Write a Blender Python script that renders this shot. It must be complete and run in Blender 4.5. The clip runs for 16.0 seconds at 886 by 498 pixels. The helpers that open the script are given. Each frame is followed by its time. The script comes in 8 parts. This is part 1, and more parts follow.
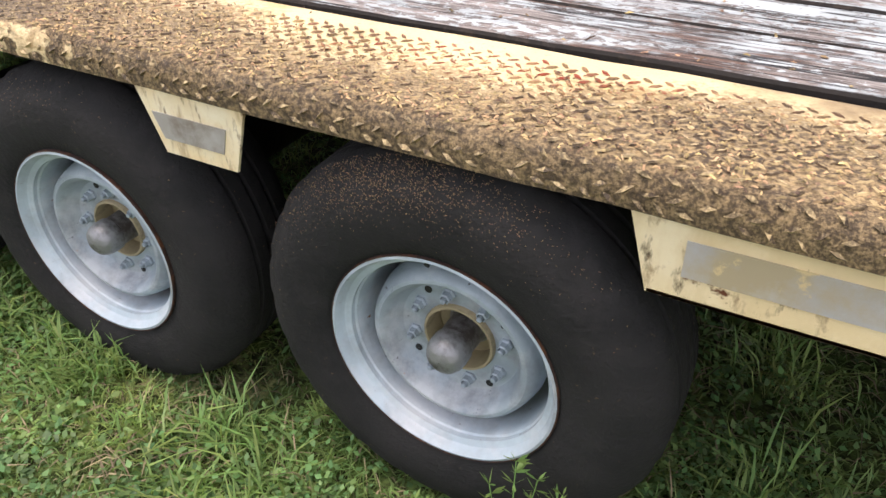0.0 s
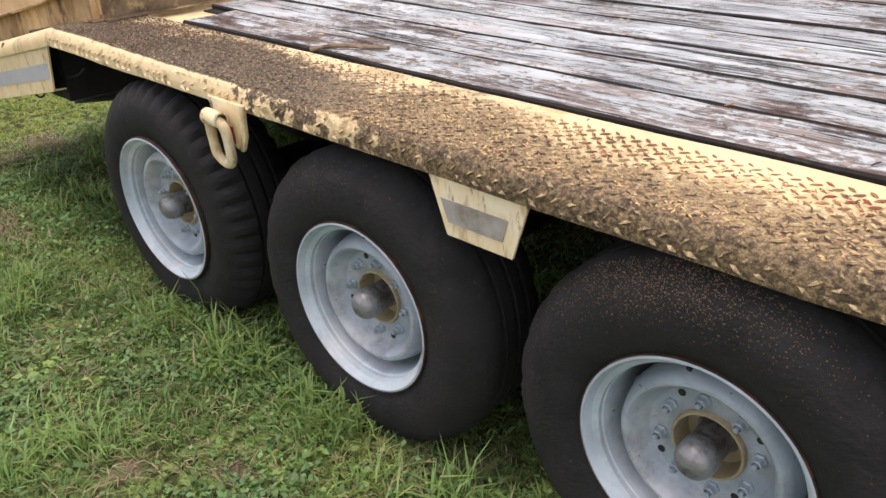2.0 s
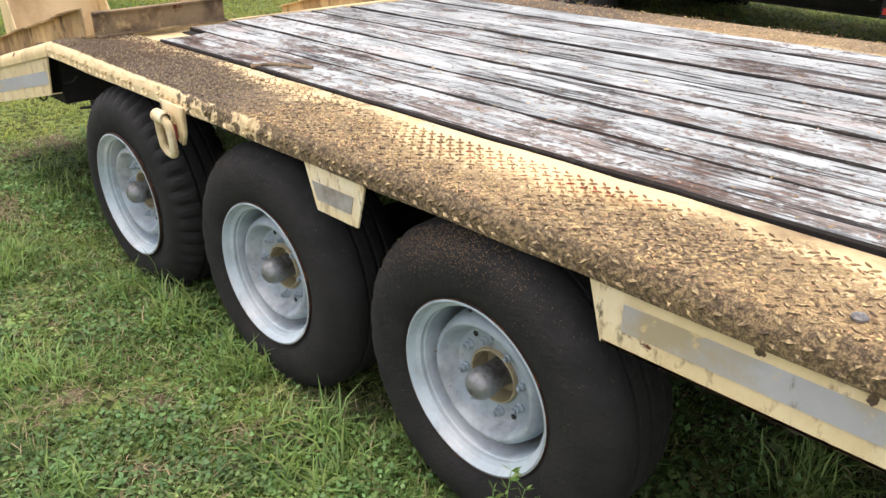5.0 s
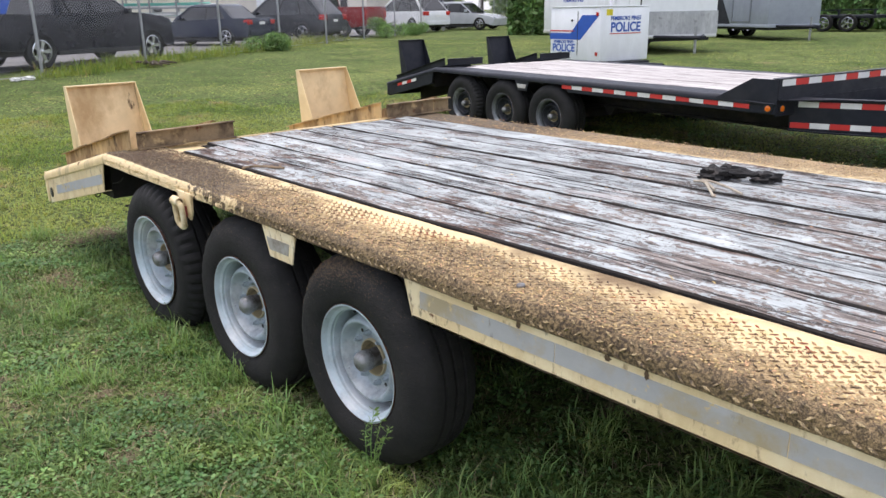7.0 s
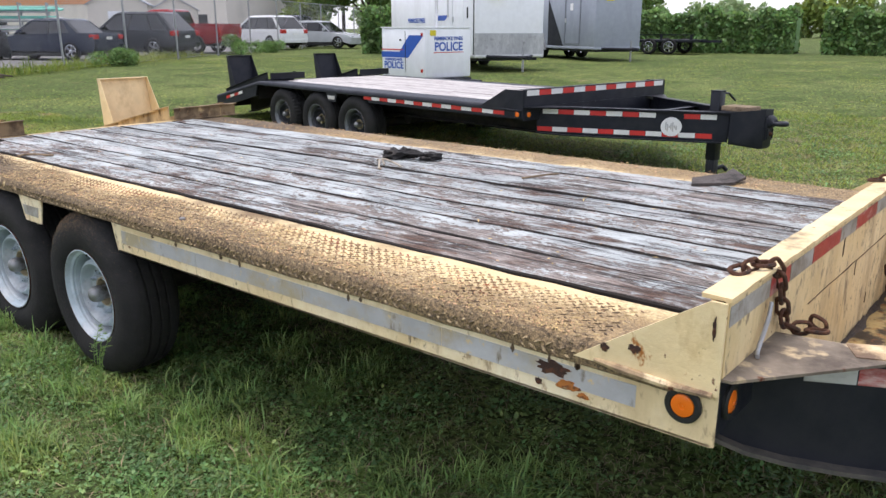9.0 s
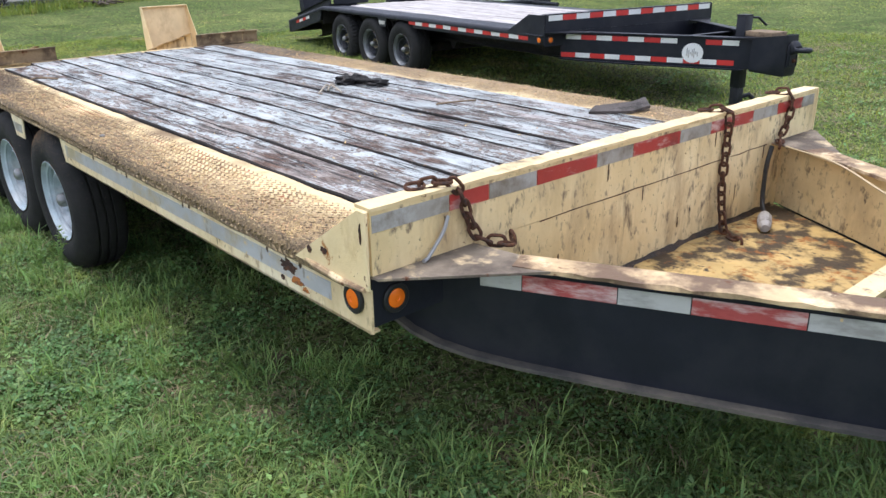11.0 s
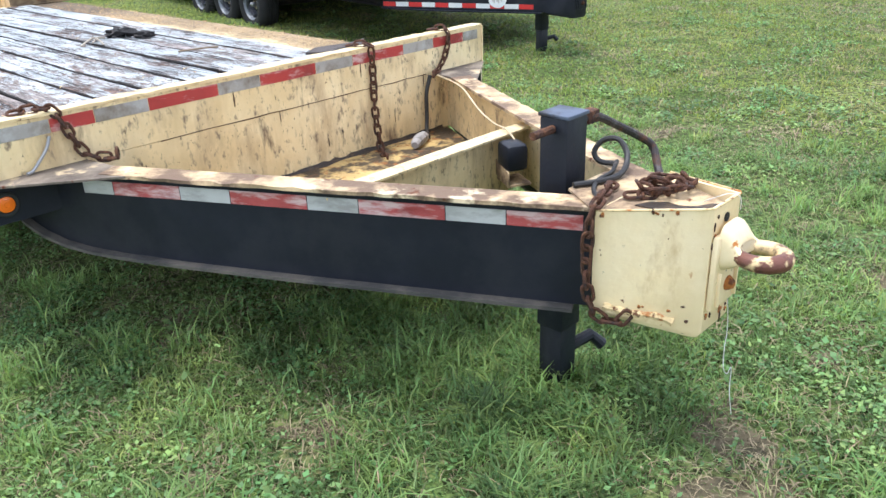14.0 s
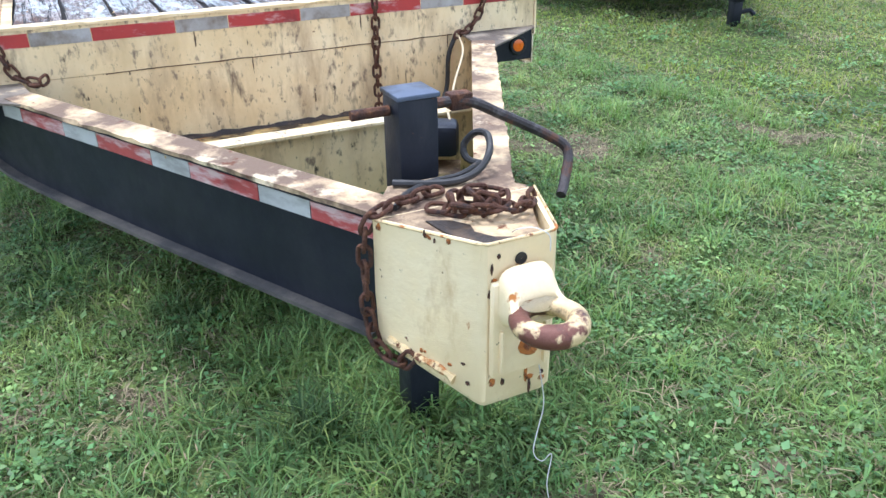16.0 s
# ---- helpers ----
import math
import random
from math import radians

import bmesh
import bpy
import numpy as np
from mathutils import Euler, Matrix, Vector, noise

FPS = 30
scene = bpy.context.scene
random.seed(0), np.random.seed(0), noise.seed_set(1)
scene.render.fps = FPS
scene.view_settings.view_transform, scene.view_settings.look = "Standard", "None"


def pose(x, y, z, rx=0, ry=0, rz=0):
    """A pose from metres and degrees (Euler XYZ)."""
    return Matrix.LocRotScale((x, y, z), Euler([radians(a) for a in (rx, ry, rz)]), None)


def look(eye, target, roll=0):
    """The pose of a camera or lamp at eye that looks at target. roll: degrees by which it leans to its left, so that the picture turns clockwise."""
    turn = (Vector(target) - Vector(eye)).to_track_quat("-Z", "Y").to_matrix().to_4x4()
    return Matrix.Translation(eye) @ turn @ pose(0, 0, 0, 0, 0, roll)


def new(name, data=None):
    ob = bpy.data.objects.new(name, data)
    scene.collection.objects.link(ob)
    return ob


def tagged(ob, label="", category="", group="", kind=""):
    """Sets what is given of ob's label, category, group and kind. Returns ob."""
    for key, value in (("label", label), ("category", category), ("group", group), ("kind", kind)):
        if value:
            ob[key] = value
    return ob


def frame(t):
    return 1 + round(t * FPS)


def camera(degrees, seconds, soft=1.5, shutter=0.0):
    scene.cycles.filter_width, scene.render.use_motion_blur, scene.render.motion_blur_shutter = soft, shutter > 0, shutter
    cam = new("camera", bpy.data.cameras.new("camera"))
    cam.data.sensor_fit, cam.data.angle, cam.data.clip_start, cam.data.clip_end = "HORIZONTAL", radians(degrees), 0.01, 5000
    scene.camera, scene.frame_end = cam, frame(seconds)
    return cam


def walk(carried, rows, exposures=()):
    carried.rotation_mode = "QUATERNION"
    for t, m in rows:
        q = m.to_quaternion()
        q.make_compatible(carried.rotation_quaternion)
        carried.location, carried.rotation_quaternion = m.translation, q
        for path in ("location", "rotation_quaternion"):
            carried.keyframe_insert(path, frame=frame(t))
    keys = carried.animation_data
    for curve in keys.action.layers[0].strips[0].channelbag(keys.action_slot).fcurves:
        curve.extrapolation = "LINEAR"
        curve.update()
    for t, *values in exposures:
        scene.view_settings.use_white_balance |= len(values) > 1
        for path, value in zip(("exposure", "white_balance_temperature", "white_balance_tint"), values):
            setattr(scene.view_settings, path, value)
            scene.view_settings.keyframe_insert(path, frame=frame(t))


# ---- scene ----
cam = camera(59.3, 16.0, soft=1.5)
PATH = [
    (0, (-0.053, -0.015, 1.412), (-0.87, 1.422, 0.286), -0.8),
    (0.5, (-0.056, -0.061, 1.387), (-0.883, 1.326, 0.206), -0.7),
    (1, (-0.092, -0.095, 1.41), (-1.072, 1.235, 0.282), -3.1),
    (1.5, (-0.128, -0.143, 1.439), (-1.248, 1.153, 0.406), -2.1),
    (2, (-0.143, -0.169, 1.466), (-1.381, 1.103, 0.542), -1.8),
    (2.5, (-0.144, -0.195, 1.482), (-1.429, 1.064, 0.608), -0.5),
    (3, (-0.106, -0.233, 1.45), (-1.269, 1.088, 0.499), 3.2),
    (3.5, (-0.069, -0.263, 1.425), (-1.166, 1.078, 0.426), 5.8),
    (4, (0.035, -0.211, 1.432), (-0.925, 1.268, 0.487), 4.8),
    (4.5, (0.284, -0.172, 1.457), (-0.863, 1.162, 0.505), -0.2),
    (5, (0.461, -0.213, 1.538), (-0.845, 1.038, 0.683), 0.0),
    (5.2, (0.533, -0.256, 1.557), (-0.8, 1.034, 0.809), -0.1),
    (7.3, (1.78, -0.621, 1.699), (0.293, 0.603, 1.16), -1.4),
    (7.5, (1.927, -0.646, 1.705), (0.406, 0.546, 1.191), -1.1),
    (8, (2.29, -0.601, 1.713), (0.762, 0.58, 1.191), -0.9),
    (8.5, (2.624, -0.717, 1.674), (1.191, 0.593, 1.193), -1.4),
    (8.7, (2.739, -0.792, 1.648), (1.367, 0.577, 1.156), 0.1),
    (9, (2.888, -0.72, 1.678), (1.657, 0.759, 1.133), 0.0),
    (9.2, (3.028, -0.688, 1.67), (1.854, 0.83, 1.105), -0.3),
    (11.3, (3.962, -0.186, 1.759), (2.456, 0.913, 1.035), -1.6),
    (11.5, (4.014, -0.25, 1.777), (2.431, 0.758, 1.087), -1.7),
    (12, (4.2, -0.473, 1.806), (2.519, 0.442, 1.228), -2.1),
    (12.5, (4.377, -0.492, 1.788), (2.757, 0.506, 1.17), -1.3),
    (13, (4.756, -0.363, 1.753), (3.271, 0.773, 1.042), -2.4),
    (13.5, (5.011, -0.125, 1.753), (3.639, 1.131, 1.018), -5.2),
    (13.8, (5.121, 0.091, 1.717), (3.837, 1.358, 0.853), -4.1),
    (14, (5.077, 0.222, 1.736), (3.797, 1.517, 0.909), -2.3),
    (14.5, (5.243, 0.528, 1.727), (3.924, 1.768, 0.877), -3.4),
    (15, (5.373, 0.769, 1.737), (3.989, 1.9, 0.84), -2.0),
    (15.2, (5.41, 0.849, 1.761), (3.989, 1.913, 0.837), -3.9),
    (15.5, (5.35, 1.051, 1.666), (3.88, 2.006, 0.703), -0.6),
    (16, (5.417, 1.38, 1.634), (3.808, 2.151, 0.731), -0.8),
]
EXPOSURES = [(0, 1.03, 6800, 20), (0.5, 1.42, 7150, 22), (1.0, 1.5, 7450, 25), (1.5, 1.0, 7500, 25), (2.0, 0.74, 6900, 22), (2.5, 0.6, 6900, 20), (3.0, 0.64, 6800, 19), (3.5, 0.82, 7050, 20), (4.0, 0.95, 7350, 21), (5.0, 0.98, 6950, 18), (7.5, 0.76, 6400, 18), (8.0, 0.75, 6400, 18), (8.5, 0.5, 6400, 18), (9.2, 0.8, 6350, 18), (11.5, 0.88, 6000, 15), (12, 1.04, 6100, 16), (12.5, 1.0, 6150, 16), (13, 1.0, 6100, 16), (13.5, 1.15, 6050, 15), (14, 1.27, 5900, 13), (15, 1.28, 5750, 12), (16, 1.2, 5400, 14)]
walk(cam, [(t, look(eye, target, roll)) for t, eye, target, roll in PATH], exposures=EXPOSURES)

# ---- world, sun and exposure ----
world = bpy.data.worlds.new("sky")
scene.world = world
world.use_nodes = True
wn = world.node_tree
sky = wn.nodes.new("ShaderNodeTexSky")
sky.sky_type, sky.sun_disc = "NISHITA", False
sky.sun_elevation, sky.sun_rotation = radians(78), radians(-110)
sky.air_density, sky.dust_density, sky.ozone_density = 1.0, 1.0, 1.0
back = wn.nodes["Background"]
# a bright veil of thin cloud over the blue
sky_at, cloud, veil = wn.nodes.new("ShaderNodeTexCoord"), wn.nodes.new("ShaderNodeTexNoise"), wn.nodes.new("ShaderNodeMapRange")
cloud.inputs["Scale"].default_value, cloud.inputs["Detail"].default_value = 2.2, 5.0
wn.links.new(sky_at.outputs["Generated"], cloud.inputs["Vector"])
wn.links.new(cloud.outputs["Fac"], veil.inputs[0])
for slot, amount in ((1, 0.35), (2, 0.65), (3, 0.55), (4, 0.95)):
    veil.inputs[slot].default_value = amount
haze = wn.nodes.new("ShaderNodeMix")
haze.data_type = "RGBA"
wn.links.new(veil.outputs[0], haze.inputs[0])
wn.links.new(sky.outputs["Color"], haze.inputs[6])
haze.inputs[7].default_value = (5.3, 5.5, 5.85, 1)
wn.links.new(haze.outputs[2], back.inputs["Color"])
back.inputs["Strength"].default_value = 0.15
sun = new("sun", bpy.data.lights.new("sun", "SUN"))
sun.data.energy, sun.data.angle, sun.data.color = 1.6, radians(20), (1.0, 0.95, 0.86)
SUN_TO = Vector((-0.25, -0.10, 1.25))
sun.matrix_basis = look(SUN_TO * 20, (0, 0, 0))

# ---- materials ----
def surf(name, base, spots=(), rough=0.6, metal=0.0, bump=(40, 0.2), tint=0.25, grain=6.0, spec=0.5, islands=0.0, objs=0.0):
    """A layered surface: a base colour that varies, then spots of (colour, scale, low, high, stretch, roughness)."""
    m = bpy.data.materials.new(name)
    m.use_nodes = True
    nt = m.node_tree
    N, L = nt.nodes, nt.links
    b = N["Principled BSDF"]
    tc = N.new("ShaderNodeTexCoord")

    def noise_of(scale, stretch=(1, 1, 1), detail=5.0, ro=0.6):
        mp = N.new("ShaderNodeMapping")
        mp.inputs["Scale"].default_value = stretch
        L.new(tc.outputs["Object"], mp.inputs["Vector"])
        if objs:
            oi = N.new("ShaderNodeObjectInfo")
            mu = N.new("ShaderNodeMath")
            mu.operation, mu.inputs[1].default_value = "MULTIPLY", 37.0
            L.new(oi.outputs["Random"], mu.inputs[0])
            L.new(mu.outputs[0], mp.inputs["Location"])
        n = N.new("ShaderNodeTexNoise")
        n.inputs["Scale"].default_value, n.inputs["Detail"].default_value, n.inputs["Roughness"].default_value = scale, detail, ro
        L.new(mp.outputs[0], n.inputs["Vector"])
        return n.outputs["Fac"]

    def ranged(out, a, c, lo=0.0, hi=1.0):
        r = N.new("ShaderNodeMapRange")
        for i, v in enumerate((a, c, lo, hi)):
            r.inputs[i + 1].default_value = v
        L.new(out, r.inputs[0])
        return r.outputs[0]

    def mixed(fac, a, c, mode="MIX"):
        x = N.new("ShaderNodeMix")
        x.data_type, x.blend_type = "RGBA", mode
        L.new(fac, x.inputs[0])
        for k, v in ((6, a), (7, c)):
            if isinstance(v, tuple):
                x.inputs[k].default_value = (*v, 1)
            else:
                L.new(v, x.inputs[k])
        return x.outputs[2]

    dark = tuple(v * (1 - tint) for v in base)
    lite = tuple(min(1, v * (1 + tint)) for v in base)
    col = mixed(ranged(noise_of(grain), 0.3, 0.7), dark, lite)
    ro = ranged(noise_of(grain * 3), 0.3, 0.7, max(0.02, rough - 0.08), min(1, rough + 0.08))
    for s in spots:
        c, scale, lo, hi = s[:4]
        fac = ranged(noise_of(scale, s[4] if len(s) > 4 and s[4] else (1, 1, 1), 7.0, 0.65), lo, hi)
        col = mixed(fac, col, c)
        if len(s) > 5:
            r2 = N.new("ShaderNodeMix")
            L.new(fac, r2.inputs[0])
            L.new(ro, r2.inputs[2])
            r2.inputs[3].default_value = s[5]
            ro = r2.outputs[0]
    if islands or objs:
        if islands:
            g = N.new("ShaderNodeNewGeometry").outputs["Random Per Island"]
        else:
            g = N.new("ShaderNodeObjectInfo").outputs["Random"]
        k = islands or objs
        hs = N.new("ShaderNodeHueSaturation")
        L.new(ranged(g, 0, 1, 1 - k, 1 + k), hs.inputs["Value"])
        if islands:
            mu = N.new("ShaderNodeMath")
            mu.operation, mu.inputs[1].default_value = "MULTIPLY", 7.31
            fr = N.new("ShaderNodeMath")
            fr.operation = "FRACT"
            L.new(g, mu.inputs[0]), L.new(mu.outputs[0], fr.inputs[0])
            L.new(ranged(fr.outputs[0], 0, 1, 0.47, 0.52), hs.inputs["Hue"])
        L.new(col, hs.inputs["Color"])
        col = hs.outputs[0]
    L.new(col, b.inputs["Base Color"])
    L.new(ro, b.inputs["Roughness"])
    b.inputs["Metallic"].default_value = metal
    b.inputs["Specular IOR Level"].default_value = spec
    if bump:
        bp = N.new("ShaderNodeBump")
        bp.inputs["Strength"].default_value, bp.inputs["Distance"].default_value = bump[1], 0.01
        L.new(noise_of(bump[0], bump[2] if len(bump) > 2 else (1, 1, 1), 6.0), bp.inputs["Height"])
        L.new(bp.outputs[0], b.inputs["Normal"])
    return m


def leafy(m, k=0.35):
    """Thin leaves let some of the light through."""
    N, L = m.node_tree.nodes, m.node_tree.links
    b, out = N["Principled BSDF"], N["Material Output"]
    tr, mx = N.new("ShaderNodeBsdfTranslucent"), N.new("ShaderNodeMixShader")
    hs = N.new("ShaderNodeHueSaturation")
    hs.inputs["Saturation"].default_value, hs.inputs["Value"].default_value, hs.inputs["Hue"].default_value = 1.1, 1.35, 0.49
    L.new(b.inputs["Base Color"].links[0].from_socket, hs.inputs["Color"])
    L.new(hs.outputs[0], tr.inputs["Color"])
    mx.inputs[0].default_value = k
    L.new(b.outputs[0], mx.inputs[1]), L.new(tr.outputs[0], mx.inputs[2])
    L.new(mx.outputs[0], out.inputs["Surface"])
    return m


def edged(m, near, single=False):
    """Lays dirt, in the two colours of near, over the outer edge of the side plates, with a ragged border."""
    nt = m.node_tree
    N, L = nt.nodes, nt.links
    b = N["Principled BSDF"]
    tc, sp = N.new("ShaderNodeTexCoord"), N.new("ShaderNodeSeparateXYZ")
    L.new(tc.outputs["Object"], sp.inputs[0])
    def math_(op, a, c):
        n = N.new("ShaderNodeMath")
        n.operation = op
        for i, v in enumerate((a, c)):
            if isinstance(v, (int, float)):
                n.inputs[i].default_value = v
            else:
                L.new(v, n.inputs[i])
        return n.outputs[0]
    off = math_("ABSOLUTE", math_("SUBTRACT", sp.outputs["Y"], 2.085), 0)
    ns = []
    for scale, det in ((1.5, 4), (115, 5), (24, 5), (300, 3)):
        n = N.new("ShaderNodeTexNoise")
        n.inputs["Scale"].default_value, n.inputs["Detail"].default_value = scale, det
        L.new(tc.outputs["Object"], n.inputs["Vector"])
        ns.append(n.outputs["Fac"])
    def ramp(out, lo, hi):
        r = N.new("ShaderNodeMapRange")
        r.inputs[1].default_value, r.inputs[2].default_value = lo, hi
        L.new(out, r.inputs[0])
        return r.outputs[0]
    def blend(fac, a, c):
        x = N.new("ShaderNodeMix")
        x.data_type = "RGBA"
        L.new(fac, x.inputs[0])
        for k, v in ((6, a), (7, c)):
            if isinstance(v, tuple):
                x.inputs[k].default_value = (*v, 1)
            else:
                L.new(v, x.inputs[k])
        return x.outputs[2]
    # the tail end is caked from edge to edge, its rolled edge rubbed clean
    rear = ramp(math_("ADD", math_("MULTIPLY", sp.outputs["X"], -1.0), math_("MULTIPLY", math_("SUBTRACT", ns[0], 0.5), 0.8)), 0.95, 1.5)
    clean = math_("MULTIPLY", ramp(off, 1.205, 1.225), ramp(math_("ADD", math_("MULTIPLY", sp.outputs["X"], -1.0), math_("MULTIPLY", math_("SUBTRACT", ns[2], 0.5), 2.4)), 1.2, 1.8))
    f = math_("ADD", math_("MULTIPLY", math_("SUBTRACT", off, 1.045), 4.0), math_("MULTIPLY", math_("SUBTRACT", ns[0], 0.5), 2.2))
    f = math_("ADD", f, math_("MULTIPLY", math_("SUBTRACT", ns[1], 0.5), 1.3))
    f = math_("ADD", f, math_("MULTIPLY", math_("SUBTRACT", ns[2], 0.5), 0.9))
    f = math_("ADD", f, math_("MULTIPLY", math_("ADD", ramp(sp.outputs["Y"], 2.8, 3.0), ramp(sp.outputs["X"], 1.5, 1.9)), 0.45))
    f = math_("ADD", f, math_("SUBTRACT", math_("MULTIPLY", rear, 0.5), math_("MULTIPLY", clean, 2.0)))
    mask = ramp(f, -0.16, 0.20)
    caked = ramp(math_("ADD", math_("MULTIPLY", sp.outputs["X"], -1.0), math_("MULTIPLY", math_("SUBTRACT", ns[0], 0.5), 1.2)), 1.25, 1.75)
    caked = math_("MAXIMUM", math_("MULTIPLY", caked, 0.9), math_("MULTIPLY", ramp(off, 1.200, 1.222), 0.6))
    old = b.inputs["Base Color"].links[0].from_socket
    if single:
        # each raised lozenge is rubbed clean or caked on its own
        g = N.new("ShaderNodeNewGeometry").outputs["Random Per Island"]
        dirt = blend(ramp(math_("ADD", math_("SUBTRACT", g, math_("MULTIPLY", rear, 0.10)), math_("MULTIPLY", math_("SUBTRACT", ns[1], 0.5), 1.2)), 0.30, 0.85), near[0], near[1])
        # a patch of studs rubbed down to red primer
        du = math_("DIVIDE", math_("ADD", sp.outputs["X"], 0.44), 0.42)
        dv = math_("DIVIDE", math_("SUBTRACT", sp.outputs["Y"], 1.055), 0.075)
        r2 = math_("SQRT", math_("ADD", math_("MULTIPLY", du, du), math_("MULTIPLY", dv, dv)), 0)
        red = ramp(math_("ADD", math_("SUBTRACT", 1.0, r2), math_("MULTIPLY", math_("SUBTRACT", g, 0.5), 0.9)), 0.0, 0.35)
        old = blend(red, old, blend(ramp(ns[2], 0.40, 0.58), (0.36, 0.22, 0.10), (0.30, 0.055, 0.022)))
    else:
        mixf = math_("ADD", math_("MULTIPLY", ns[3], 0.55), math_("ADD", math_("MULTIPLY", ns[1], 0.35), math_("MULTIPLY", ns[2], 0.25)))
        dirt = blend(ramp(math_("SUBTRACT", mixf, math_("MULTIPLY", rear, 0.06)), 0.47, 0.68), near[0], near[1])
        dirt = blend(ramp(ns[0], 0.42, 0.62), dirt, blend(ramp(ns[1], 0.4, 0.62), tuple(v * 0.62 for v in near[0]), tuple(v * 0.72 for v in near[1])))
    dirt = blend(caked, dirt, blend(ramp(math_("ADD", ns[1], math_("MULTIPLY", math_("SUBTRACT", ns[3], 0.5), 0.8)), 0.45, 0.72), (0.040, 0.027, 0.016), (0.50, 0.37, 0.19) if single else (0.24, 0.165, 0.085)))
    old = blend(clean, old, blend(ramp(ns[2], 0.55, 0.68), (0.74, 0.585, 0.335), (0.42, 0.30, 0.15)))
    L.new(blend(mask, old, dirt), b.inputs["Base Color"])
    return m


def deck_wood():
    """Grey split boards with remains of pale paint worn off along the grain."""
    m = bpy.data.materials.new("weathered_deck_plank")
    m.use_nodes = True
    N, L = m.node_tree.nodes, m.node_tree.links
    b = N["Principled BSDF"]
    tc, oi = N.new("ShaderNodeTexCoord"), N.new("ShaderNodeObjectInfo")

    def calc(op, a, c):
        n = N.new("ShaderNodeMath")
        n.operation = op
        for k, v in enumerate((a, c)):
            if isinstance(v, (int, float)):
                n.inputs[k].default_value = v
            else:
                L.new(v, n.inputs[k])
        return n.outputs[0]
    shift = calc("MULTIPLY", oi.outputs["Random"], 41.0)

    def noise(sx, sy, detail=6.0, ro=0.6):
        mp, n = N.new("ShaderNodeMapping"), N.new("ShaderNodeTexNoise")
        mp.inputs["Scale"].default_value = (sx, sy, 1)
        L.new(tc.outputs["Object"], mp.inputs["Vector"]), L.new(shift, mp.inputs["Location"])
        n.inputs["Scale"].default_value, n.inputs["Detail"].default_value, n.inputs["Roughness"].default_value = 1.0, detail, ro
        L.new(mp.outputs[0], n.inputs["Vector"])
        return n.outputs["Fac"]

    def ramp(out, lo, hi, a=0.0, c=1.0):
        r = N.new("ShaderNodeMapRange")
        for k, v in enumerate((lo, hi, a, c)):
            r.inputs[k + 1].default_value = v
        L.new(out, r.inputs[0])
        return r.outputs[0]

    def mix(fac, a, c):
        x = N.new("ShaderNodeMix")
        x.data_type = "RGBA"
        L.new(fac, x.inputs[0])
        for k, v in ((6, a), (7, c)):
            if isinstance(v, tuple):
                x.inputs[k].default_value = (*v, 1)
            else:
                L.new(v, x.inputs[k])
        return x.outputs[2]

    def centred(out, k):
        return calc("MULTIPLY", calc("SUBTRACT", out, 0.5), k)

    fibre, hair = noise(5.0, 70), noise(24, 260, 3.0)
    blotch, big, chip = noise(3.2, 10.5, 8.0, 0.68), noise(0.9, 1.8, 3.0), noise(46, 58, 5.0, 0.7)
    grain = calc("ADD", fibre, centred(hair, 0.7))
    bare = mix(ramp(grain, 0.36, 0.64), (0.100, 0.083, 0.074), (0.36, 0.315, 0.285))
    bare = mix(ramp(noise(1.3, 5.0), 0.52, 0.66), bare, mix(ramp(grain, 0.4, 0.6), (0.060, 0.045, 0.036), (0.25, 0.20, 0.17)))
    # paint: thick in some places, a film on the ridges of the grain in others
    flake = noise(11, 26, 6.0, 0.62)
    cover = calc("ADD", calc("ADD", centred(blotch, 1.5), calc("ADD", centred(big, 0.75), centred(flake, 1.2))), calc("ADD", centred(fibre, 0.28), calc("ADD", centred(hair, 0.18), centred(chip, 1.35))))
    # the board that takes the wheels is worn nearly bare
    sp = N.new("ShaderNodeSeparateXYZ")
    L.new(tc.outputs["Object"], sp.inputs[0])
    cover = calc("ADD", cover, ramp(sp.outputs["Y"], 1.36, 1.60, -0.12, 0.04))
    # more paint is left towards the tail, less by the headboard
    cover = calc("ADD", cover, ramp(calc("ADD", sp.outputs["X"], centred(big, 2.0)), -1.6, 1.6, 0.15, 0.02))
    paint_c = mix(ramp(noise(5, 9), 0.4, 0.65), (0.36, 0.39, 0.39), (0.495, 0.535, 0.535))
    paint_c = mix(ramp(noise(1.7, 6), 0.57, 0.70), paint_c, (0.40, 0.35, 0.33))
    col = mix(ramp(cover, -0.03, 0.07), bare, paint_c)
    # brown rotten places and black splits
    rot = calc("ADD", noise(1.5, 3.4, 6.0, 0.65), centred(fibre, 0.25))
    col = mix(ramp(rot, 0.565, 0.63), col, mix(ramp(grain, 0.4, 0.6), (0.040, 0.024, 0.018), (0.15, 0.085, 0.058)))
    line = calc("ABSOLUTE", calc("SUBTRACT", noise(0.8, 24, 4.0, 0.55), 0.5), 0.0)
    where = noise(1.1, 7.0, 4.0)
    crack = calc("MULTIPLY", ramp(line, 0.010, 0.032, 1.0, 0.0), ramp(where, 0.47, 0.54))
    fine = calc("MULTIPLY", ramp(calc("ABSOLUTE", calc("SUBTRACT", noise(2.5, 90, 3.0), 0.5), 0.0), 0.006, 0.040, 1.0, 0.0), ramp(noise(3.0, 12.0), 0.44, 0.58))
    split = calc("MAXIMUM", crack, calc("MULTIPLY", fine, 0.85))
    col = mix(split, col, (0.010, 0.008, 0.007))
    hs = N.new("ShaderNodeHueSaturation")
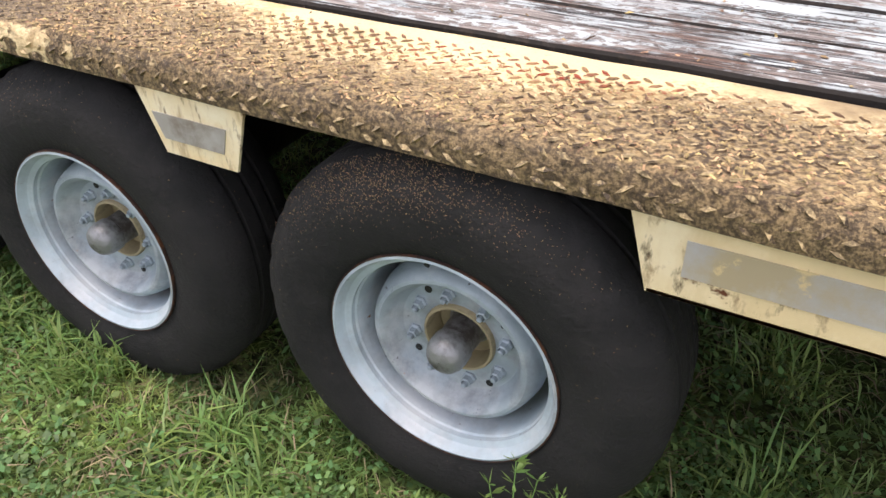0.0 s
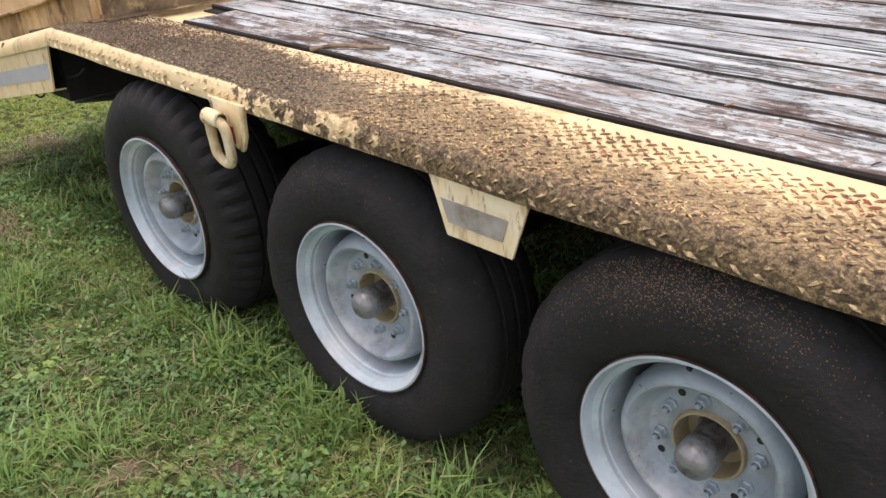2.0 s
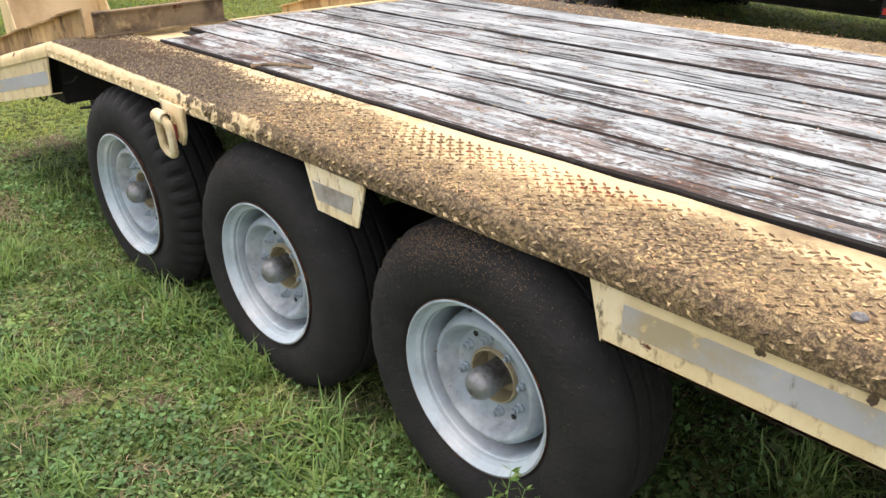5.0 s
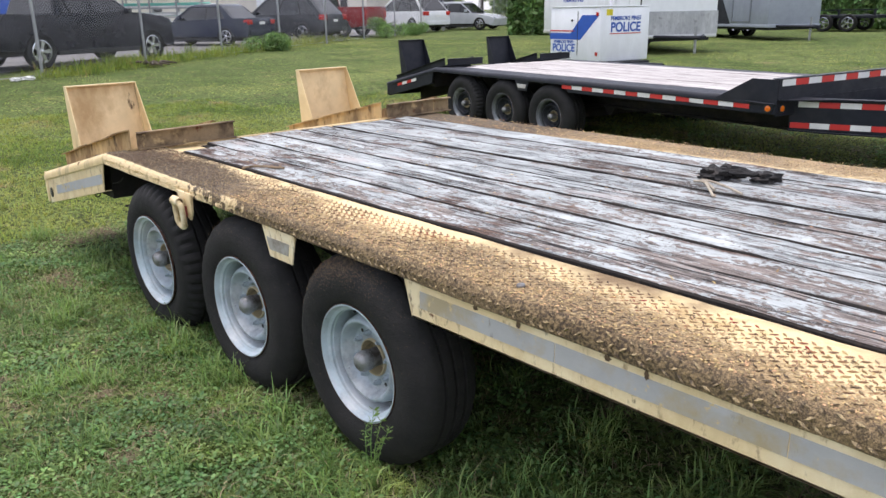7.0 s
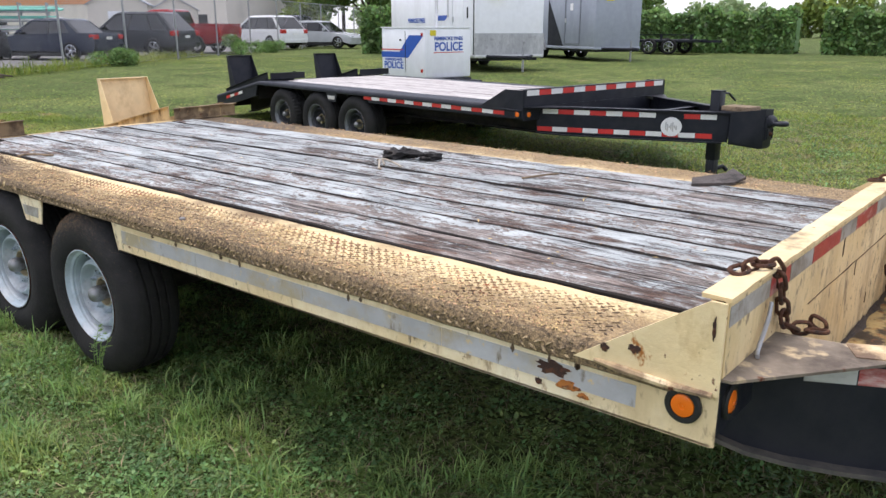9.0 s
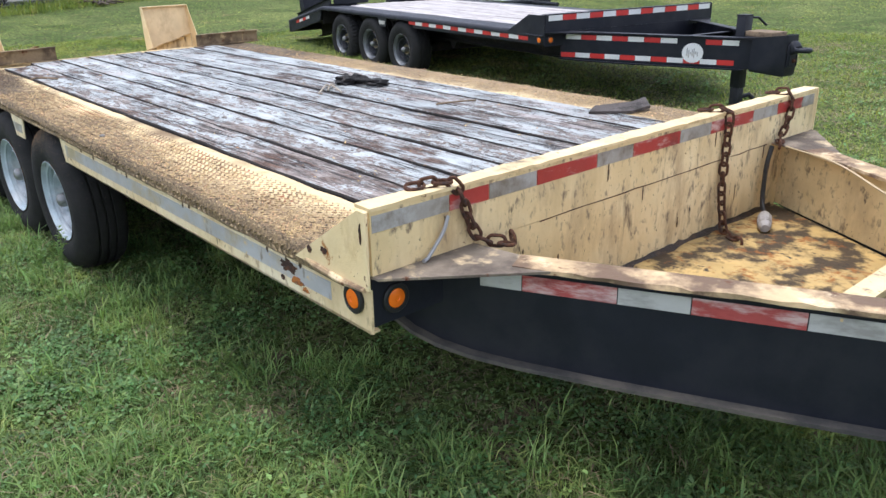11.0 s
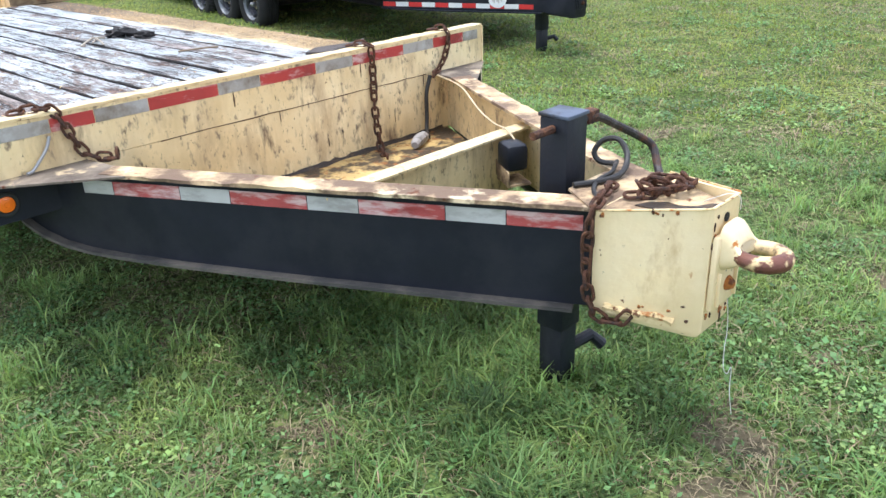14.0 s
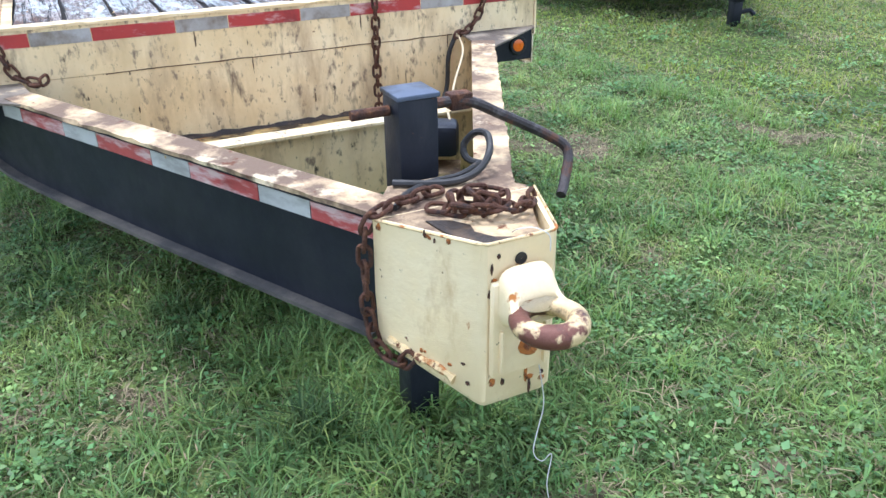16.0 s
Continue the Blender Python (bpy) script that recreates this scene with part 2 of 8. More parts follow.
    L.new(ramp(oi.outputs["Random"], 0, 1, 0.88, 1.10), hs.inputs["Value"]), L.new(col, hs.inputs["Color"])
    L.new(hs.outputs[0], b.inputs["Base Color"])
    L.new(ramp(cover, -0.02, 0.10, 0.9, 0.62), b.inputs["Roughness"])
    bp = N.new("ShaderNodeBump")
    bp.inputs["Strength"].default_value, bp.inputs["Distance"].default_value = 0.9, 0.006
    L.new(calc("SUBTRACT", calc("ADD", calc("MULTIPLY", grain, 0.6), calc("MULTIPLY", ramp(cover, 0.0, 0.08), 0.18)), split), bp.inputs["Height"])
    L.new(bp.outputs[0], b.inputs["Normal"])
    return m


def glassy(name, col, rough=0.05, spec=0.5, alpha=1.0):
    m = bpy.data.materials.new(name)
    m.use_nodes = True
    b = m.node_tree.nodes["Principled BSDF"]
    b.inputs["Base Color"].default_value, b.inputs["Roughness"].default_value = (*col, 1), rough
    b.inputs["Specular IOR Level"].default_value, b.inputs["Alpha"].default_value = spec, alpha
    return m


RUST, DARK, GRIME = (0.12, 0.035, 0.012), (0.03, 0.022, 0.014), (0.10, 0.07, 0.035)
cream = surf("cream_paint", (0.73, 0.56, 0.30), [((0.80, 0.68, 0.42), 3, 0.5, 0.75), (GRIME, 5, 0.56, 0.72, (1, 1, 0.22)), (RUST, 9, 0.66, 0.70, None, 0.9)], 0.55, bump=(60, 0.15), tint=0.12)
cream_wall = surf("cream_paint_streaked", (0.70, 0.535, 0.275), [((0.82, 0.69, 0.42), 2, 0.45, 0.7), ((0.58, 0.43, 0.21), 3, 0.50, 0.72, (1, 2.0, 0.35)), ((0.42, 0.30, 0.16), 3.2, 0.50, 0.72, (1, 2.6, 0.8)), ((0.15, 0.10, 0.06), 5, 0.60, 0.70, (1, 2.0, 0.6)), ((0.22, 0.16, 0.10), 26, 0.56, 0.68, (1, 1.3, 0.7)), ((0.05, 0.035, 0.022), 14, 0.645, 0.70, (1, 1.8, 0.8)), (DARK, 55, 0.635, 0.68, (1, 1.2, 0.5)), (RUST, 30, 0.69, 0.72, None, 0.9)], 0.6, bump=(50, 0.15), tint=0.10)
cream_skirt = surf("cream_paint_grimy", (0.74, 0.585, 0.335), [((0.82, 0.73, 0.52), 3, 0.45, 0.68), ((0.60, 0.46, 0.25), 3, 0.50, 0.72, (2.5, 1, 0.8)), ((0.26, 0.18, 0.095), 5, 0.60, 0.74, (2.2, 1, 0.8)), ((0.09, 0.06, 0.035), 8, 0.64, 0.70, (1.8, 1, 0.7)), ((0.38, 0.27, 0.15), 20, 0.57, 0.68, (1.6, 1, 0.7)), (RUST, 9, 0.67, 0.71, None, 0.9)], 0.55, bump=(60, 0.15), tint=0.1)
cream_plate = surf("dirt_edged_plate", (0.74, 0.585, 0.335), [((0.82, 0.73, 0.52), 8, 0.45, 0.68), ((0.40, 0.27, 0.13), 12, 0.50, 0.66, (2.5, 1, 0.7), 0.8), ((0.15, 0.09, 0.045), 22, 0.58, 0.68, (2.0, 1, 0.6), 0.9)], 0.6, bump=(60, 0.2), tint=0.12)
ramp_mat = surf("grimy_cream_ramp", (0.52, 0.37, 0.18), [((0.22, 0.14, 0.065), 4, 0.42, 0.60, (1, 1, 0.5), 0.9), ((0.06, 0.04, 0.022), 9, 0.54, 0.66, (1, 1, 0.6), 0.95), (RUST, 14, 0.62, 0.68, None, 0.95)], 0.7, bump=(50, 0.3), tint=0.15)
angle_mat = surf("mud_brown_angle", (0.25, 0.175, 0.095), [((0.09, 0.06, 0.035), 5, 0.45, 0.60, None, 0.95), ((0.52, 0.38, 0.19), 9, 0.57, 0.66), (RUST, 14, 0.60, 0.68, None, 0.95)], 0.8, bump=(50, 0.4), tint=0.2)
flap_mat = surf("cream_flap", (0.72, 0.555, 0.32), [((0.45, 0.30, 0.14), 3, 0.50, 0.68, (1, 1, 0.6)), ((0.10, 0.06, 0.03), 8, 0.66, 0.72, (1, 1.5, 0.6))], 0.6, bump=(50, 0.15), tint=0.12)
cream_nose = surf("cream_paint_chipped", (0.79, 0.62, 0.34), [((0.84, 0.70, 0.44), 4, 0.4, 0.7), ((0.48, 0.31, 0.12), 6, 0.56, 0.74, (1, 1, 0.5)), ((0.40, 0.15, 0.03), 11, 0.635, 0.68, (1, 1, 0.7), 0.9), (RUST, 24, 0.65, 0.675, None, 0.9), (DARK, 45, 0.69, 0.71)], 0.5, bump=(35, 0.25), tint=0.1)
flange_top = surf("worn_cream_flange", (0.640, 0.465, 0.258), [((0.160, 0.104, 0.065), 5, 0.41, 0.56, None, 0.85), ((0.750, 0.608, 0.387), 9, 0.56, 0.66), (RUST, 13, 0.62, 0.68, None, 0.95)], 0.7, bump=(40, 0.4))
plate_mat = edged(surf("dirty_tread_plate", (0.79, 0.62, 0.34), [((0.22, 0.15, 0.08), 0.9, 0.50, 0.62, None, 0.9), ((0.50, 0.35, 0.16), 5, 0.54, 0.70, (1, 2, 1), 0.9), ((0.30, 0.10, 0.035), 3.2, 0.68, 0.73, (1, 3, 1), 0.9), ((0.24, 0.16, 0.08), 90, 0.62, 0.72)], 0.7, bump=(150, 0.6), tint=0.12), ((0.108, 0.069, 0.034), (0.52, 0.365, 0.175)))
stud_mat = edged(surf("worn_tread_stud", (0.30, 0.18, 0.08), [((0.62, 0.46, 0.23), 4.0, 0.54, 0.64, (1, 2, 1)), ((0.10, 0.062, 0.035), 0.9, 0.48, 0.60, None, 0.9), ((0.30, 0.06, 0.02), 2.6, 0.57, 0.63, (1, 3, 1), 0.9)], 0.65, bump=(150, 0.4), islands=0.30), ((0.085, 0.054, 0.028), (0.56, 0.42, 0.215)), True)
chip_mat = surf("wood_chip", (0.46, 0.32, 0.15), [((0.15, 0.10, 0.06), 30, 0.48, 0.58)], 0.9, bump=(90, 0.4), islands=0.65)
mulch_dark = surf("rotted_mulch", (0.085, 0.055, 0.032), (), 0.95, bump=None, islands=0.6)
dust_mat = surf("brown_mulch_dust", (0.15, 0.10, 0.052), (), 0.95, bump=None, islands=0.6)
wood = deck_wood()
dark_brown = surf("dark_brown_coat", (0.030, 0.020, 0.013), [((0.09, 0.055, 0.028), 20, 0.5, 0.66)], 0.6, bump=(60, 0.6))
joint_mat = surf("packed_black_dirt", (0.014, 0.011, 0.009), [((0.045, 0.034, 0.026), 18, 0.55, 0.7)], 1.0, bump=(60, 0.5))
wood_grey = surf("grey_deck_plank", (0.44, 0.41, 0.40), [((0.22, 0.19, 0.18), 6, 0.48, 0.64, (0.3, 7, 1)), ((0.56, 0.54, 0.52), 4, 0.46, 0.60, (0.4, 4, 1))], 0.85, bump=(14, 0.4, (0.25, 8, 1)), objs=0.12)
black = surf("black_paint", (0.011, 0.013, 0.020), [((0.022, 0.023, 0.028), 3, 0.45, 0.7), ((0.10, 0.085, 0.065), 60, 0.72, 0.76, None, 0.9)], 0.5, bump=(70, 0.08), spec=0.28)
black_worn = surf("worn_black_paint", (0.010, 0.012, 0.018), [((0.030, 0.031, 0.036), 6, 0.5, 0.72, (1, 1, 0.3)), ((0.10, 0.055, 0.03), 18, 0.68, 0.72, None, 0.9)], 0.45, bump=(50, 0.15), spec=0.3)
under = surf("dark_underframe", (0.010, 0.009, 0.008), [((0.03, 0.02, 0.014), 5, 0.5, 0.7)], 0.85, bump=(40, 0.3))
flange_low = surf("dusty_black_flange", (0.05, 0.048, 0.045), [((0.12, 0.105, 0.085), 6, 0.45, 0.65)], 0.8, bump=(60, 0.3))
rubber = surf("tyre_rubber", (0.012, 0.012, 0.0125), [((0.020, 0.019, 0.018), 4, 0.5, 0.7, None, 0.9), ((0.075, 0.055, 0.035), 34, 0.66, 0.74, None, 0.95)], 0.78, bump=(90, 0.35), spec=0.3)
rubber_dusty = surf("dusty_tyre_rubber", (0.0135, 0.0135, 0.0138), [((0.025, 0.0235, 0.0225), 3.5, 0.45, 0.70, None, 0.9), ((0.022, 0.021, 0.021), 22, 0.48, 0.64, None, 0.88), ((0.13, 0.09, 0.05), 85, 0.66, 0.72, None, 0.95)], 0.82, bump=(90, 0.45), spec=0.3)
disc_mat = surf("dusty_wheel_disc", (0.33, 0.395, 0.44), [((0.25, 0.27, 0.285), 9, 0.47, 0.64), ((0.47, 0.50, 0.52), 6, 0.52, 0.68), ((0.42, 0.15, 0.03), 18, 0.68, 0.71, None, 0.9), ((0.06, 0.055, 0.05), 40, 0.66, 0.72)], 0.5, 0.1, bump=(45, 0.2))
rim_mat = surf("silver_wheel_paint", (0.42, 0.505, 0.555), [((0.33, 0.355, 0.375), 7, 0.48, 0.68), ((0.58, 0.61, 0.63), 5, 0.52, 0.7), ((0.28, 0.11, 0.03), 26, 0.70, 0.73, None, 0.9), ((0.17, 0.16, 0.145), 60, 0.67, 0.73)], 0.5, 0.05, bump=(45, 0.12))
# grey-brown, darker in blotches, with pale and rusty spots
corner_brown = surf("grey_brown_plate", (0.22, 0.18, 0.135), [((0.10, 0.078, 0.06), 5, 0.45, 0.62, None, 0.9), ((0.55, 0.43, 0.26), 8, 0.56, 0.66), (RUST, 12, 0.62, 0.68, None, 0.95)], 0.8, bump=(40, 0.4))
orange_rust = surf("orange_rust", (0.42, 0.15, 0.03), [((0.12, 0.04, 0.015), 40, 0.48, 0.6), ((0.66, 0.48, 0.24), 25, 0.58, 0.64)], 0.95, bump=(90, 0.6))
dark_rust = surf("dark_rust", (0.045, 0.022, 0.015), [((0.12, 0.045, 0.018), 30, 0.50, 0.64)], 0.95, bump=(90, 0.6))
bead_mat = surf("flaking_weld", (0.68, 0.52, 0.27), [((0.42, 0.17, 0.05), 22, 0.55, 0.62), ((0.12, 0.04, 0.015), 40, 0.55, 0.62)], 0.9, bump=(90, 0.6))
drip_mat = surf("grime_drip", (0.13, 0.085, 0.045), [((0.05, 0.03, 0.018), 25, 0.48, 0.62)], 0.85, bump=(90, 0.2))
hub_mat = surf("greasy_hub_steel", (0.28, 0.285, 0.29), [((0.08, 0.072, 0.065), 14, 0.46, 0.64)], 0.4, 0.5, bump=(60, 0.3))
hub_ring = surf("yellowed_hub_flange", (0.36, 0.30, 0.18), [((0.10, 0.08, 0.05), 12, 0.5, 0.66)], 0.6, bump=(60, 0.3))
rust_mat = surf("rusted_steel", (0.085, 0.035, 0.018), [((0.20, 0.085, 0.035), 30, 0.5, 0.66), ((0.03, 0.02, 0.018), 18, 0.5, 0.64)], 0.85, 0.2, bump=(120, 0.7))
crank_mat = surf("dark_crank_steel", (0.05, 0.042, 0.040), [((0.17, 0.075, 0.04), 9, 0.52, 0.62, None, 0.9), ((0.10, 0.09, 0.085), 20, 0.55, 0.68)], 0.6, 0.4, bump=(90, 0.4))
ring_rust = surf("rust_worn_hitch", (0.15, 0.06, 0.04), [((0.70, 0.53, 0.28), 9, 0.50, 0.55), ((0.06, 0.03, 0.03), 16, 0.55, 0.68)], 0.55, 0.3, bump=(60, 0.3))
tape_red = surf("faded_red_tape", (0.36, 0.035, 0.03), [((0.55, 0.36, 0.33), 9, 0.52, 0.68, (1, 1, 3)), ((0.16, 0.02, 0.02), 5, 0.55, 0.7)], 0.45, bump=(90, 0.1), tint=0.15)
tape_pink = surf("bleached_red_tape", (0.42, 0.075, 0.07), [((0.62, 0.45, 0.43), 7, 0.46, 0.60, (1, 1, 4)), ((0.25, 0.03, 0.03), 5, 0.55, 0.7, (1, 1, 3))], 0.5, bump=(90, 0.1), tint=0.15)
tape_dirty = surf("grimy_silver_tape", (0.33, 0.31, 0.275), [((0.18, 0.15, 0.11), 7, 0.46, 0.62), ((0.44, 0.43, 0.41), 5, 0.54, 0.68)], 0.6, bump=(80, 0.15), tint=0.15)
tape_redclean = surf("red_tape", (0.55, 0.03, 0.025), (), 0.4, bump=None, tint=0.1)
tape_white = surf("faded_white_tape", (0.50, 0.50, 0.48), [((0.32, 0.31, 0.29), 8, 0.48, 0.66, (1, 1, 3))], 0.45, bump=(90, 0.1), tint=0.1)
tape_whiteclean = surf("white_tape", (0.72, 0.72, 0.70), (), 0.4, bump=None, tint=0.08)
tape_tail = surf("silver_tape_with_yellow", (0.42, 0.425, 0.44), [((0.34, 0.36, 0.42), 3, 0.45, 0.6), ((0.55, 0.42, 0.14), 7, 0.57, 0.66), ((0.22, 0.18, 0.13), 18, 0.62, 0.7)], 0.5, bump=(80, 0.1), tint=0.1)
tape_grey = surf("dull_silver_tape", (0.41, 0.41, 0.41), [((0.40, 0.33, 0.21), 5, 0.48, 0.64), ((0.52, 0.525, 0.53), 4, 0.5, 0.7), ((0.17, 0.135, 0.09), 14, 0.60, 0.68, (1, 1, 0.4)), ((0.60, 0.47, 0.25), 26, 0.60, 0.66)], 0.5, bump=(80, 0.1), tint=0.12)
amber = glassy("amber_lens", (0.85, 0.18, 0.01), 0.25)
red_lens = glassy("red_lens", (0.45, 0.015, 0.01), 0.2)
grommet = surf("rubber_grommet", (0.012, 0.012, 0.012), (), 0.6, bump=None)
hose_mat = surf("grey_conduit", (0.33, 0.31, 0.29), [((0.14, 0.12, 0.10), 30, 0.5, 0.65)], 0.7, bump=(60, 0.3))
cable_mat = surf("black_cable", (0.02, 0.019, 0.018), [((0.09, 0.07, 0.05), 40, 0.6, 0.7)], 0.55, bump=(80, 0.2))
wire_mat = surf("white_wire", (0.6, 0.58, 0.54), (), 0.5, bump=None)
pan_mat = surf("rusty_pan_floor", (0.50, 0.345, 0.13), [((0.06, 0.04, 0.02), 7, 0.46, 0.56, None, 0.8), ((0.30, 0.12, 0.03), 13, 0.54, 0.64, None, 0.9), ((0.03, 0.02, 0.015), 22, 0.60, 0.66)], 0.6, bump=(50, 0.6))
strap_mat = surf("weathered_black_strap", (0.014, 0.013, 0.013), [((0.06, 0.05, 0.045), 20, 0.55, 0.7)], 0.75, bump=(90, 0.5))
rope_mat = surf("pale_rope", (0.42, 0.37, 0.29), [((0.25, 0.20, 0.15), 30, 0.5, 0.65)], 0.9, bump=(200, 0.4))
stick_mat = surf("dry_twig", (0.22, 0.16, 0.10), [((0.10, 0.07, 0.045), 30, 0.5, 0.65)], 0.9, bump=(80, 0.5))
grass_mat = leafy(surf("grass_blade", (0.148, 0.240, 0.076), [((0.355, 0.305, 0.161), 1.0, 0.62, 0.77), ((0.074, 0.135, 0.052), 1.7, 0.48, 0.64), ((0.319, 0.413, 0.125), 3.1, 0.53, 0.68)], 0.55, bump=None, tint=0.25, grain=1.1, islands=0.46, spec=0.2))
tuft_mat = leafy(surf("bright_grass_tuft", (0.202, 0.322, 0.098), [((0.137, 0.231, 0.074), 2.0, 0.50, 0.68), ((0.342, 0.412, 0.135), 3.3, 0.54, 0.7)], 0.5, bump=None, tint=0.2, grain=1.3, islands=0.3, spec=0.35))
clump_mat = leafy(surf("coarse_grass_blade", (0.20, 0.31, 0.085), [((0.13, 0.23, 0.06), 9.0, 0.50, 0.68)], 0.5, bump=None, tint=0.2, grain=8, islands=0.25, spec=0.3))
grass_far = leafy(surf("distant_grass", (0.218, 0.293, 0.073), [((0.321, 0.342, 0.110), 0.35, 0.46, 0.64), ((0.123, 0.187, 0.048), 0.9, 0.50, 0.60), ((0.368, 0.299, 0.136), 1.9, 0.58, 0.68), ((0.313, 0.386, 0.089), 5.0, 0.55, 0.68)], 0.7, bump=None, tint=0.2, grain=0.9, islands=0.18, spec=0.04))
clover_mat = leafy(surf("broadleaf_weed", (0.139, 0.262, 0.091), [((0.286, 0.419, 0.131), 3, 0.5, 0.65), ((0.075, 0.144, 0.056), 1.4, 0.50, 0.66)], 0.5, bump=None, tint=0.22, grain=2, islands=0.45, spec=0.35))
dry_mat = surf("dry_grass", (0.25, 0.21, 0.115), (), 0.85, bump=None, islands=0.45)
soil = surf("lawn_ground", (0.123, 0.180, 0.055), [((0.230, 0.284, 0.088), 0.35, 0.45, 0.62), ((0.095, 0.151, 0.040), 0.9, 0.50, 0.60), ((0.269, 0.244, 0.115), 1.9, 0.58, 0.68), ((0.246, 0.232, 0.105), 5, 0.56, 0.69), ((0.045, 0.052, 0.022), 26, 0.43, 0.56)], 0.95, bump=(30, 0.9), tint=0.25, grain=9, spec=0.05)
bare_soil = surf("bare_sandy_soil", (0.14, 0.115, 0.07), [((0.075, 0.065, 0.04), 14, 0.45, 0.60), ((0.24, 0.20, 0.135), 55, 0.56, 0.68), ((0.10, 0.13, 0.045), 20, 0.54, 0.64)], 0.95, bump=(60, 1.0), spec=0.1)
asphalt = surf("grey_asphalt", (0.17, 0.165, 0.16), [((0.10, 0.10, 0.098), 0.6, 0.45, 0.65), ((0.24, 0.23, 0.22), 30, 0.55, 0.7)], 0.9, bump=(120, 0.4))
leaf_a = leafy(surf("tree_leaf", (0.090, 0.162, 0.036), (), 0.55, bump=None, islands=0.5, tint=0.3, grain=0.7))
leaf_b = leafy(surf("pale_tree_leaf", (0.17, 0.24, 0.06), (), 0.55, bump=None, islands=0.45, tint=0.25, grain=0.7))
# leaves of distant crowns, paled so that the colour carries the air's haze
leaf_c = leafy(surf("haze_tinted_leaf", (0.225, 0.315, 0.150), (), 0.6, bump=None, islands=0.3, tint=0.2, grain=0.7))
leaf_h = leafy(surf("hedge_leaf", (0.145, 0.255, 0.085), (), 0.5, bump=None, islands=0.55, tint=0.3, grain=1.1))
bark = surf("tree_bark", (0.12, 0.095, 0.07), [((0.05, 0.04, 0.03), 5, 0.45, 0.6, (1, 1, 0.3))], 0.9, bump=(20, 0.8))
steel = surf("galvanised_steel", (0.34, 0.35, 0.36), (), 0.5, 0.7, bump=None, tint=0.15)
guard_mat = surf("dull_stone_guard", (0.36, 0.37, 0.39), [((0.52, 0.53, 0.55), 3, 0.45, 0.65, (1, 1, 0.4)), ((0.24, 0.24, 0.25), 6, 0.55, 0.7)], 0.4, 0.35, bump=None, tint=0.15)
alu = surf("scuffed_aluminium", (0.60, 0.61, 0.63), [((0.54, 0.54, 0.55), 4, 0.45, 0.65)], 0.4, 0.6, bump=None, tint=0.08)
white_p = surf("white_panel", (0.80, 0.82, 0.86), [((0.72, 0.735, 0.765), 1.5, 0.5, 0.7, (1, 1, 0.3))], 0.4, bump=None, tint=0.04)
grey_p = surf("grey_panel", (0.30, 0.33, 0.385), [((0.24, 0.265, 0.31), 1.2, 0.48, 0.68, (1, 1, 0.3))], 0.45, bump=None, tint=0.06)
seam_grey = surf("dark_seam_grey", (0.16, 0.175, 0.205), (), 0.5, bump=None, tint=0.1)
blue_p = surf("blue_paint", (0.02, 0.09, 0.42), (), 0.4, bump=None, tint=0.1)
teal_p = surf("teal_plastic", (0.16, 0.55, 0.46), (), 0.5, bump=None, tint=0.15)
peach = surf("peach_stucco", (0.62, 0.30, 0.16), [((0.55, 0.27, 0.15), 0.5, 0.5, 0.7)], 0.9, bump=(20, 0.2), tint=0.06)
stucco = surf("pale_stucco", (0.66, 0.62, 0.55), [((0.52, 0.49, 0.43), 0.4, 0.5, 0.72, (1, 1, 0.4))], 0.9, bump=(20, 0.2), tint=0.06)
glass = glassy("dark_car_glass", (0.008, 0.009, 0.011), 0.06, 0.6)
chrome = glassy("bright_alloy", (0.55, 0.56, 0.58), 0.22)
chrome.node_tree.nodes["Principled BSDF"].inputs["Metallic"].default_value = 0.9
plastic = surf("black_plastic", (0.02, 0.02, 0.022), (), 0.6, bump=None)
yellow_p = surf("yellow_sticker", (0.75, 0.62, 0.02), (), 0.5, bump=None)
paper = surf("white_paper", (0.75, 0.75, 0.74), (), 0.7, bump=None, tint=0.05)


def paint(name, c):
    return surf(name, c, [(tuple(v * 0.8 + 0.004 for v in c), 1.5, 0.5, 0.7)], 0.12, 0.0, bump=None, tint=0.06, spec=0.25)


# ---- mesh helpers ----
def box(bm, x0, x1, y0, y1, z0, z1, bevel=0.0):
    vs = [bm.verts.new((x, y, z)) for x in (x0, x1) for y in (y0, y1) for z in (z0, z1)]
    fs = [bm.faces.new([vs[i] for i in f]) for f in ((0, 1, 3, 2), (4, 6, 7, 5), (0, 4, 5, 1), (2, 3, 7, 6), (0, 2, 6, 4), (1, 5, 7, 3))]
    if bevel:
        es = list({e for f in fs for e in f.edges})
        bmesh.ops.bevel(bm, geom=es, offset=bevel, segments=2, affect="EDGES", profile=0.5)
    return bm


def sweep(bm, rings, close=True, caps=True):
    """Joins rings of points (all the same length) into one skin."""
    rows = [[bm.verts.new(p) for p in r] for r in rings]
    n = len(rows[0])
    for a, c in zip(rows, rows[1:]):
        for i in range(n if close else n - 1):
            j = (i + 1) % n
            bm.faces.new((a[i], a[j], c[j], c[i]))
    if caps and close:
        bm.faces.new(rows[0][::-1]), bm.faces.new(rows[-1])
    return bm


def prism_y(bm, poly, y0, y1, bevel=0.0):
    """A polygon of (x, z) pushed from y0 to y1."""
    n0 = len(bm.faces)
    sweep(bm, [[(x, y0, z) for x, z in poly], [(x, y1, z) for x, z in poly]])
    if bevel:
        bm.faces.ensure_lookup_table()
        fs = bm.faces[n0:]
        es = list({e for f in fs for e in f.edges})
        bmesh.ops.bevel(bm, geom=es, offset=bevel, segments=2, affect="EDGES", profile=0.5)
    return bm


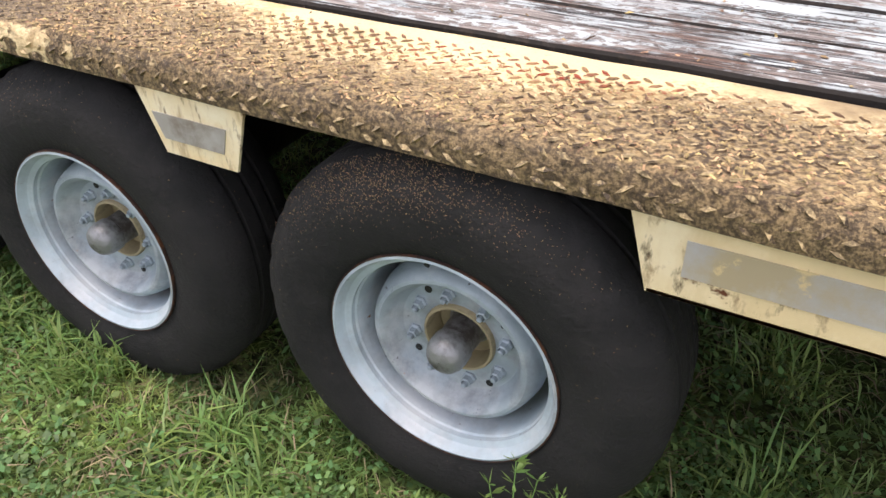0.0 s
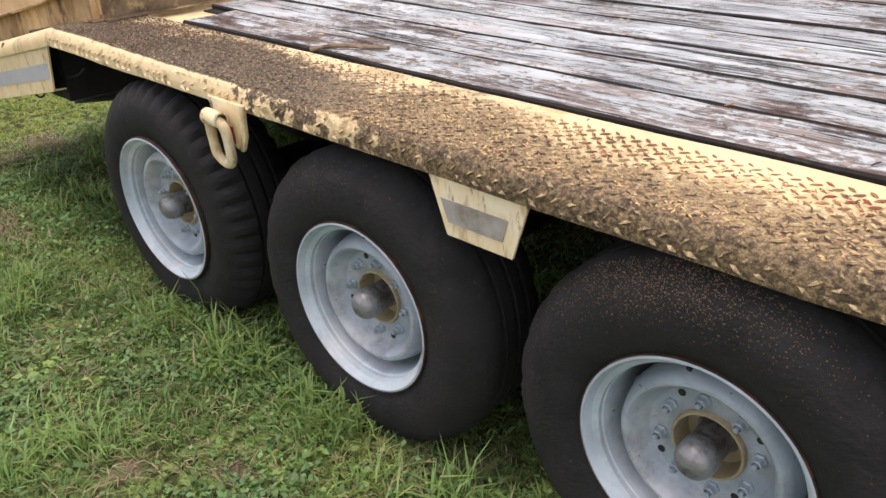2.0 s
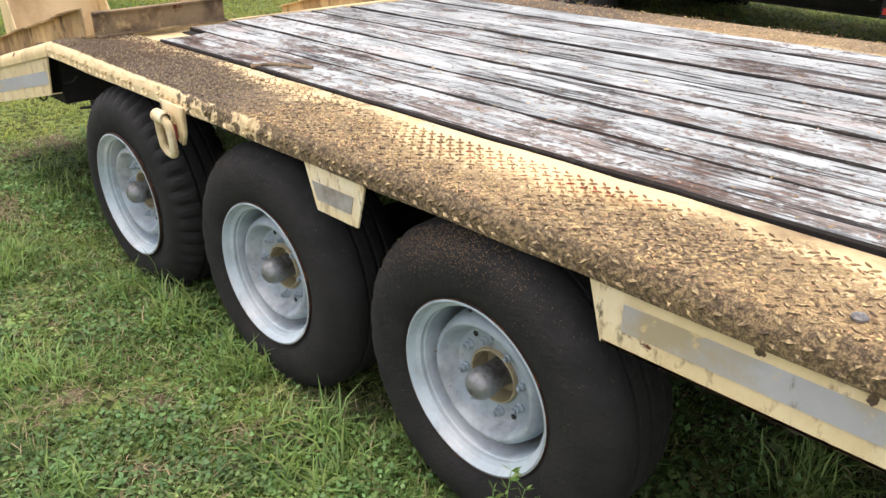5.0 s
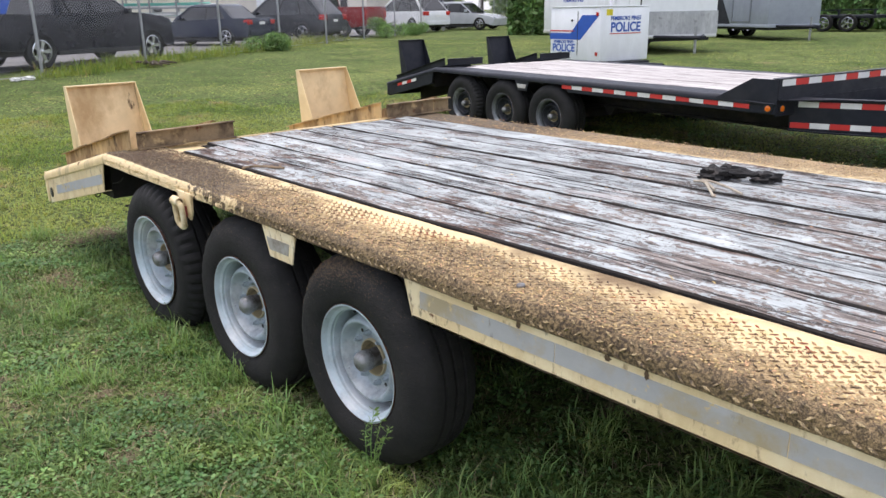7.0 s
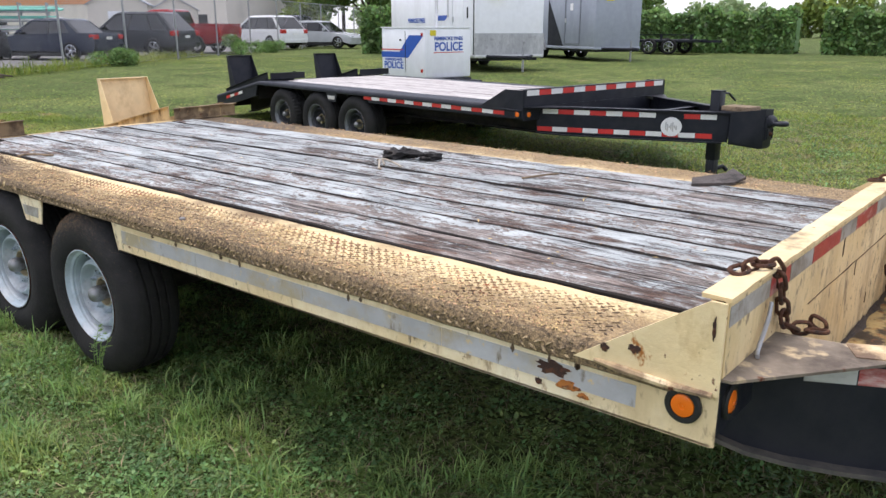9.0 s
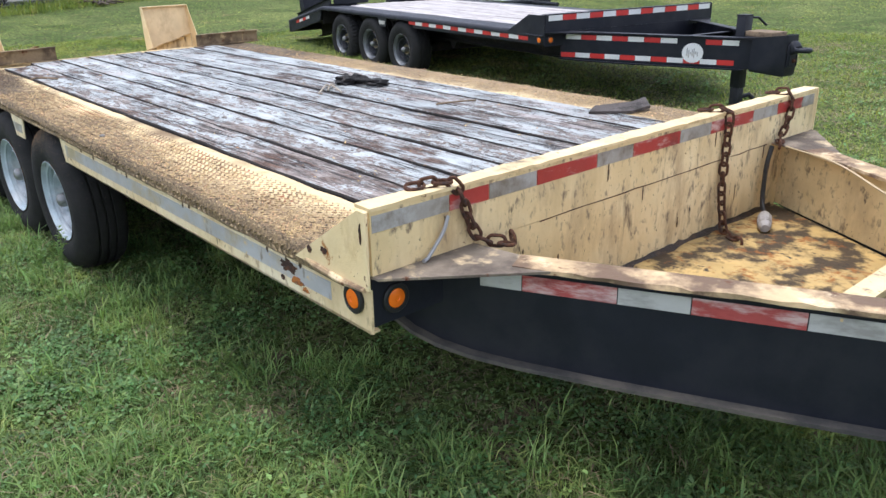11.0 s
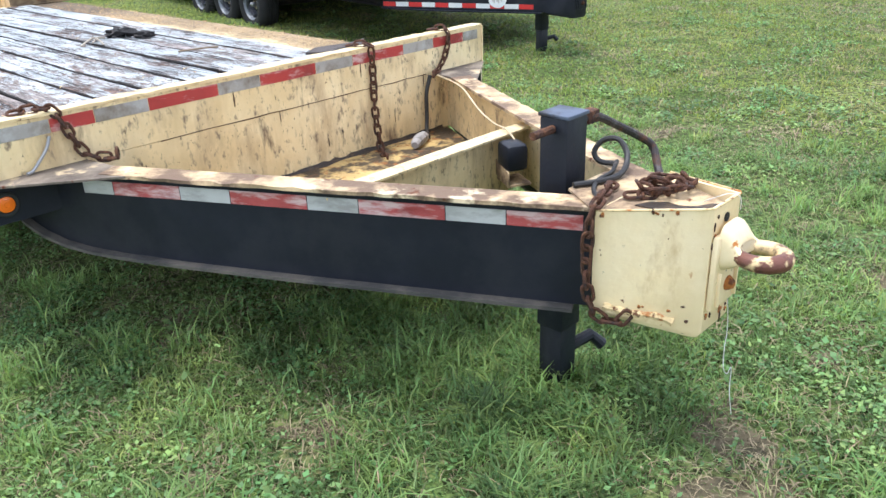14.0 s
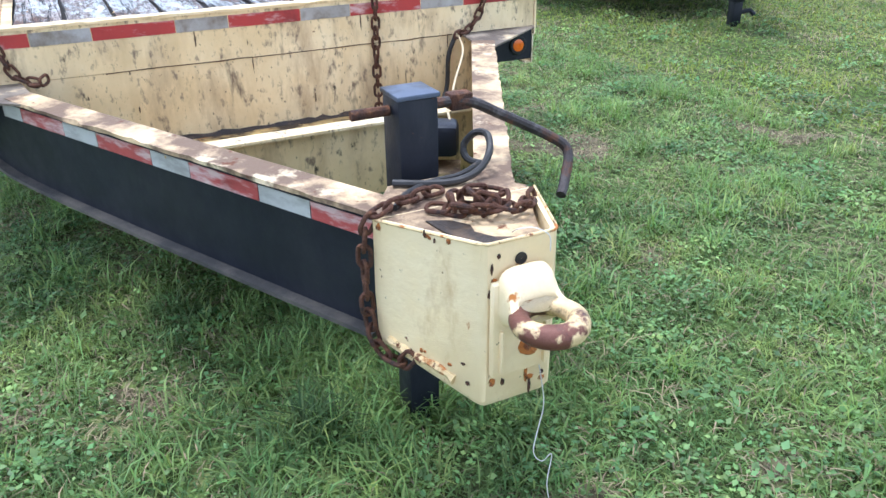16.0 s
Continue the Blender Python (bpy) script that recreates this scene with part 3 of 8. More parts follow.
def prism_z(bm, poly, z0, z1, bevel=0.0):
    n0 = len(bm.faces)
    sweep(bm, [[(x, y, z0) for x, y in poly], [(x, y, z1) for x, y in poly]])
    if bevel:
        bm.faces.ensure_lookup_table()
        es = list({e for f in bm.faces[n0:] for e in f.edges})
        bmesh.ops.bevel(bm, geom=es, offset=bevel, segments=2, affect="EDGES", profile=0.5)
    return bm


def loft_x(bm, prof, stations):
    """A closed (y, z) profile carried along stations of (x, dy, dz)."""
    return sweep(bm, [[(x, y + dy, z + dz) for y, z in prof] for x, dy, dz in stations])


def tube(bm, pts, r, n=8, closed=False):
    pts = [Vector(p) for p in pts]
    rings, up = [], Vector((0.13, 0.21, 0.97))
    m = len(pts)
    for i, p in enumerate(pts):
        a = pts[(i - 1) % m] if closed or i else p
        c = pts[(i + 1) % m] if closed or i < m - 1 else p
        d = (c - a).normalized()
        s = d.cross(up)
        if s.length < 1e-3:
            s = d.cross(Vector((1, 0, 0)))
        s.normalize()
        u = s.cross(d).normalized()
        rr = r[i] if isinstance(r, (list, tuple)) else r
        rings.append([p + rr * (math.cos(q) * s + math.sin(q) * u) for q in (2 * math.pi * k / n for k in range(n))])
    if closed:
        rings.append(rings[0])
    sweep(bm, rings, True, not closed)
    if closed:
        bmesh.ops.remove_doubles(bm, verts=bm.verts, dist=1e-5)
    return bm


def lathe(bm, prof, n=48, gap=None, caps=False):
    """Turns a profile of (radius, y) about the y axis. gap(i, j): leaves the face of band i at step j out."""
    rows = [[bm.verts.new((r * math.cos(2 * math.pi * k / n), y, r * math.sin(2 * math.pi * k / n))) for k in range(n)] for r, y in prof]
    for i, (a, c) in enumerate(zip(rows, rows[1:])):
        for k in range(n):
            if gap and gap(i, k):
                continue
            j = (k + 1) % n
            bm.faces.new((a[k], a[j], c[j], c[k]))
    if caps:
        bm.faces.new(rows[0]), bm.faces.new(rows[-1][::-1])
    return bm


def smooth_path(pts, k=6):
    """A rounded line through points."""
    P = [Vector(p) for p in pts]
    P = [2 * P[0] - P[1]] + P + [2 * P[-1] - P[-2]]
    out = []
    for a, b, c, d in zip(P, P[1:], P[2:], P[3:]):
        for i in range(k):
            t = i / k
            out.append(0.5 * (2 * b + (c - a) * t + (2 * a - 5 * b + 4 * c - d) * t * t + (3 * b - a - 3 * c + d) * t ** 3))
    return out + [P[-2]]


def to_mesh(name, bm, mat, smooth=True):
    bmesh.ops.recalc_face_normals(bm, faces=bm.faces)
    me = bpy.data.meshes.new(name)
    bm.to_mesh(me)
    bm.free()
    me.materials.append(mat)
    if smooth:
        me.polygons.foreach_set("use_smooth", [True] * len(me.polygons))
        me.set_sharp_from_angle(angle=radians(32))
    return me


def part(name, bm, mat, parent, label="", m=None):
    """One mesh under a thing or a part. bm: a bmesh, or a mesh to share."""
    me = bm if isinstance(bm, bpy.types.Mesh) else to_mesh(name, bm, mat)
    ob = new(name, me)
    ob.parent = parent
    if m is not None:
        ob.matrix_basis = m
    return tagged(ob, label)


def thing(name, label, category, group="", m=None, kind=""):
    ob = new(name)
    ob.empty_display_size = 0.1
    if m is not None:
        ob.matrix_basis = m
    return tagged(ob, label, category, group, kind)


def whole(name, bm, mat, label, category, group="", m=None, kind=""):
    ob = new(name, bm if isinstance(bm, bpy.types.Mesh) else to_mesh(name, bm, mat))
    if m is not None:
        ob.matrix_basis = m
    return tagged(ob, label, category, group, kind)


def tri_mesh(name, co, faces, mat):
    me = bpy.data.meshes.new(name)
    me.vertices.add(len(co))
    me.vertices.foreach_set("co", np.ascontiguousarray(co, dtype=np.float32).ravel())
    k = faces.shape[1]
    me.loops.add(faces.size)
    me.loops.foreach_set("vertex_index", np.ascontiguousarray(faces, dtype=np.int32).ravel())
    me.polygons.add(len(faces))
    me.polygons.foreach_set("loop_start", np.arange(0, faces.size, k, dtype=np.int32))
    me.update(calc_edges=True)
    me.materials.append(mat)
    return me


def B():
    return bmesh.new()


def ground_z(x, y):
    """The lawn lies level at the wheels and rises gently away from them."""
    d = np.maximum(np.hypot(np.asarray(x) + 1.0, np.asarray(y) - 1.0) - 1.5, 0)
    return 0.095 + 0.55 * (1 - np.exp(-(d / 16.0) ** 1.25))


def gz(x, y):
    return float(ground_z(x, y))


# ---- ground ----
def lawn():
    r = np.concatenate([np.linspace(0, 12, 49), 12 * 1.16 ** np.arange(1, 36)])
    a = np.linspace(0, 2 * np.pi, 97)[:-1]
    X, Y = -1 + np.outer(r, np.cos(a)), 1 + np.outer(r, np.sin(a))
    Z = ground_z(X, Y) + 0.012 * np.sin(X * 2.3 + Y) * np.cos(Y * 1.9)
    co = np.stack([X, Y, Z], -1).reshape(-1, 3)
    n, m = len(r), len(a)
    i, j = np.meshgrid(np.arange(n - 1), np.arange(m), indexing="ij")
    f = np.stack([i * m + j, (i + 1) * m + j, (i + 1) * m + (j + 1) % m, i * m + (j + 1) % m], -1).reshape(-1, 4)
    me = tri_mesh("ground", co, f, soil)
    me.polygons.foreach_set("use_smooth", [True] * len(me.polygons))
    tagged(new("ground", me), "mown green lawn with bare sandy patches", "lawn", kind="structure")


lawn()

# ---- the trailers ----
YC, Y0, DECK = 2.085, 0.845, 0.95
TAIL_X, KINK, TAIL_END, FRONT = -2.70, -3.00, -4.30, 2.362
HUBS = (-0.560, -1.439, -2.339)
HUB_Z = 0.478
# each near wheel: y of its flange, hub height, rim size, toe and camber
NEAR = ((0.857, 0.484, 1.005, 0.3, 1.4), (0.854, 0.455, 1.03, 2.0, 0.1), (0.826, 0.467, 1.07, 1.7, 1.4))


def drop_at(x):
    return -0.22 * max(0.0, KINK - x)


def mirror(y):
    return 2 * YC - y


WHEELS = {}


def wheel_meshes(key, rim_m, tyre_m, dusty_m, disc_m):
    """The meshes of one road wheel, made once: y = 0 is the outer rim flange, y grows inwards."""
    if key in WHEELS:
        return WHEELS[key]
    d = {}
    prof = [(0.196, 0.215), (0.196, 0.02), (0.214, 0.010), (0.2215, 0.004), (0.2215, -0.004), (0.216, -0.006), (0.210, 0.004), (0.205, 0.020), (0.193, 0.034), (0.190, 0.062), (0.188, 0.118), (0.188, 0.200)]
    d["rim"] = to_mesh("wheel", lathe(B(), prof, 72), rim_m)
    disc = [(0.1880, 0.135), (0.181, 0.134), (0.176, 0.112), (0.170, 0.082), (0.164, 0.056), (0.158, 0.040), (0.151, 0.034), (0.144, 0.033), (0.138, 0.038), (0.132, 0.050), (0.126, 0.066), (0.118, 0.076), (0.106, 0.080), (0.078, 0.078), (0.071, 0.080), (0.068, 0.089)]
    def gap(i, k):
        q = (k * 360 / 72) % 360
        return i in (0, 1, 2) and (108 < q < 168 or 288 < q < 346)
    d["disc"] = to_mesh("wheel_disc", lathe(B(), disc, 72, gap), disc_m)
    for name, lug in (("smooth", 0.0), ("lugged", 0.015)):
        n = 132 if lug else 96
        bm = B()
        rows = []
        tp = [(0.214, 0.012), (0.222, 0.000), (0.236, -0.008), (0.262, -0.017), (0.295, -0.021), (0.328, -0.018), (0.350, -0.009), (0.370, 0.004), (0.384, 0.018), (0.392, 0.034)]
        groove = [(0.397, 0.045), (0.397, 0.066), (0.386, 0.069), (0.386, 0.077), (0.397, 0.080), (0.398, 0.112), (0.387, 0.115), (0.387, 0.124), (0.398, 0.127), (0.397, 0.155), (0.386, 0.158), (0.386, 0.166), (0.397, 0.169), (0.396, 0.190)]
        tp = tp + groove + [(0.392, 0.206), (0.382, 0.222), (0.360, 0.238), (0.310, 0.248), (0.260, 0.244), (0.214, 0.226)]
        for r, y in tp:
            row = []
            for k in range(n):
                q = 2 * math.pi * k / n
                cut = 0.0
                if r > 0.345 and (y < 0.06 or y > 0.18):
                    cut = lug * min(1, (r - 0.34) * 30) if k % 3 == 0 else 0.0
                    if not lug:
                        cut = 0.004 if k % 4 == 0 else 0.0
                rr = r - cut
                flat = 0.0
                z = rr * math.sin(q)
                if z < -0.372:
                    z = -0.372 + (z + 0.372) * 0.2
                row.append(bm.verts.new((rr * math.cos(q), y, z)))
            rows.append(row)
        for a, c in zip(rows, rows[1:]):
            for k in range(n):
                j = (k + 1) % n
                bm.faces.new((a[k], a[j], c[j], c[k]))
        d[name] = to_mesh("tyre", bm, tyre_m if lug else dusty_m)
    d["flange"] = to_mesh("hub_flange", lathe(B(), [(0.071, 0.087), (0.071, 0.073), (0.069, 0.069), (0.065, 0.069), (0.063, 0.073), (0.061, 0.118), (0.030, 0.122)], 40), hub_ring)
    d["cap"] = to_mesh("hub_cap", lathe(B(), [(0.050, 0.124), (0.036, 0.116), (0.034, 0.056), (0.038, 0.052), (0.0385, 0.034), (0.0365, 0.020), (0.031, 0.009), (0.021, 0.002), (0.009, -0.001), (0.001, -0.0015)], 36), hub_mat)
    bm = B()
    lathe(bm, [(0.0140, 0.072), (0.0140, 0.064), (0.0108, 0.061), (0.0108, 0.050), (0.008, 0.048)], 6)
    lathe(bm, [(0.0055, 0.054), (0.0055, 0.042), (0.004, 0.040), (0.0005, 0.040)], 8)
    d["nut"] = to_mesh("lug_nut", bm, disc_m)
    d["bead"] = to_mesh("rust_line", lathe(B(), [(0.2212, -0.0052), (0.2228, -0.0060), (0.2240, -0.0040), (0.2230, 0.006)], 60), dark_rust)
    d["hole"] = to_mesh("vent_hole", lathe(B(), [(0.0075, 0.0665), (0.0075, 0.0655), (0.0005, 0.0655)], 12), grommet)
    bm = B()
    tube(bm, [(0, 0.05, 0), (0, 0.02, 0.004), (0, -0.002, -0.006)], 0.0055, 8)
    d["valve"] = to_mesh("valve_stem", bm, grommet)
    WHEELS[key] = d
    return d


def wheel(parent, x, y, z, inward, d, tyre, turn, label, size=1.0, toe=0.0, camber=0.0):
    """A dished wheel with its tyre, hub and nuts under a trailer."""
    m = pose(x, y, z, camber, 0, toe if inward > 0 else 180) @ Matrix.Diagonal((size, 1, size, 1)) @ pose(0, 0, 0, 0, turn, 0)
    w = part("wheel", d["rim"], None, parent, label, m)
    part("tyre", d[tyre], None, w, "worn black rubber tyre" if tyre == "smooth" else "black tyre with chunky shoulder lugs", pose(0, 0.25 * (size - 1), 0, 0, -turn, 0) @ Matrix.Diagonal((1 / size, 1, 1 / size, 1)))
    part("wheel_disc", d["disc"], None, w, "dusty grey pressed disc with rust specks")
    part("rust_line", d["bead"], None, w, "thin rust line where tyre meets rim")
    part("hub_flange", d["flange"], None, w, "yellowed hub flange")
    part("hub_cap", d["cap"], None, w, "greasy domed hub cap")
    for k in range(8):
        q = math.radians(k * 45 + 12)
        part("lug_nut", d["nut"], None, w, "", pose(0.094 * math.cos(q), 0.010, 0.094 * math.sin(q)))
    for k in range(4):
        q = math.radians(k * 90 + 35)
        part("vent_hole", d["hole"], None, w, "", pose(0.107 * math.cos(q), 0.0105, 0.107 * math.sin(q)))
    part("valve_stem", d["valve"], None, w, "", pose(0.190 * math.cos(1.75), 0.030, 0.190 * math.sin(1.75)))
    return w


def studs(x0, x1, y0, y1, edge, rnd):
    """Raised tread lozenges over the plate and over its rolled edge, as one mesh."""
    bm = B()
    step = 0.034
    for i in range(int((x1 - x0) / step)):
        for j in range(int((y1 - y0) / step)):
            for s in (0, 1):
                x = x0 + (i + 0.5 * s + 0.25) * step
                y = y0 + (j + 0.5 * s + 0.25) * step
                a = radians(38 if (s == 0) else -38) + rnd.gauss(0, 0.05)
                dx, dy = 0.0125 * math.cos(a), 0.0125 * math.sin(a)
                wx, wy = -0.0042 * math.sin(a), 0.0042 * math.cos(a)
                z = DECK - 0.004 + drop_at(x)
                h = 0.0028
                v = [bm.verts.new(p) for p in ((x - dx, y - dy, z), (x + wx, y + wy, z), (x + dx, y + dy, z), (x - wx, y - wy, z),
                                               (x - dx * 0.6, y - dy * 0.6, z + h), (x + wx * 0.5, y + wy * 0.5, z + h), (x + dx * 0.6, y + dy * 0.6, z + h), (x - wx * 0.5, y - wy * 0.5, z + h))]
                for f in ((4, 5, 6, 7), (0, 1, 5, 4), (1, 2, 6, 5), (2, 3, 7, 6), (3, 0, 4, 7)):
                    bm.faces.new([v[k] for k in f])
    # the rolled edge
    n = int((x1 - x0) / 0.034)
    sgn = 1 if edge < YC else -1
    for i in range(n):
        x = x0 + i * 0.034
        for k, (yo, zo) in enumerate(((0.010, -0.013), (-0.001, -0.034), (-0.001, -0.052))):
            if rnd.random() < (0.05, 0.08, 0.2)[k]:
                continue
            xx = x + (0.017 if k == 1 else 0) + rnd.gauss(0, 0.003)
            y, z = edge + sgn * yo, DECK + zo + drop_at(xx)
            e = 0.0085 + 0.005 * rnd.random()
            tilt = (1 if k % 2 else -1) * rnd.uniform(0.002, 0.010)
            o = -sgn * rnd.uniform(0.004, 0.0085)
            v = [bm.verts.new(p) for p in ((xx - e, y, z - tilt), (xx, y, z + 0.0055), (xx + e, y, z + tilt), (xx, y, z - 0.0055), (xx, y + o, z))]
            for f in ((0, 1, 4), (1, 2, 4), (2, 3, 4), (3, 0, 4)):
                bm.faces.new([v[k] for k in f])
    return bm


def chips(n, x0, x1, y0, y1, rnd, z=DECK, size=0.007):
    """Loose flakes of mulch and bark."""
    co, fa = [], []
    for _ in range(n):
        x, y = rnd.uniform(x0, x1), y0 + (y1 - y0) * (rnd.random() ** 1.25)
        l, w, a = size * rnd.uniform(0.5, 1.8), size * rnd.uniform(0.2, 0.5), rnd.uniform(0, math.pi)
        zz = z + drop_at(x) + rnd.uniform(-0.002, 0.003)
        t = rnd.uniform(-0.35, 0.35) * l
        c, s = math.cos(a), math.sin(a)
        k = len(co)
        co += [(x - l * c - w * s, y - l * s + w * c, zz - t), (x + l * c - w * s, y + l * s + w * c, zz + t), (x + l * c + w * s, y + l * s - w * c, zz + t), (x - l * c + w * s, y - l * s - w * c, zz - t), (x, y, zz + 0.003)]
        fa += [(k, k + 1, k + 4), (k + 1, k + 2, k + 4), (k + 2, k + 3, k + 4), (k + 3, k, k + 4)]
    return np.array(co), np.array(fa)


def plank_mesh(y0, y1, x0, x1, top, rnd, mat):
    """A board with a worn, wavering edge."""
    bm = B()
    n = 46
    st = []
    ph = rnd.uniform(0, 9)
    g0, g1 = rnd.uniform(0.001, 0.0065), rnd.uniform(0.001, 0.0065)
    for i in range(n + 1):
        x = x0 + (x1 - x0) * i / n
        e0 = y0 + g0 + abs(rnd.gauss(0, 0.0042)) + 0.0025 * math.sin(i * 0.5 + ph)
        e1 = y1 - g1 - abs(rnd.gauss(0, 0.0042)) - 0.0025 * math.sin(i * 0.37 + ph)
        z = top + 0.0018 * math.sin(i * 0.33 + ph) + rnd.gauss(0, 0.0008)
        cup = 0.003
        st.append([(x, e0, z - 0.040), (x, e0, z - 0.006), (x, e0 + 0.006, z - 0.001), (x, (2 * e0 + e1) / 3, z - cup), (x, (e0 + 2 * e1) / 3, z - cup), (x, e1 - 0.008, z), (x, e1, z - 0.006), (x, e1, z - 0.040)])
    sweep(bm, st)
    me = to_mesh("plank", bm, mat)
    # the edges in the joints are black with dirt
    me.materials.append(joint_mat)
    for p in me.polygons:
        if mat is wood and abs(p.normal.y) > 0.6:
            p.material_index = 1
    return me


def round_light(parent, x, y, z, normal, lens, label):
    """A marker lamp in a rubber grommet; normal: 'y' outwards to -y, 'x' to +x, '-x'."""
    bm = B()
    lathe(bm, [(0.043, 0.004), (0.043, -0.007), (0.039, -0.010), (0.030, -0.010), (0.028, -0.006), (0.028, 0.003)], 32)
    rot = {"y": 0, "x": 90, "-x": -90, "-y": 180}[normal]
    g = part("marker_lamp", bm, grommet, parent, label, pose(x, y, z, 0, 0, rot))
    bm = B()
    lathe(bm, [(0.028, -0.004), (0.027, -0.009), (0.020, -0.0115), (0.0085, -0.012), (0.007, -0.0095), (0.0005, -0.0095)], 32)
    part("lens", bm, lens, g, "round lens")


def tape_run(parent, cells, a, b, w, mats, off=Vector((0, 0, 0))):
    """Reflective tape from a to b in cells of (length share, which), w: the way up times the width."""
    a, b, w = Vector(a), Vector(b), Vector(w)
    total, s = sum(c for c, _ in cells), 0.0
    nrm = (b - a).cross(w).normalized()
    for share, which in cells:
        p, q = a + (b - a) * (s / total), a + (b - a) * ((s + share) / total)
        s += share
        gap = (q - p).normalized() * 0.0015
        p, q = p + gap, q - gap
        bm = B()
        o = off
        ring = [p, q, q + w, p + w]
        sweep(bm, [[v + o for v in ring], [v + o + nrm * 0.0016 for v in ring]])
        part("reflective_tape", bm, mats[which], parent, ("red", "white", "silver")[which] + " reflective tape")


def trailer(style, m, label):
    yellow = style == "yellow"
    rnd = random.Random(11 if yellow else 12)
    body, skirt_m, wall_m = (cream, cream_skirt, cream_wall) if yellow else (black, black, black)
    plate_m = plate_mat if yellow else black
    T = thing("flatbed_trailer", label, "trailer", "", m)
    tail_x0 = TAIL_END if yellow else TAIL_END - 0.07
    tapes = (tape_red, tape_white, tape_grey) if yellow else (tape_redclean, tape_whiteclean, tape_whiteclean)

    # main frame below the deck
    for y in (1.42, mirror(1.42)):
        bm = B()
        for z0, z1, w in ((0.60, 0.615, 0.07), (0.615, 0.885, 0.006), (0.885, 0.90, 0.07)):
            loft_x(bm, [(y - w, z0), (y + w, z0), (y + w, z1), (y - w, z1)], [(FRONT - 0.04, 0, 0), (KINK, 0, 0), (tail_x0 + 0.05, 0, drop_at(tail_x0 + 0.05))])
        part("frame_beam", bm, under, T, "black steel frame beam")
    for i in range(15):
        x = 2.2 - 0.42 * i
        bm = B()
        box(bm, x - 0.025, x + 0.025, Y0 + 0.05, mirror(Y0 + 0.05), 0.86 + drop_at(x), 0.908 + drop_at(x))
        part("crossmember", bm, under, T)
    for x in HUBS:
        bm = B()
        tube(bm, [(x, 1.0, HUB_Z), (x, mirror(1.0), HUB_Z)], 0.062, 16)
        part("axle", bm, under, T, "black axle tube")
        for y in (1.42, mirror(1.42)):
            bm = B()
            prism_y(bm, [(x - 0.36, 0.60), (x - 0.05, 0.55), (x + 0.05, 0.55), (x + 0.36, 0.60), (x + 0.05, 0.585), (x - 0.05, 0.585)], y - 0.03, y + 0.03)
            part("leaf_spring", bm, under, T)
            bm = B()
            prism_y(bm, [(x + 0.33, 0.62), (x + 0.54, 0.62), (x + 0.46, 0.50), (x + 0.41, 0.50)], y - 0.025, y + 0.025)
            part("spring_hanger", bm, under, T)
    bm = B()
    box(bm, -2.92, FRONT - 0.06, Y0 + 0.04, mirror(Y0 + 0.04), 0.909, 0.914)
    part("deck_pan", bm, under, T)

    # plates along both sides, rolled over at the outer edge, falling at the tail
    prof = [(1.184, 0.946), (0.888, 0.946), (0.868, 0.943), (0.854, 0.934), (0.847, 0.920), (0.845, 0.904), (0.846, 0.886), (0.852, 0.886), (0.852, 0.904), (0.856, 0.918), (0.864, 0.929), (0.888, 0.939), (1.184, 0.939)]
    for side in (0, 1):
        p2 = [(mirror(y), z) if side else (y, z) for y, z in prof]
        st = [(x, 0.0015 * rnd.gauss(0, 1) if x < 2 else 0, 0.0015 * rnd.gauss(0, 1)) for x in np.linspace(2.27, KINK, 40)]
        bm = B()
        loft_x(bm, p2, st)
        part("side_plate", bm, plate_m, T, "cream steel tread plate caked with brown dirt" if yellow else "black steel side plate")
        if yellow and not side:
            bm = studs(KINK + 0.02, 2.06, 0.868, 1.172, Y0, rnd)
            tagged(part("tread_stud", bm, stud_mat, T, "raised lozenge tread of the side plate"), kind="stuff")
        bm = B()
        loft_x(bm, p2, [(KINK - 0.002, 0, 0), (-3.2, 0, drop_at(-3.2)), (tail_x0, 0, drop_at(tail_x0))])
        part("tail_plate", bm, body, T, "cream sloping tail edge" if yellow else "")
        # skirt below the plate, ahead of the wheels
        a, b = (Y0 + 0.010, Y0 + 0.016)
        ys = (a, b) if not side else (mirror(b), mirror(a))
        zb = 0.763 if yellow else 0.80
        bm = B()
        prism_y(bm, [(-0.272, 0.905), (-0.232, zb), (1.0, zb + 0.006), (FRONT - 0.002, zb + 0.014), (FRONT - 0.002, 0.905)], *ys)
        zz = (zb, zb + 0.006)
        loft_x(bm, [(ys[0], zz[0]), (ys[0] + (0.03 if not side else -0.03), zz[0]), (ys[0] + (0.03 if not side else -0.03), zz[1]), (ys[0], zz[1])], [(-0.23, 0, 0), (FRONT - 0.01, 0, 0.012)])
        part("skirt", bm, skirt_m, T, "cream side skirt with grime streaks" if yellow else "")
        # tail skirt
        bm = B()
        prism_y(bm, [(-3.03, 0.882), (-3.075, 0.716), (tail_x0 + 0.05, 0.716 + 0.225 * (tail_x0 + 3.125)), (tail_x0, 0.886 + drop_at(tail_x0))], *ys)
        za, zb2 = 0.716, 0.716 + 0.225 * (tail_x0 + 3.125)
        inn = 0.045 if not side else -0.045
        sweep(bm, [[(x, ys[0], z), (x, ys[0] + inn, z), (x, ys[0] + inn, z - 0.006), (x, ys[0], z - 0.006)] for x, z in ((-3.075, za), (tail_x0 + 0.05, zb2))])
        part("tail_skirt", bm, skirt_m, T, "cream skirt at the sloping tail" if yellow else "")
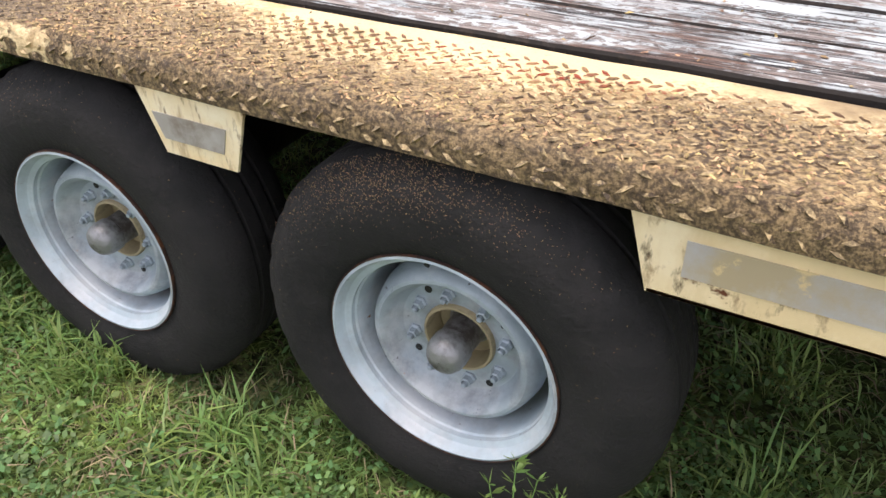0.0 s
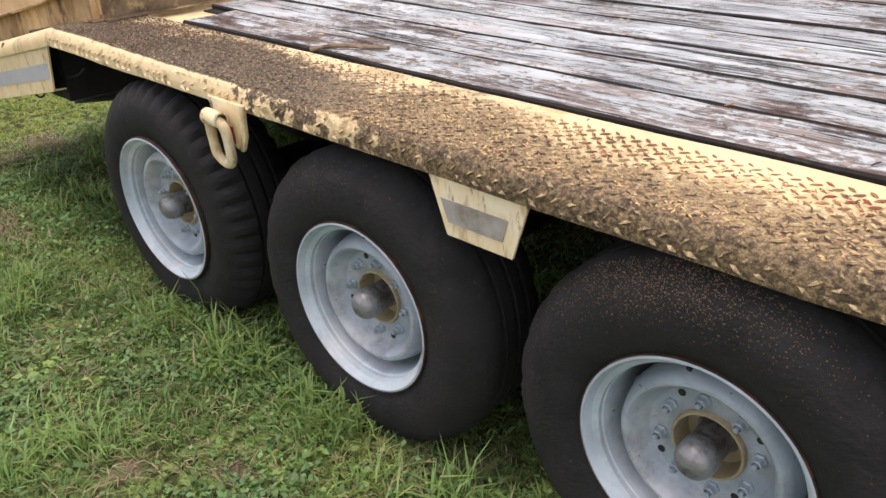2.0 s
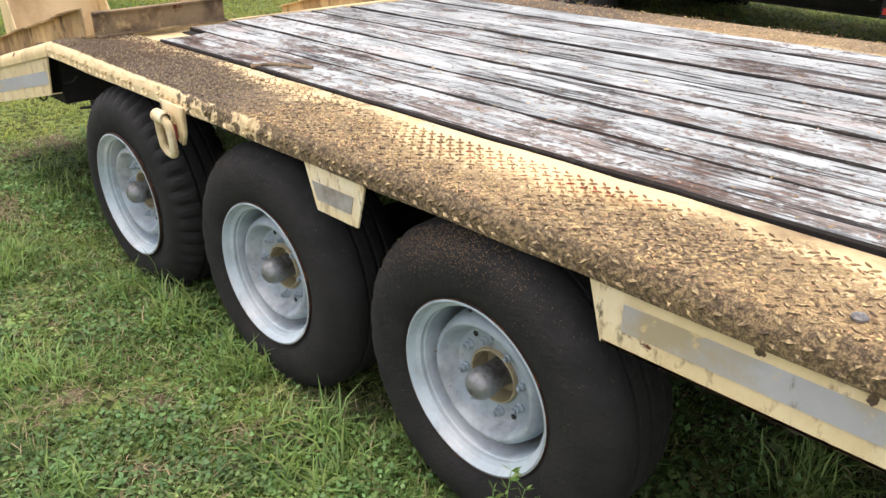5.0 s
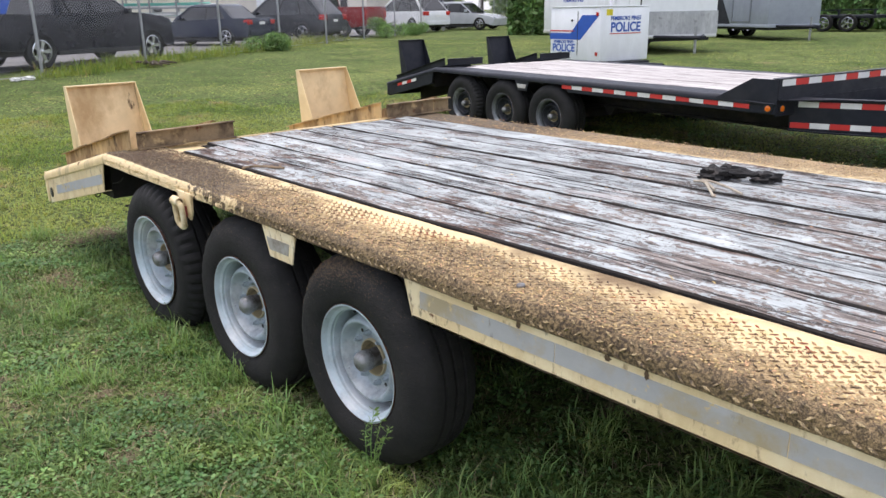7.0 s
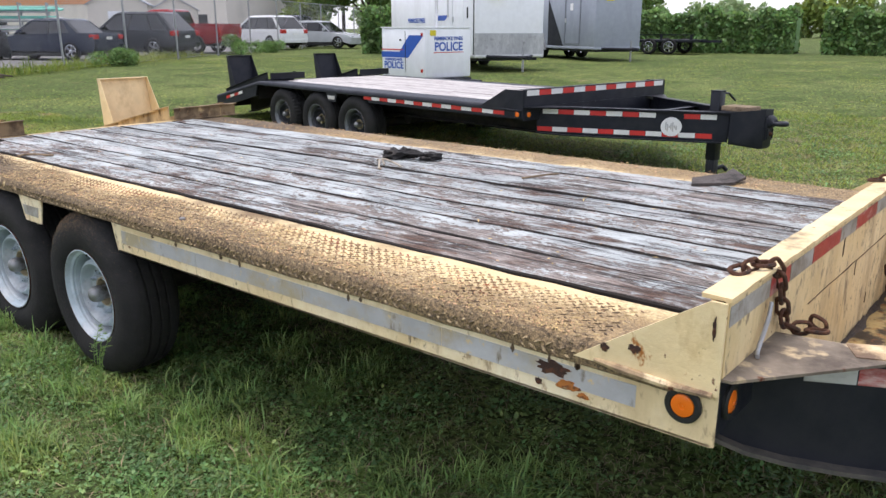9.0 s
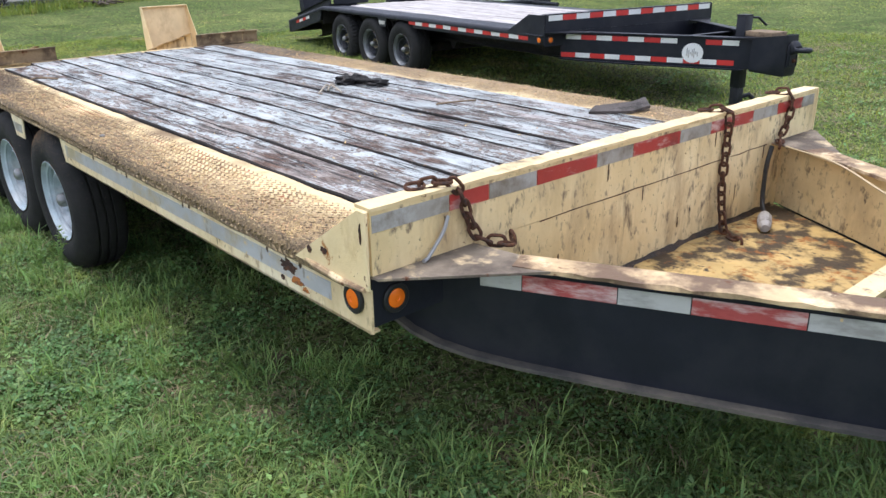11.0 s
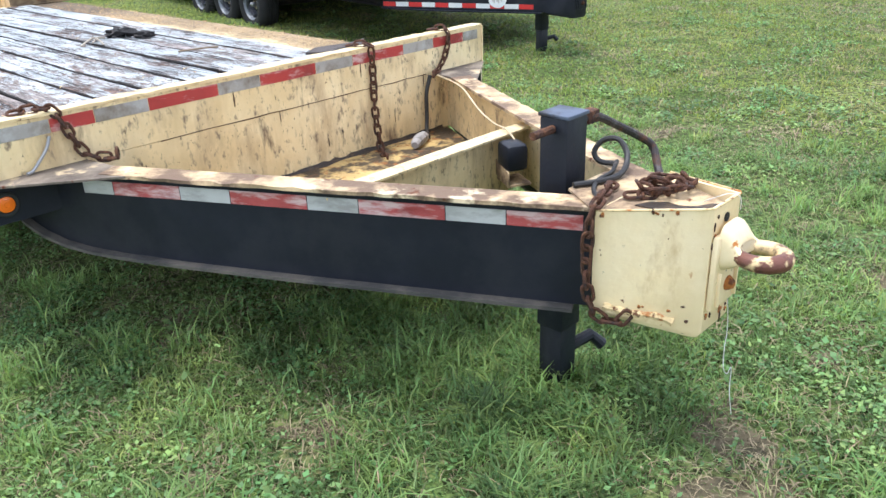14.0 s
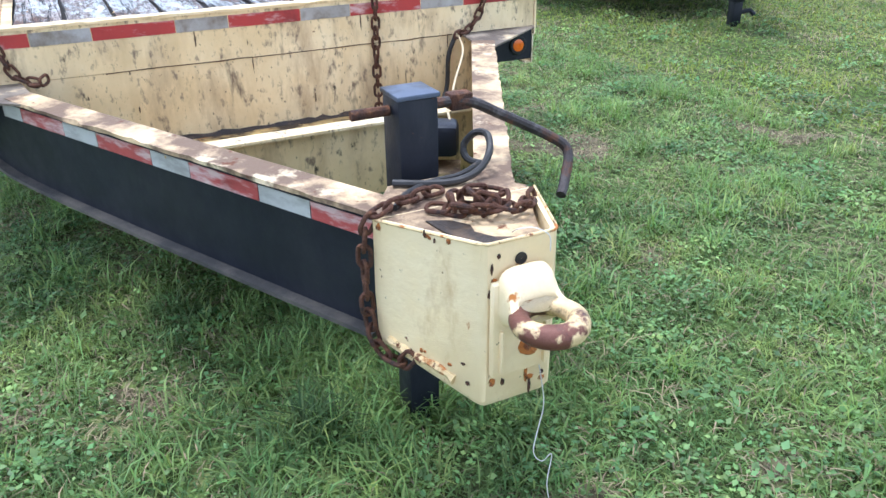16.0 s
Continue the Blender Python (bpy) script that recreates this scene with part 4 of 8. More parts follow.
        if not side:
            y = ys[0]
            if yellow:
                tape_run(T, [(0.55, 2), (0.62, 2), (0.6, 2), (0.6, 2)], (-0.19, y, 0.803), (2.17, y, 0.815), (0, 0, 0.056), tapes)
                tape_run(T, [(0.42, 2), (0.1, 2), (0.4, 2)], (-4.06, y, 0.538), (-3.075, y, 0.757), (0.004, 0, 0.058), (tapes[0], tapes[1], tape_tail))
            else:
                cells = [(0.15, k % 2) for k in range(15)]
                tape_run(T, cells, (-0.33, y - 0.001, 0.842), (2.10, y - 0.001, 0.842), (0, 0, 0.045), tapes)
                tape_run(T, [(0.2, 0), (0.2, 1), (0.2, 0), (0.2, 1)], (-4.05, y - 0.001, 0.60), (-3.50, y - 0.001, 0.72), (0, 0, 0.045), tapes)
    # small skirt plate between the front two wheels, with its tape
    y = Y0 + 0.006
    bm = B()
    prism_y(bm, [(-1.175, 0.90), (-1.122, 0.763), (-0.954, 0.763), (-0.913, 0.90)], y, y + 0.006)
    sp = part("skirt_plate", bm, cream_plate if yellow else skirt_m, T, "small cream plate with a silver sticker" if yellow else "")
    bm = B()
    prism_y(bm, [(-1.137, 0.842), (-1.117, 0.793), (-0.977, 0.793), (-0.964, 0.842)], y - 0.002, y)
    part("sticker", bm, tape_dirty if yellow else tape_grey, sp, "scuffed silver sticker")

    # end panel of the tail
    bm = B()
    box(bm, tail_x0 - 0.012, tail_x0, Y0 + 0.01, mirror(Y0 + 0.01), 0.73 + drop_at(tail_x0), 0.942 + drop_at(tail_x0))
    box(bm, tail_x0, tail_x0 + 0.05, Y0 + 0.004, Y0 + 0.0085, 0.745 + drop_at(tail_x0), 0.885 + drop_at(tail_x0), 0.001)
    part("tail_panel", bm, body, T, "cream end panel of the tail" if yellow else "")
    # crossmember added to fill the gap; its black stands in for shade
    bm = B()
    box(bm, -3.34, -3.10, Y0 + 0.07, mirror(Y0 + 0.07), 0.655, 0.885)
    part("tail_crossmember", bm, under, T, "crossmember behind the rear wheels, blackened for the shade below")
    bm = B()
    lathe(bm, [(0.030, 0.0), (0.030, -0.004), (0.001, -0.004)], 20)
    part("tail_socket", bm, grommet, T, "dark lamp hole", pose(tail_x0 + 0.115, Y0 + 0.0085, 0.815 + drop_at(tail_x0)) @ Matrix.Diagonal((0.9, 1, 1.15, 1)))
    # tail floor between the plates
    bm = B()
    loft_x(bm, [(1.186, 0.938), (mirror(1.186), 0.938), (mirror(1.186), 0.930), (1.186, 0.930)], [(TAIL_X - 0.025, 0, -0.005), (KINK, 0, -0.005), (tail_x0, 0, drop_at(tail_x0))])
    part("tail_floor", bm, plate_m, T)

    # planks
    w = (mirror(1.186) - 1.186) / 8
    for k in range(8):
        me = plank_mesh(1.186 + w * k, 1.186 + w * (k + 1), (TAIL_X if k == 0 else -2.90) + 0.02 + rnd.uniform(-0.03, 0.02), 2.268, DECK + 0.004 + rnd.uniform(-0.003, 0.003), rnd, wood if yellow else wood_grey)
        part("plank", me, None, T, "weathered deck board with peeling pale paint" if yellow else "grey weathered deck board")
    for k in range(1, 8):
        bm = B()
        yg = 1.186 + w * k
        sweep(bm, [[(x, yg - 0.030, DECK - 0.03), (x, yg + 0.030, DECK - 0.03), (x, yg + 0.030, DECK - 0.012 + q), (x, yg - 0.030, DECK - 0.012 + q)] for x, q in ((-2.86 + 0.228 * i, rnd.gauss(0, 0.0012)) for i in range(23))])
        part("joint_dirt", bm, joint_mat, T, "black dirt packed between the boards")
    bm = B()
    box(bm, -2.955, -2.925, 1.186, mirror(1.186), 0.915, 0.952)
    part("deck_end_angle", bm, plate_m, T)

    # headboard: a deep folded channel across the front of the deck
    h0, h1 = (0.655, 1.120)
    bm = B()
    box(bm, FRONT - 0.010, FRONT, Y0 + 0.017, mirror(Y0 + 0.017), 0.944, h1)
    sweep(bm, [[(xx, 1.14, 0.942), (xx, 1.32, 0.80), (xx, 1.54, h0), (xx, mirror(1.115), h0), (xx, mirror(1.115), 0.80), (xx, mirror(1.115), 0.942)] for xx in (FRONT - 0.012, FRONT - 0.0015)])
    box(bm, 2.306, 2.314, Y0 + 0.06, mirror(Y0 + 0.06), 0.94, h1)
    hb = part("headboard", bm, wall_m, T, "cream steel headboard streaked with grime and rust" if yellow else "black steel headboard")
    bm = B()
    st = []
    for i in range(60):
        yy = Y0 + 0.015 + (mirror(Y0 + 0.015) - Y0 - 0.015) * i / 59
        j = lambda: rnd.gauss(0, 0.0012)
        st.append([(2.300 + j(), yy, h1 + j()), (FRONT + 0.004 + j(), yy, h1 + j()), (FRONT + 0.004, yy, h1 + 0.010 + j()), (2.300, yy, h1 + 0.010 + j())])
    sweep(bm, st)
    part("top_cap", bm, body, hb, "chipped cream top edge" if yellow else "")
    bm = B()
    tube(bm, [(FRONT + 0.001, 1.50 + 0.07 * i, 0.943 + 0.0012 * rnd.gauss(0, 1)) for i in range(21)], [0.0012 + 0.0012 * rnd.random() for _ in range(21)], 6)
    part("weld_seam", bm, rust_mat if yellow else black, hb, "dark weld seam")
    if yellow:
        tape_run(hb, [(0.263, 2), (0.152, 0), (0.20, 2), (0.287, 0), (0.193, 2), (0.28, 0), (0.205, 2), (0.31, 0), (0.20, 2), (0.215, 0), (0.11, 2)], (FRONT + 0.0005, 0.865, 1.062), (FRONT + 0.0005, 3.28, 1.062), (0, 0, 0.046), (tape_red, tape_white, tape_dirty))
    else:
        tape_run(hb, [(0.2, 1 - k % 2) for k in range(13)], (FRONT + 0.0005, 0.90, 1.06), (FRONT + 0.0005, 3.28, 1.06), (0, 0, 0.058), tapes)
    # end gussets of the headboard
    for side in (0, 1):
        f = (lambda v: v) if not side else mirror
        bm = B()
        poly = [(2.0, 0.905), (FRONT, 0.905), (FRONT, h1), (FRONT - 0.035, h1)] if yellow else [(1.72, 0.90), (FRONT, 0.90), (FRONT, h1), (FRONT - 0.25, h1)]
        ya, yb = sorted((f(Y0 + 0.001), f(Y0 + 0.0085)))
        prism_y(bm, poly, ya, yb)
        part("corner_gusset", bm, cream_nose if yellow else black, T, "cream triangular corner gusset with rust holes" if yellow else "")
        bm = B()
        tube(bm, [(2.06, f(Y0 + 0.003), 0.910), (2.12, f(Y0 - 0.003), 0.908), (2.25, f(Y0 - 0.004), 0.903), (2.35, f(Y0 - 0.001), 0.906)], [0.006, 0.010, 0.010, 0.007], 8)
        part("rolled_lip", bm, flange_top if yellow else black, T, "dented rolled lip" if yellow else "")
        # black front panel beside the drawbar, and its flat corner plate
        bm = B()
        ya, yb = sorted((f(Y0 + 0.018), f(1.40)))
        box(bm, FRONT - 0.018, FRONT - 0.006, ya, yb, 0.795, 0.935)
        part("front_panel", bm, black, T, "black front crossmember")
        bm = B()
        prism_z(bm, [(FRONT - 0.02, f(Y0 + 0.014)), (FRONT + 0.02, f(Y0 + 0.02)), (FRONT + 0.30, f(1.235)), (FRONT + 0.20, f(1.26)), (FRONT - 0.02, f(1.22))], 0.936, 0.943)
        part("corner_plate", bm, corner_brown if yellow else black, T, "rust-stained flat corner plate" if yellow else "")
        round_light(T, FRONT - 0.005, f(0.935), 0.862, "x", amber, "orange front marker lamp in a black grommet")
    round_light(T, 2.285, Y0 + 0.009, 0.861, "y", amber, "orange side marker lamp in a black grommet")

    # drawbar: two beams that meet at the nose box
    for side in (0, 1):
        f = (lambda v: v) if not side else mirror
        dx, dy = 1.36, 0.712
        L0 = math.hypot(dx, dy)
        a = Vector((2.61, f(1.205), 0))
        u = Vector((dx, dy if not side else -dy, 0)) / L0
        s = Vector((-u.y, u.x, 0)) * (1 if not side else -1)      # inwards
        def P(l, q, z):
            return a + u * l + s * q + Vector((0, 0, z))
        # web, with its lower edge sweeping up to the front panel
        low = [(-0.30, 0.66), (-0.06, 0.648), (0.3, 0.642), (0.6, 0.640), (1.0, 0.640), (1.50, 0.640)] if not yellow else [(-0.46, 0.80), (-0.42, 0.745), (-0.36, 0.705), (-0.28, 0.675), (-0.18, 0.656), (-0.05, 0.645), (0.2, 0.635), (0.6, 0.628), (1.0, 0.625), (1.50, 0.622)]
        web = [(-0.20, 0.932), (-0.20, 0.90), (low[0][0], 0.90)] + low + [(1.55, low[-1][1]), (1.55, 0.932)]
        bm = B()
        sweep(bm, [[P(l, 0.030, z) for l, z in web], [P(l, 0.038, z) for l, z in web]])
        bw = part("drawbar_beam", bm, black, T, "black steel drawbar beam")
        bm = B()
        st = [[P(l, -0.006 + 0.002 * rnd.gauss(0, 1), 0.932 + 0.001 * rnd.gauss(0, 1)), P(l, 0.088, 0.932), P(l, 0.088, 0.944), P(l, -0.006 + 0.002 * rnd.gauss(0, 1), 0.944 + 0.0015 * rnd.gauss(0, 1))] for l in np.linspace(-0.06, 1.56, 40)]
        sweep(bm, st)
        part("top_flange", bm, flange_top if yellow else black, bw, "worn cream top flange" if yellow else "")
        bm = B()
        qi = 0.036 if yellow and side else 0.080
        sweep(bm, [[P(l, -0.004, z - 0.012), P(l, qi, z - 0.012), P(l, qi, z), P(l, -0.004, z)] for l, z in low])
        part("bottom_flange", bm, flange_low if yellow else black, bw, "dusty lower flange")
        if yellow:
            l0 = 0.25 if not side else -0.275
            face = [(l0, 0.93), (l0, 0.66), (1.5, 0.66), (1.5, 0.93)]
            bm = B()
            sweep(bm, [[P(l, q, z) for l, z in face] for q in (0.040, 0.044)])
            part("inner_face", bm, cream_wall, bw, "cream inner face")
            if not side:
                tape_run(bw, [(0.12, 1), (0.256, 0), (0.184, 1), (0.269, 0), (0.171, 1), (0.275, 0), (0.183, 1), (0.222, 0)], P(-0.16, 0.0285, 0.862), P(1.52, 0.0285, 0.860), (0, 0, 0.046), (tape_pink, tape_white, tape_grey))
        elif not side:
            tape_run(bw, [(0.15, k % 2) for k in range(1, 8)], P(-0.24, 0.0285, 0.862), P(0.88, 0.0285, 0.862), (0, 0, 0.050), tapes)
            tape_run(bw, [(0.15, k % 2) for k in range(0, 2)], P(1.14, 0.0285, 0.862), P(1.44, 0.0285, 0.862), (0, 0, 0.050), tapes)
            tape_run(bw, [(0.15, k % 2) for k in range(0, 11)], P(-0.29, 0.0285, 0.672), P(1.41, 0.0285, 0.668), (0, 0, 0.050), tapes)
            bm = B()
            lathe(bm, [(0.098, 0.002), (0.098, -0.003), (0.090, -0.003), (0.089, -0.004), (0.001, -0.004)], 40)
            e = part("emblem", bm, paper, bw, "round pale emblem with a grey figure", Matrix.Translation(P(1.03, 0.022, 0.775)) @ Matrix.Rotation(math.atan2(u.y, u.x), 4, "Z"))
            for k in range(7):
                bm = B()
                box(bm, -0.055 + 0.016 * k, -0.044 + 0.016 * k, -0.006, -0.0045, -0.03 - 0.02 * math.sin(k * 2.1), 0.03 + 0.02 * math.cos(k * 1.7))
                part("emblem_figure", bm, tape_grey, e)
    # cross beam and pan floor inside the drawbar
    bm = B()
    box(bm, 3.19, 3.20, 1.55, mirror(1.55), 0.650, 0.90)
    box(bm, 3.19, 3.255, 1.57, mirror(1.57), 0.897, 0.905)
    part("cross_beam", bm, wall_m, T, "cream cross beam inside the drawbar" if yellow else "")
    bm = B()
    prism_z(bm, [(FRONT - 0.01, 1.54), (2.62, 1.46), (2.80, 1.44), (3.19, 1.58), (3.19, mirror(1.58)), (2.66, mirror(1.29)), (FRONT - 0.01, mirror(1.13))], 0.648, 0.656)
    part("pan_floor", bm, pan_mat if yellow else black, T, "rusty yellow pan floor" if yellow else "")

    if yellow:
        # a ragged dark strip along the corner between the headboard and the pan
        bm = B()
        st = []
        for i in range(46):
            yy = 1.56 + (mirror(1.13) - 1.60) * i / 45
            w, h = 0.010 + 0.022 * rnd.random() * (0.5 + 0.5 * math.sin(i * 0.7)), 0.006 + 0.012 * rnd.random()
            st.append([(FRONT, yy, 0.6562), (FRONT + w, yy, 0.6562), (FRONT + w * 0.4, yy, 0.659 + h * 0.3), (FRONT + 0.001, yy, 0.659 + h)])
        sweep(bm, st)
        part("corner_grime", bm, dark_brown, T, "dark brown strip along the foot of the headboard")

    # nose box and towing eye
    hx, yn = 4.283, 2.090
    bot = 0.60
    half = [(4.010, 0.199), (4.262, 0.090), (4.277, 0.083), (hx, 0.074)]
    outline = [(x, yn - w) for x, w in half] + [(x, yn + w) for x, w in half[::-1]]
    rim = lambda x: 0.948 + 0.036 * (x - 3.99) / 0.293
    bm = B()
    lo = [(x, y, bot + 0.02 + (0.0 if x > 4.1 else 0.030)) for x, y in outline]
    lo2 = [(x - 0.012, yn + (y - yn) * 0.92, bot + (0.0 if x > 4.1 else 0.030)) for x, y in outline]
    ins = [(x - 0.010 if x > 4 else x + 0.01, yn + (y - yn) * (0.90 if x > 4.2 else 0.945)) for x, y in outline]
    mid_ = [(x + 0.0025 * math.sin(9 * y), y + 0.0025 * math.sin(31 * x), 0.78) for x, y in outline]
    sweep(bm, [lo2, lo, mid_, [(x, y, rim(x)) for x, y in outline], [(x, y, rim(x)) for x, y in ins], [(x, y, 0.925) for x, y in ins]])
    nb = part("nose_box", bm, cream_nose if yellow else black, T, "cream nose box with chips and rust" if yellow else "black nose box")
    bm = B()
    tube(bm, [(x, y, rim(x) + 0.001 + 0.0012 * rnd.gauss(0, 1)) for x, y in outline], 0.0032, 6)
    part("rusted_rim", bm, bead_mat if yellow else black, nb, "rusty upper edge")
    bm = B()
    prism_z(bm, [(3.85, 1.99), (3.99, 1.90), (4.17, 1.985), (4.268, 2.028), (4.268, 2.152), (4.17, 2.195), (3.99, 2.280), (3.85, mirror(1.99))], 0.943, 0.950)
    part("nose_plate", bm, flange_top if yellow else black, T, "dirty cream top plate" if yellow else "")
    if yellow:
        bm = B()
        tube(bm, smooth_path([(4.04, 1.903, 0.668), (4.08, 1.921, 0.660), (4.12, 1.940, 0.655), (4.17, 1.961, 0.657), (4.215, 1.980, 0.645)], 4), [0.009 + 0.003 * math.sin(i * 1.7) + 0.003 * rnd.random() for i in range(17)], 7)
        part("weld_bead", bm, bead_mat, nb, "rough rusty weld bead")
        bm = B()
        for yy in (2.085,):
            lathe(bm, [(0.013, 0.0), (0.013, -0.003), (0.001, -0.003)], 16)
        part("drain_hole", bm, grommet, nb, "dark hole", pose(hx + 0.0005, 2.089, 0.940, 0, 0, 90))
    bm = B()
    box(bm, hx, hx + 0.020, 2.019, 2.154, 0.686, 0.905, 0.008)
    pp = part("eye_plate", bm, cream_nose if yellow else black, T, "bolted mounting plate of the towing eye")
    bm = B()
    lathe(bm, [(0.020, -0.030), (0.024, 0.0), (0.020, 0.010), (0.012, 0.022), (0.001, 0.026)], 9)
    part("eye_nut", bm, orange_rust if yellow else rust_mat, pp, "rusty nut below the towing eye", pose(hx + 0.016, 2.100, 0.748, 0, 0, 90) @ pose(0, 0, 0, 0, 0, 180))
    for yy in (2.034, 2.135):
        bm = B()
        box(bm, hx + 0.018, hx + 0.030, yy, yy + 0.007, 0.70, 0.80, 0.002)
        part("eye_rib", bm, cream_nose if yellow else black, pp)
    bm = B()
    cx, cz, R = 4.388, 0.856, 0.055
    tube(bm, [(cx + R * 1.05 * math.cos(q), yn + R * math.sin(q), cz) for q in (2 * math.pi * k / 40 for k in range(40))], [0.0215 + 0.0025 * math.cos(2 * math.pi * k / 40) for k in range(40)], 14, True)
    part("towing_eye", bm, ring_rust if yellow else black_worn, pp, "heavy towing ring, cream paint worn to rust" if yellow else "")
    # the neck: wide and tall at the plate, hollowing down into the ring
    necks = [(0.014, 0.060, 0.800, 0.934), (0.030, 0.059, 0.806, 0.930), (0.042, 0.057, 0.812, 0.918), (0.052, 0.057, 0.818, 0.902), (0.060, 0.060, 0.824, 0.889), (0.068, 0.063, 0.831, 0.881), (0.076, 0.066, 0.836, 0.877)]
    bm = B()
    rows = []
    for o, w, z0, z1 in necks:
        row = []
        for q in (2 * math.pi * (k + 0.5) / 20 for k in range(20)):
            c, e = math.cos(q), math.sin(q)
            row.append((hx + o, yn + w * math.copysign(abs(c) ** 0.5, c), (z0 + z1) / 2 + (z1 - z0) / 2 * math.copysign(abs(e) ** 0.5, e)))
        rows.append(row)
    # hollow the outer rows so that the eye stays open
    rows[-1] = [(x - 0.030 * max(0.0, 1 - ((y - yn) / 0.05) ** 2), y, z) for x, y, z in rows[-1]]
    rows[-2] = [(x - 0.012 * max(0.0, 1 - ((y - yn) / 0.05) ** 2), y, z) for x, y, z in rows[-2]]
    sweep(bm, rows)
    part("eye_neck", bm, cream_nose if yellow else black, pp, "hollow-curved cream neck of the towing eye" if yellow else "")

    # jack
    jx, jy = 3.752, 2.096
    bm = B()
    box(bm, jx - 0.051, jx + 0.051, jy - 0.051, jy + 0.051, 0.42, 1.130, 0.006)
    jk = part("jack", bm, black_worn, T, "square black jack post")
    bm = B()
    prism_z(bm, [(jx - 0.055, jy - 0.055), (jx + 0.055, jy - 0.055), (jx + 0.055, jy + 0.055), (jx - 0.055, jy + 0.055)], 1.130, 1.142, 0.003)
    part("jack_cap", bm, surf("blue_grey_cap", (0.07, 0.09, 0.13), [((0.02, 0.02, 0.025), 8, 0.5, 0.65)], 0.5, bump=None) if yellow else black, jk, "faded jack cap")
    bm = B()
    box(bm, jx - 0.044, jx + 0.044, jy - 0.044, jy + 0.044, 0.168, 0.44, 0.005)
    box(bm, jx - 0.070, jx + 0.070, jy - 0.070, jy + 0.070, 0.160, 0.172, 0.003)
    part("jack_leg", bm, black_worn, jk, "inner jack leg with a foot plate")
    bm = B()
    tube(bm, [(jx + 0.02, jy + 0.04, 0.32), (jx + 0.05, jy + 0.12, 0.34), (jx + 0.08, jy + 0.15, 0.30)], 0.022, 10)
    part("jack_pin", bm, black_worn, jk)
    if yellow:
        bm = B()
        tube(bm, [(jx, 1.945, 1.098), (jx, 2.04, 1.098)], 0.013, 10)
        part("crank_stub", bm, rust_mat, jk, "rusty crank shaft stub")
        bm = B()
        tube(bm, smooth_path([(jx, 2.15, 1.098), (jx + 0.015, 2.24, 1.098), (jx + 0.03, 2.33, 1.055), (jx + 0.05, 2.46, 0.985), (jx + 0.075, 2.505, 0.945), (jx + 0.12, 2.47, 0.885), (jx + 0.15, 2.44, 0.86)], 5), 0.0135, 10)
        part("crank_handle", bm, crank_mat, jk, "bent rusty crank handle")
        bm = B()
        box(bm, jx - 0.018, jx + 0.024, 2.195, 2.255, 1.078, 1.120, 0.006)
        part("crank_clevis", bm, rust_mat, jk, "rusty clevis")
    else:
        bm = B()
        tube(bm, [(jx, jy + 0.05, 1.11), (jx, jy + 0.20, 1.10), (jx + 0.02, jy + 0.30, 1.02)], 0.012, 8)
        part("crank_handle", bm, black_worn, jk)
        bm = B()
        box(bm, 3.86, 4.14, 1.98, 2.20, 0.953, 1.0, 0.004)
        part("wooden_block", bm, stick_mat, T, "plank lying on the nose")

    # ramps folded over the tail: a channel down each side and a channel across the front end
    rm = ramp_mat if yellow else black
    for k, y0 in enumerate((YC - 1.09, YC + 0.70 if yellow else YC + 0.55)):
        y1 = y0 + 0.50 if yellow else y0 + 0.46
        xr, xf = tail_x0 + 0.05, -2.93
        zr, zf = 0.692, 0.955
        if not yellow:
            zr, zf = 0.66, 0.97
        bm = B()
        prism_y(bm, [(xr, zr - 0.010), (xf, zf - 0.006), (xf, zf + 0.004), (xr, zr)], y0, y1)
        rp = part("ramp", bm, rm, T, "cream steel ramp folded onto the tail" if yellow else "black folded ramp")
        for yy, out in ((y0, -1), (y1 - 0.007, 1)):
            bm = B()
            n = 9
            st = []
            for i in range(n):
                x, z = xr + (xf - 0.02 - xr) * i / (n - 1), zr - 0.010 + (zf - 0.004 - zr + 0.010) * i / (n - 1)
                h = 0.088 + 0.022 * i / (n - 1) + 0.002 * rnd.gauss(0, 1)
                o = out * (0.030 + 0.003 * rnd.gauss(0, 1)) if out < 0 else 0.034
                e = yy if out < 0 else yy + 0.007
                q = yy + 0.007 if out < 0 else yy
                st.append([(x, q, z), (x, e + o * 0.5, z), (x, e + o * 0.5, z + 0.006), (x, e, z + 0.006), (x, e, z + h), (x, e + o, z + h - 0.003), (x, e + o, z + h + 0.004), (x, q, z + h + 0.006)])
            sweep(bm, st)
            part("ramp_rail", bm, rm, rp, "channel side rail of the ramp")
        bm = B()
        st = []
        for i in range(9):
            u = i / 8
            yy, xx = y0 + 0.035 + 0.615 * u, xf - 0.035 * u + 0.002 * rnd.gauss(0, 1)
            z, h = zf - 0.004, 0.100 + 0.0015 * rnd.gauss(0, 1)
            st.append([(xx, yy, z), (xx + 0.042, yy, z), (xx + 0.042, yy, z + 0.006), (xx + 0.008, yy, z + 0.008), (xx + 0.008, yy, z + h - 0.006), (xx + 0.038, yy, z + h - 0.004), (xx + 0.038, yy, z + h + 0.002), (xx, yy, z + h + 0.002)])
        sweep(bm, st)
        part("ramp_front_channel", bm, angle_mat if yellow else rm, rp, "mud-stained channel across the ramp's end" if yellow else "channel across the ramp's end")
        # the standing toe flap with its side flanges
        zt = 1.235 if yellow else 1.30
        xb, xt = -4.03 if yellow else -4.16, -4.10 if yellow else -4.26
        bm = B()
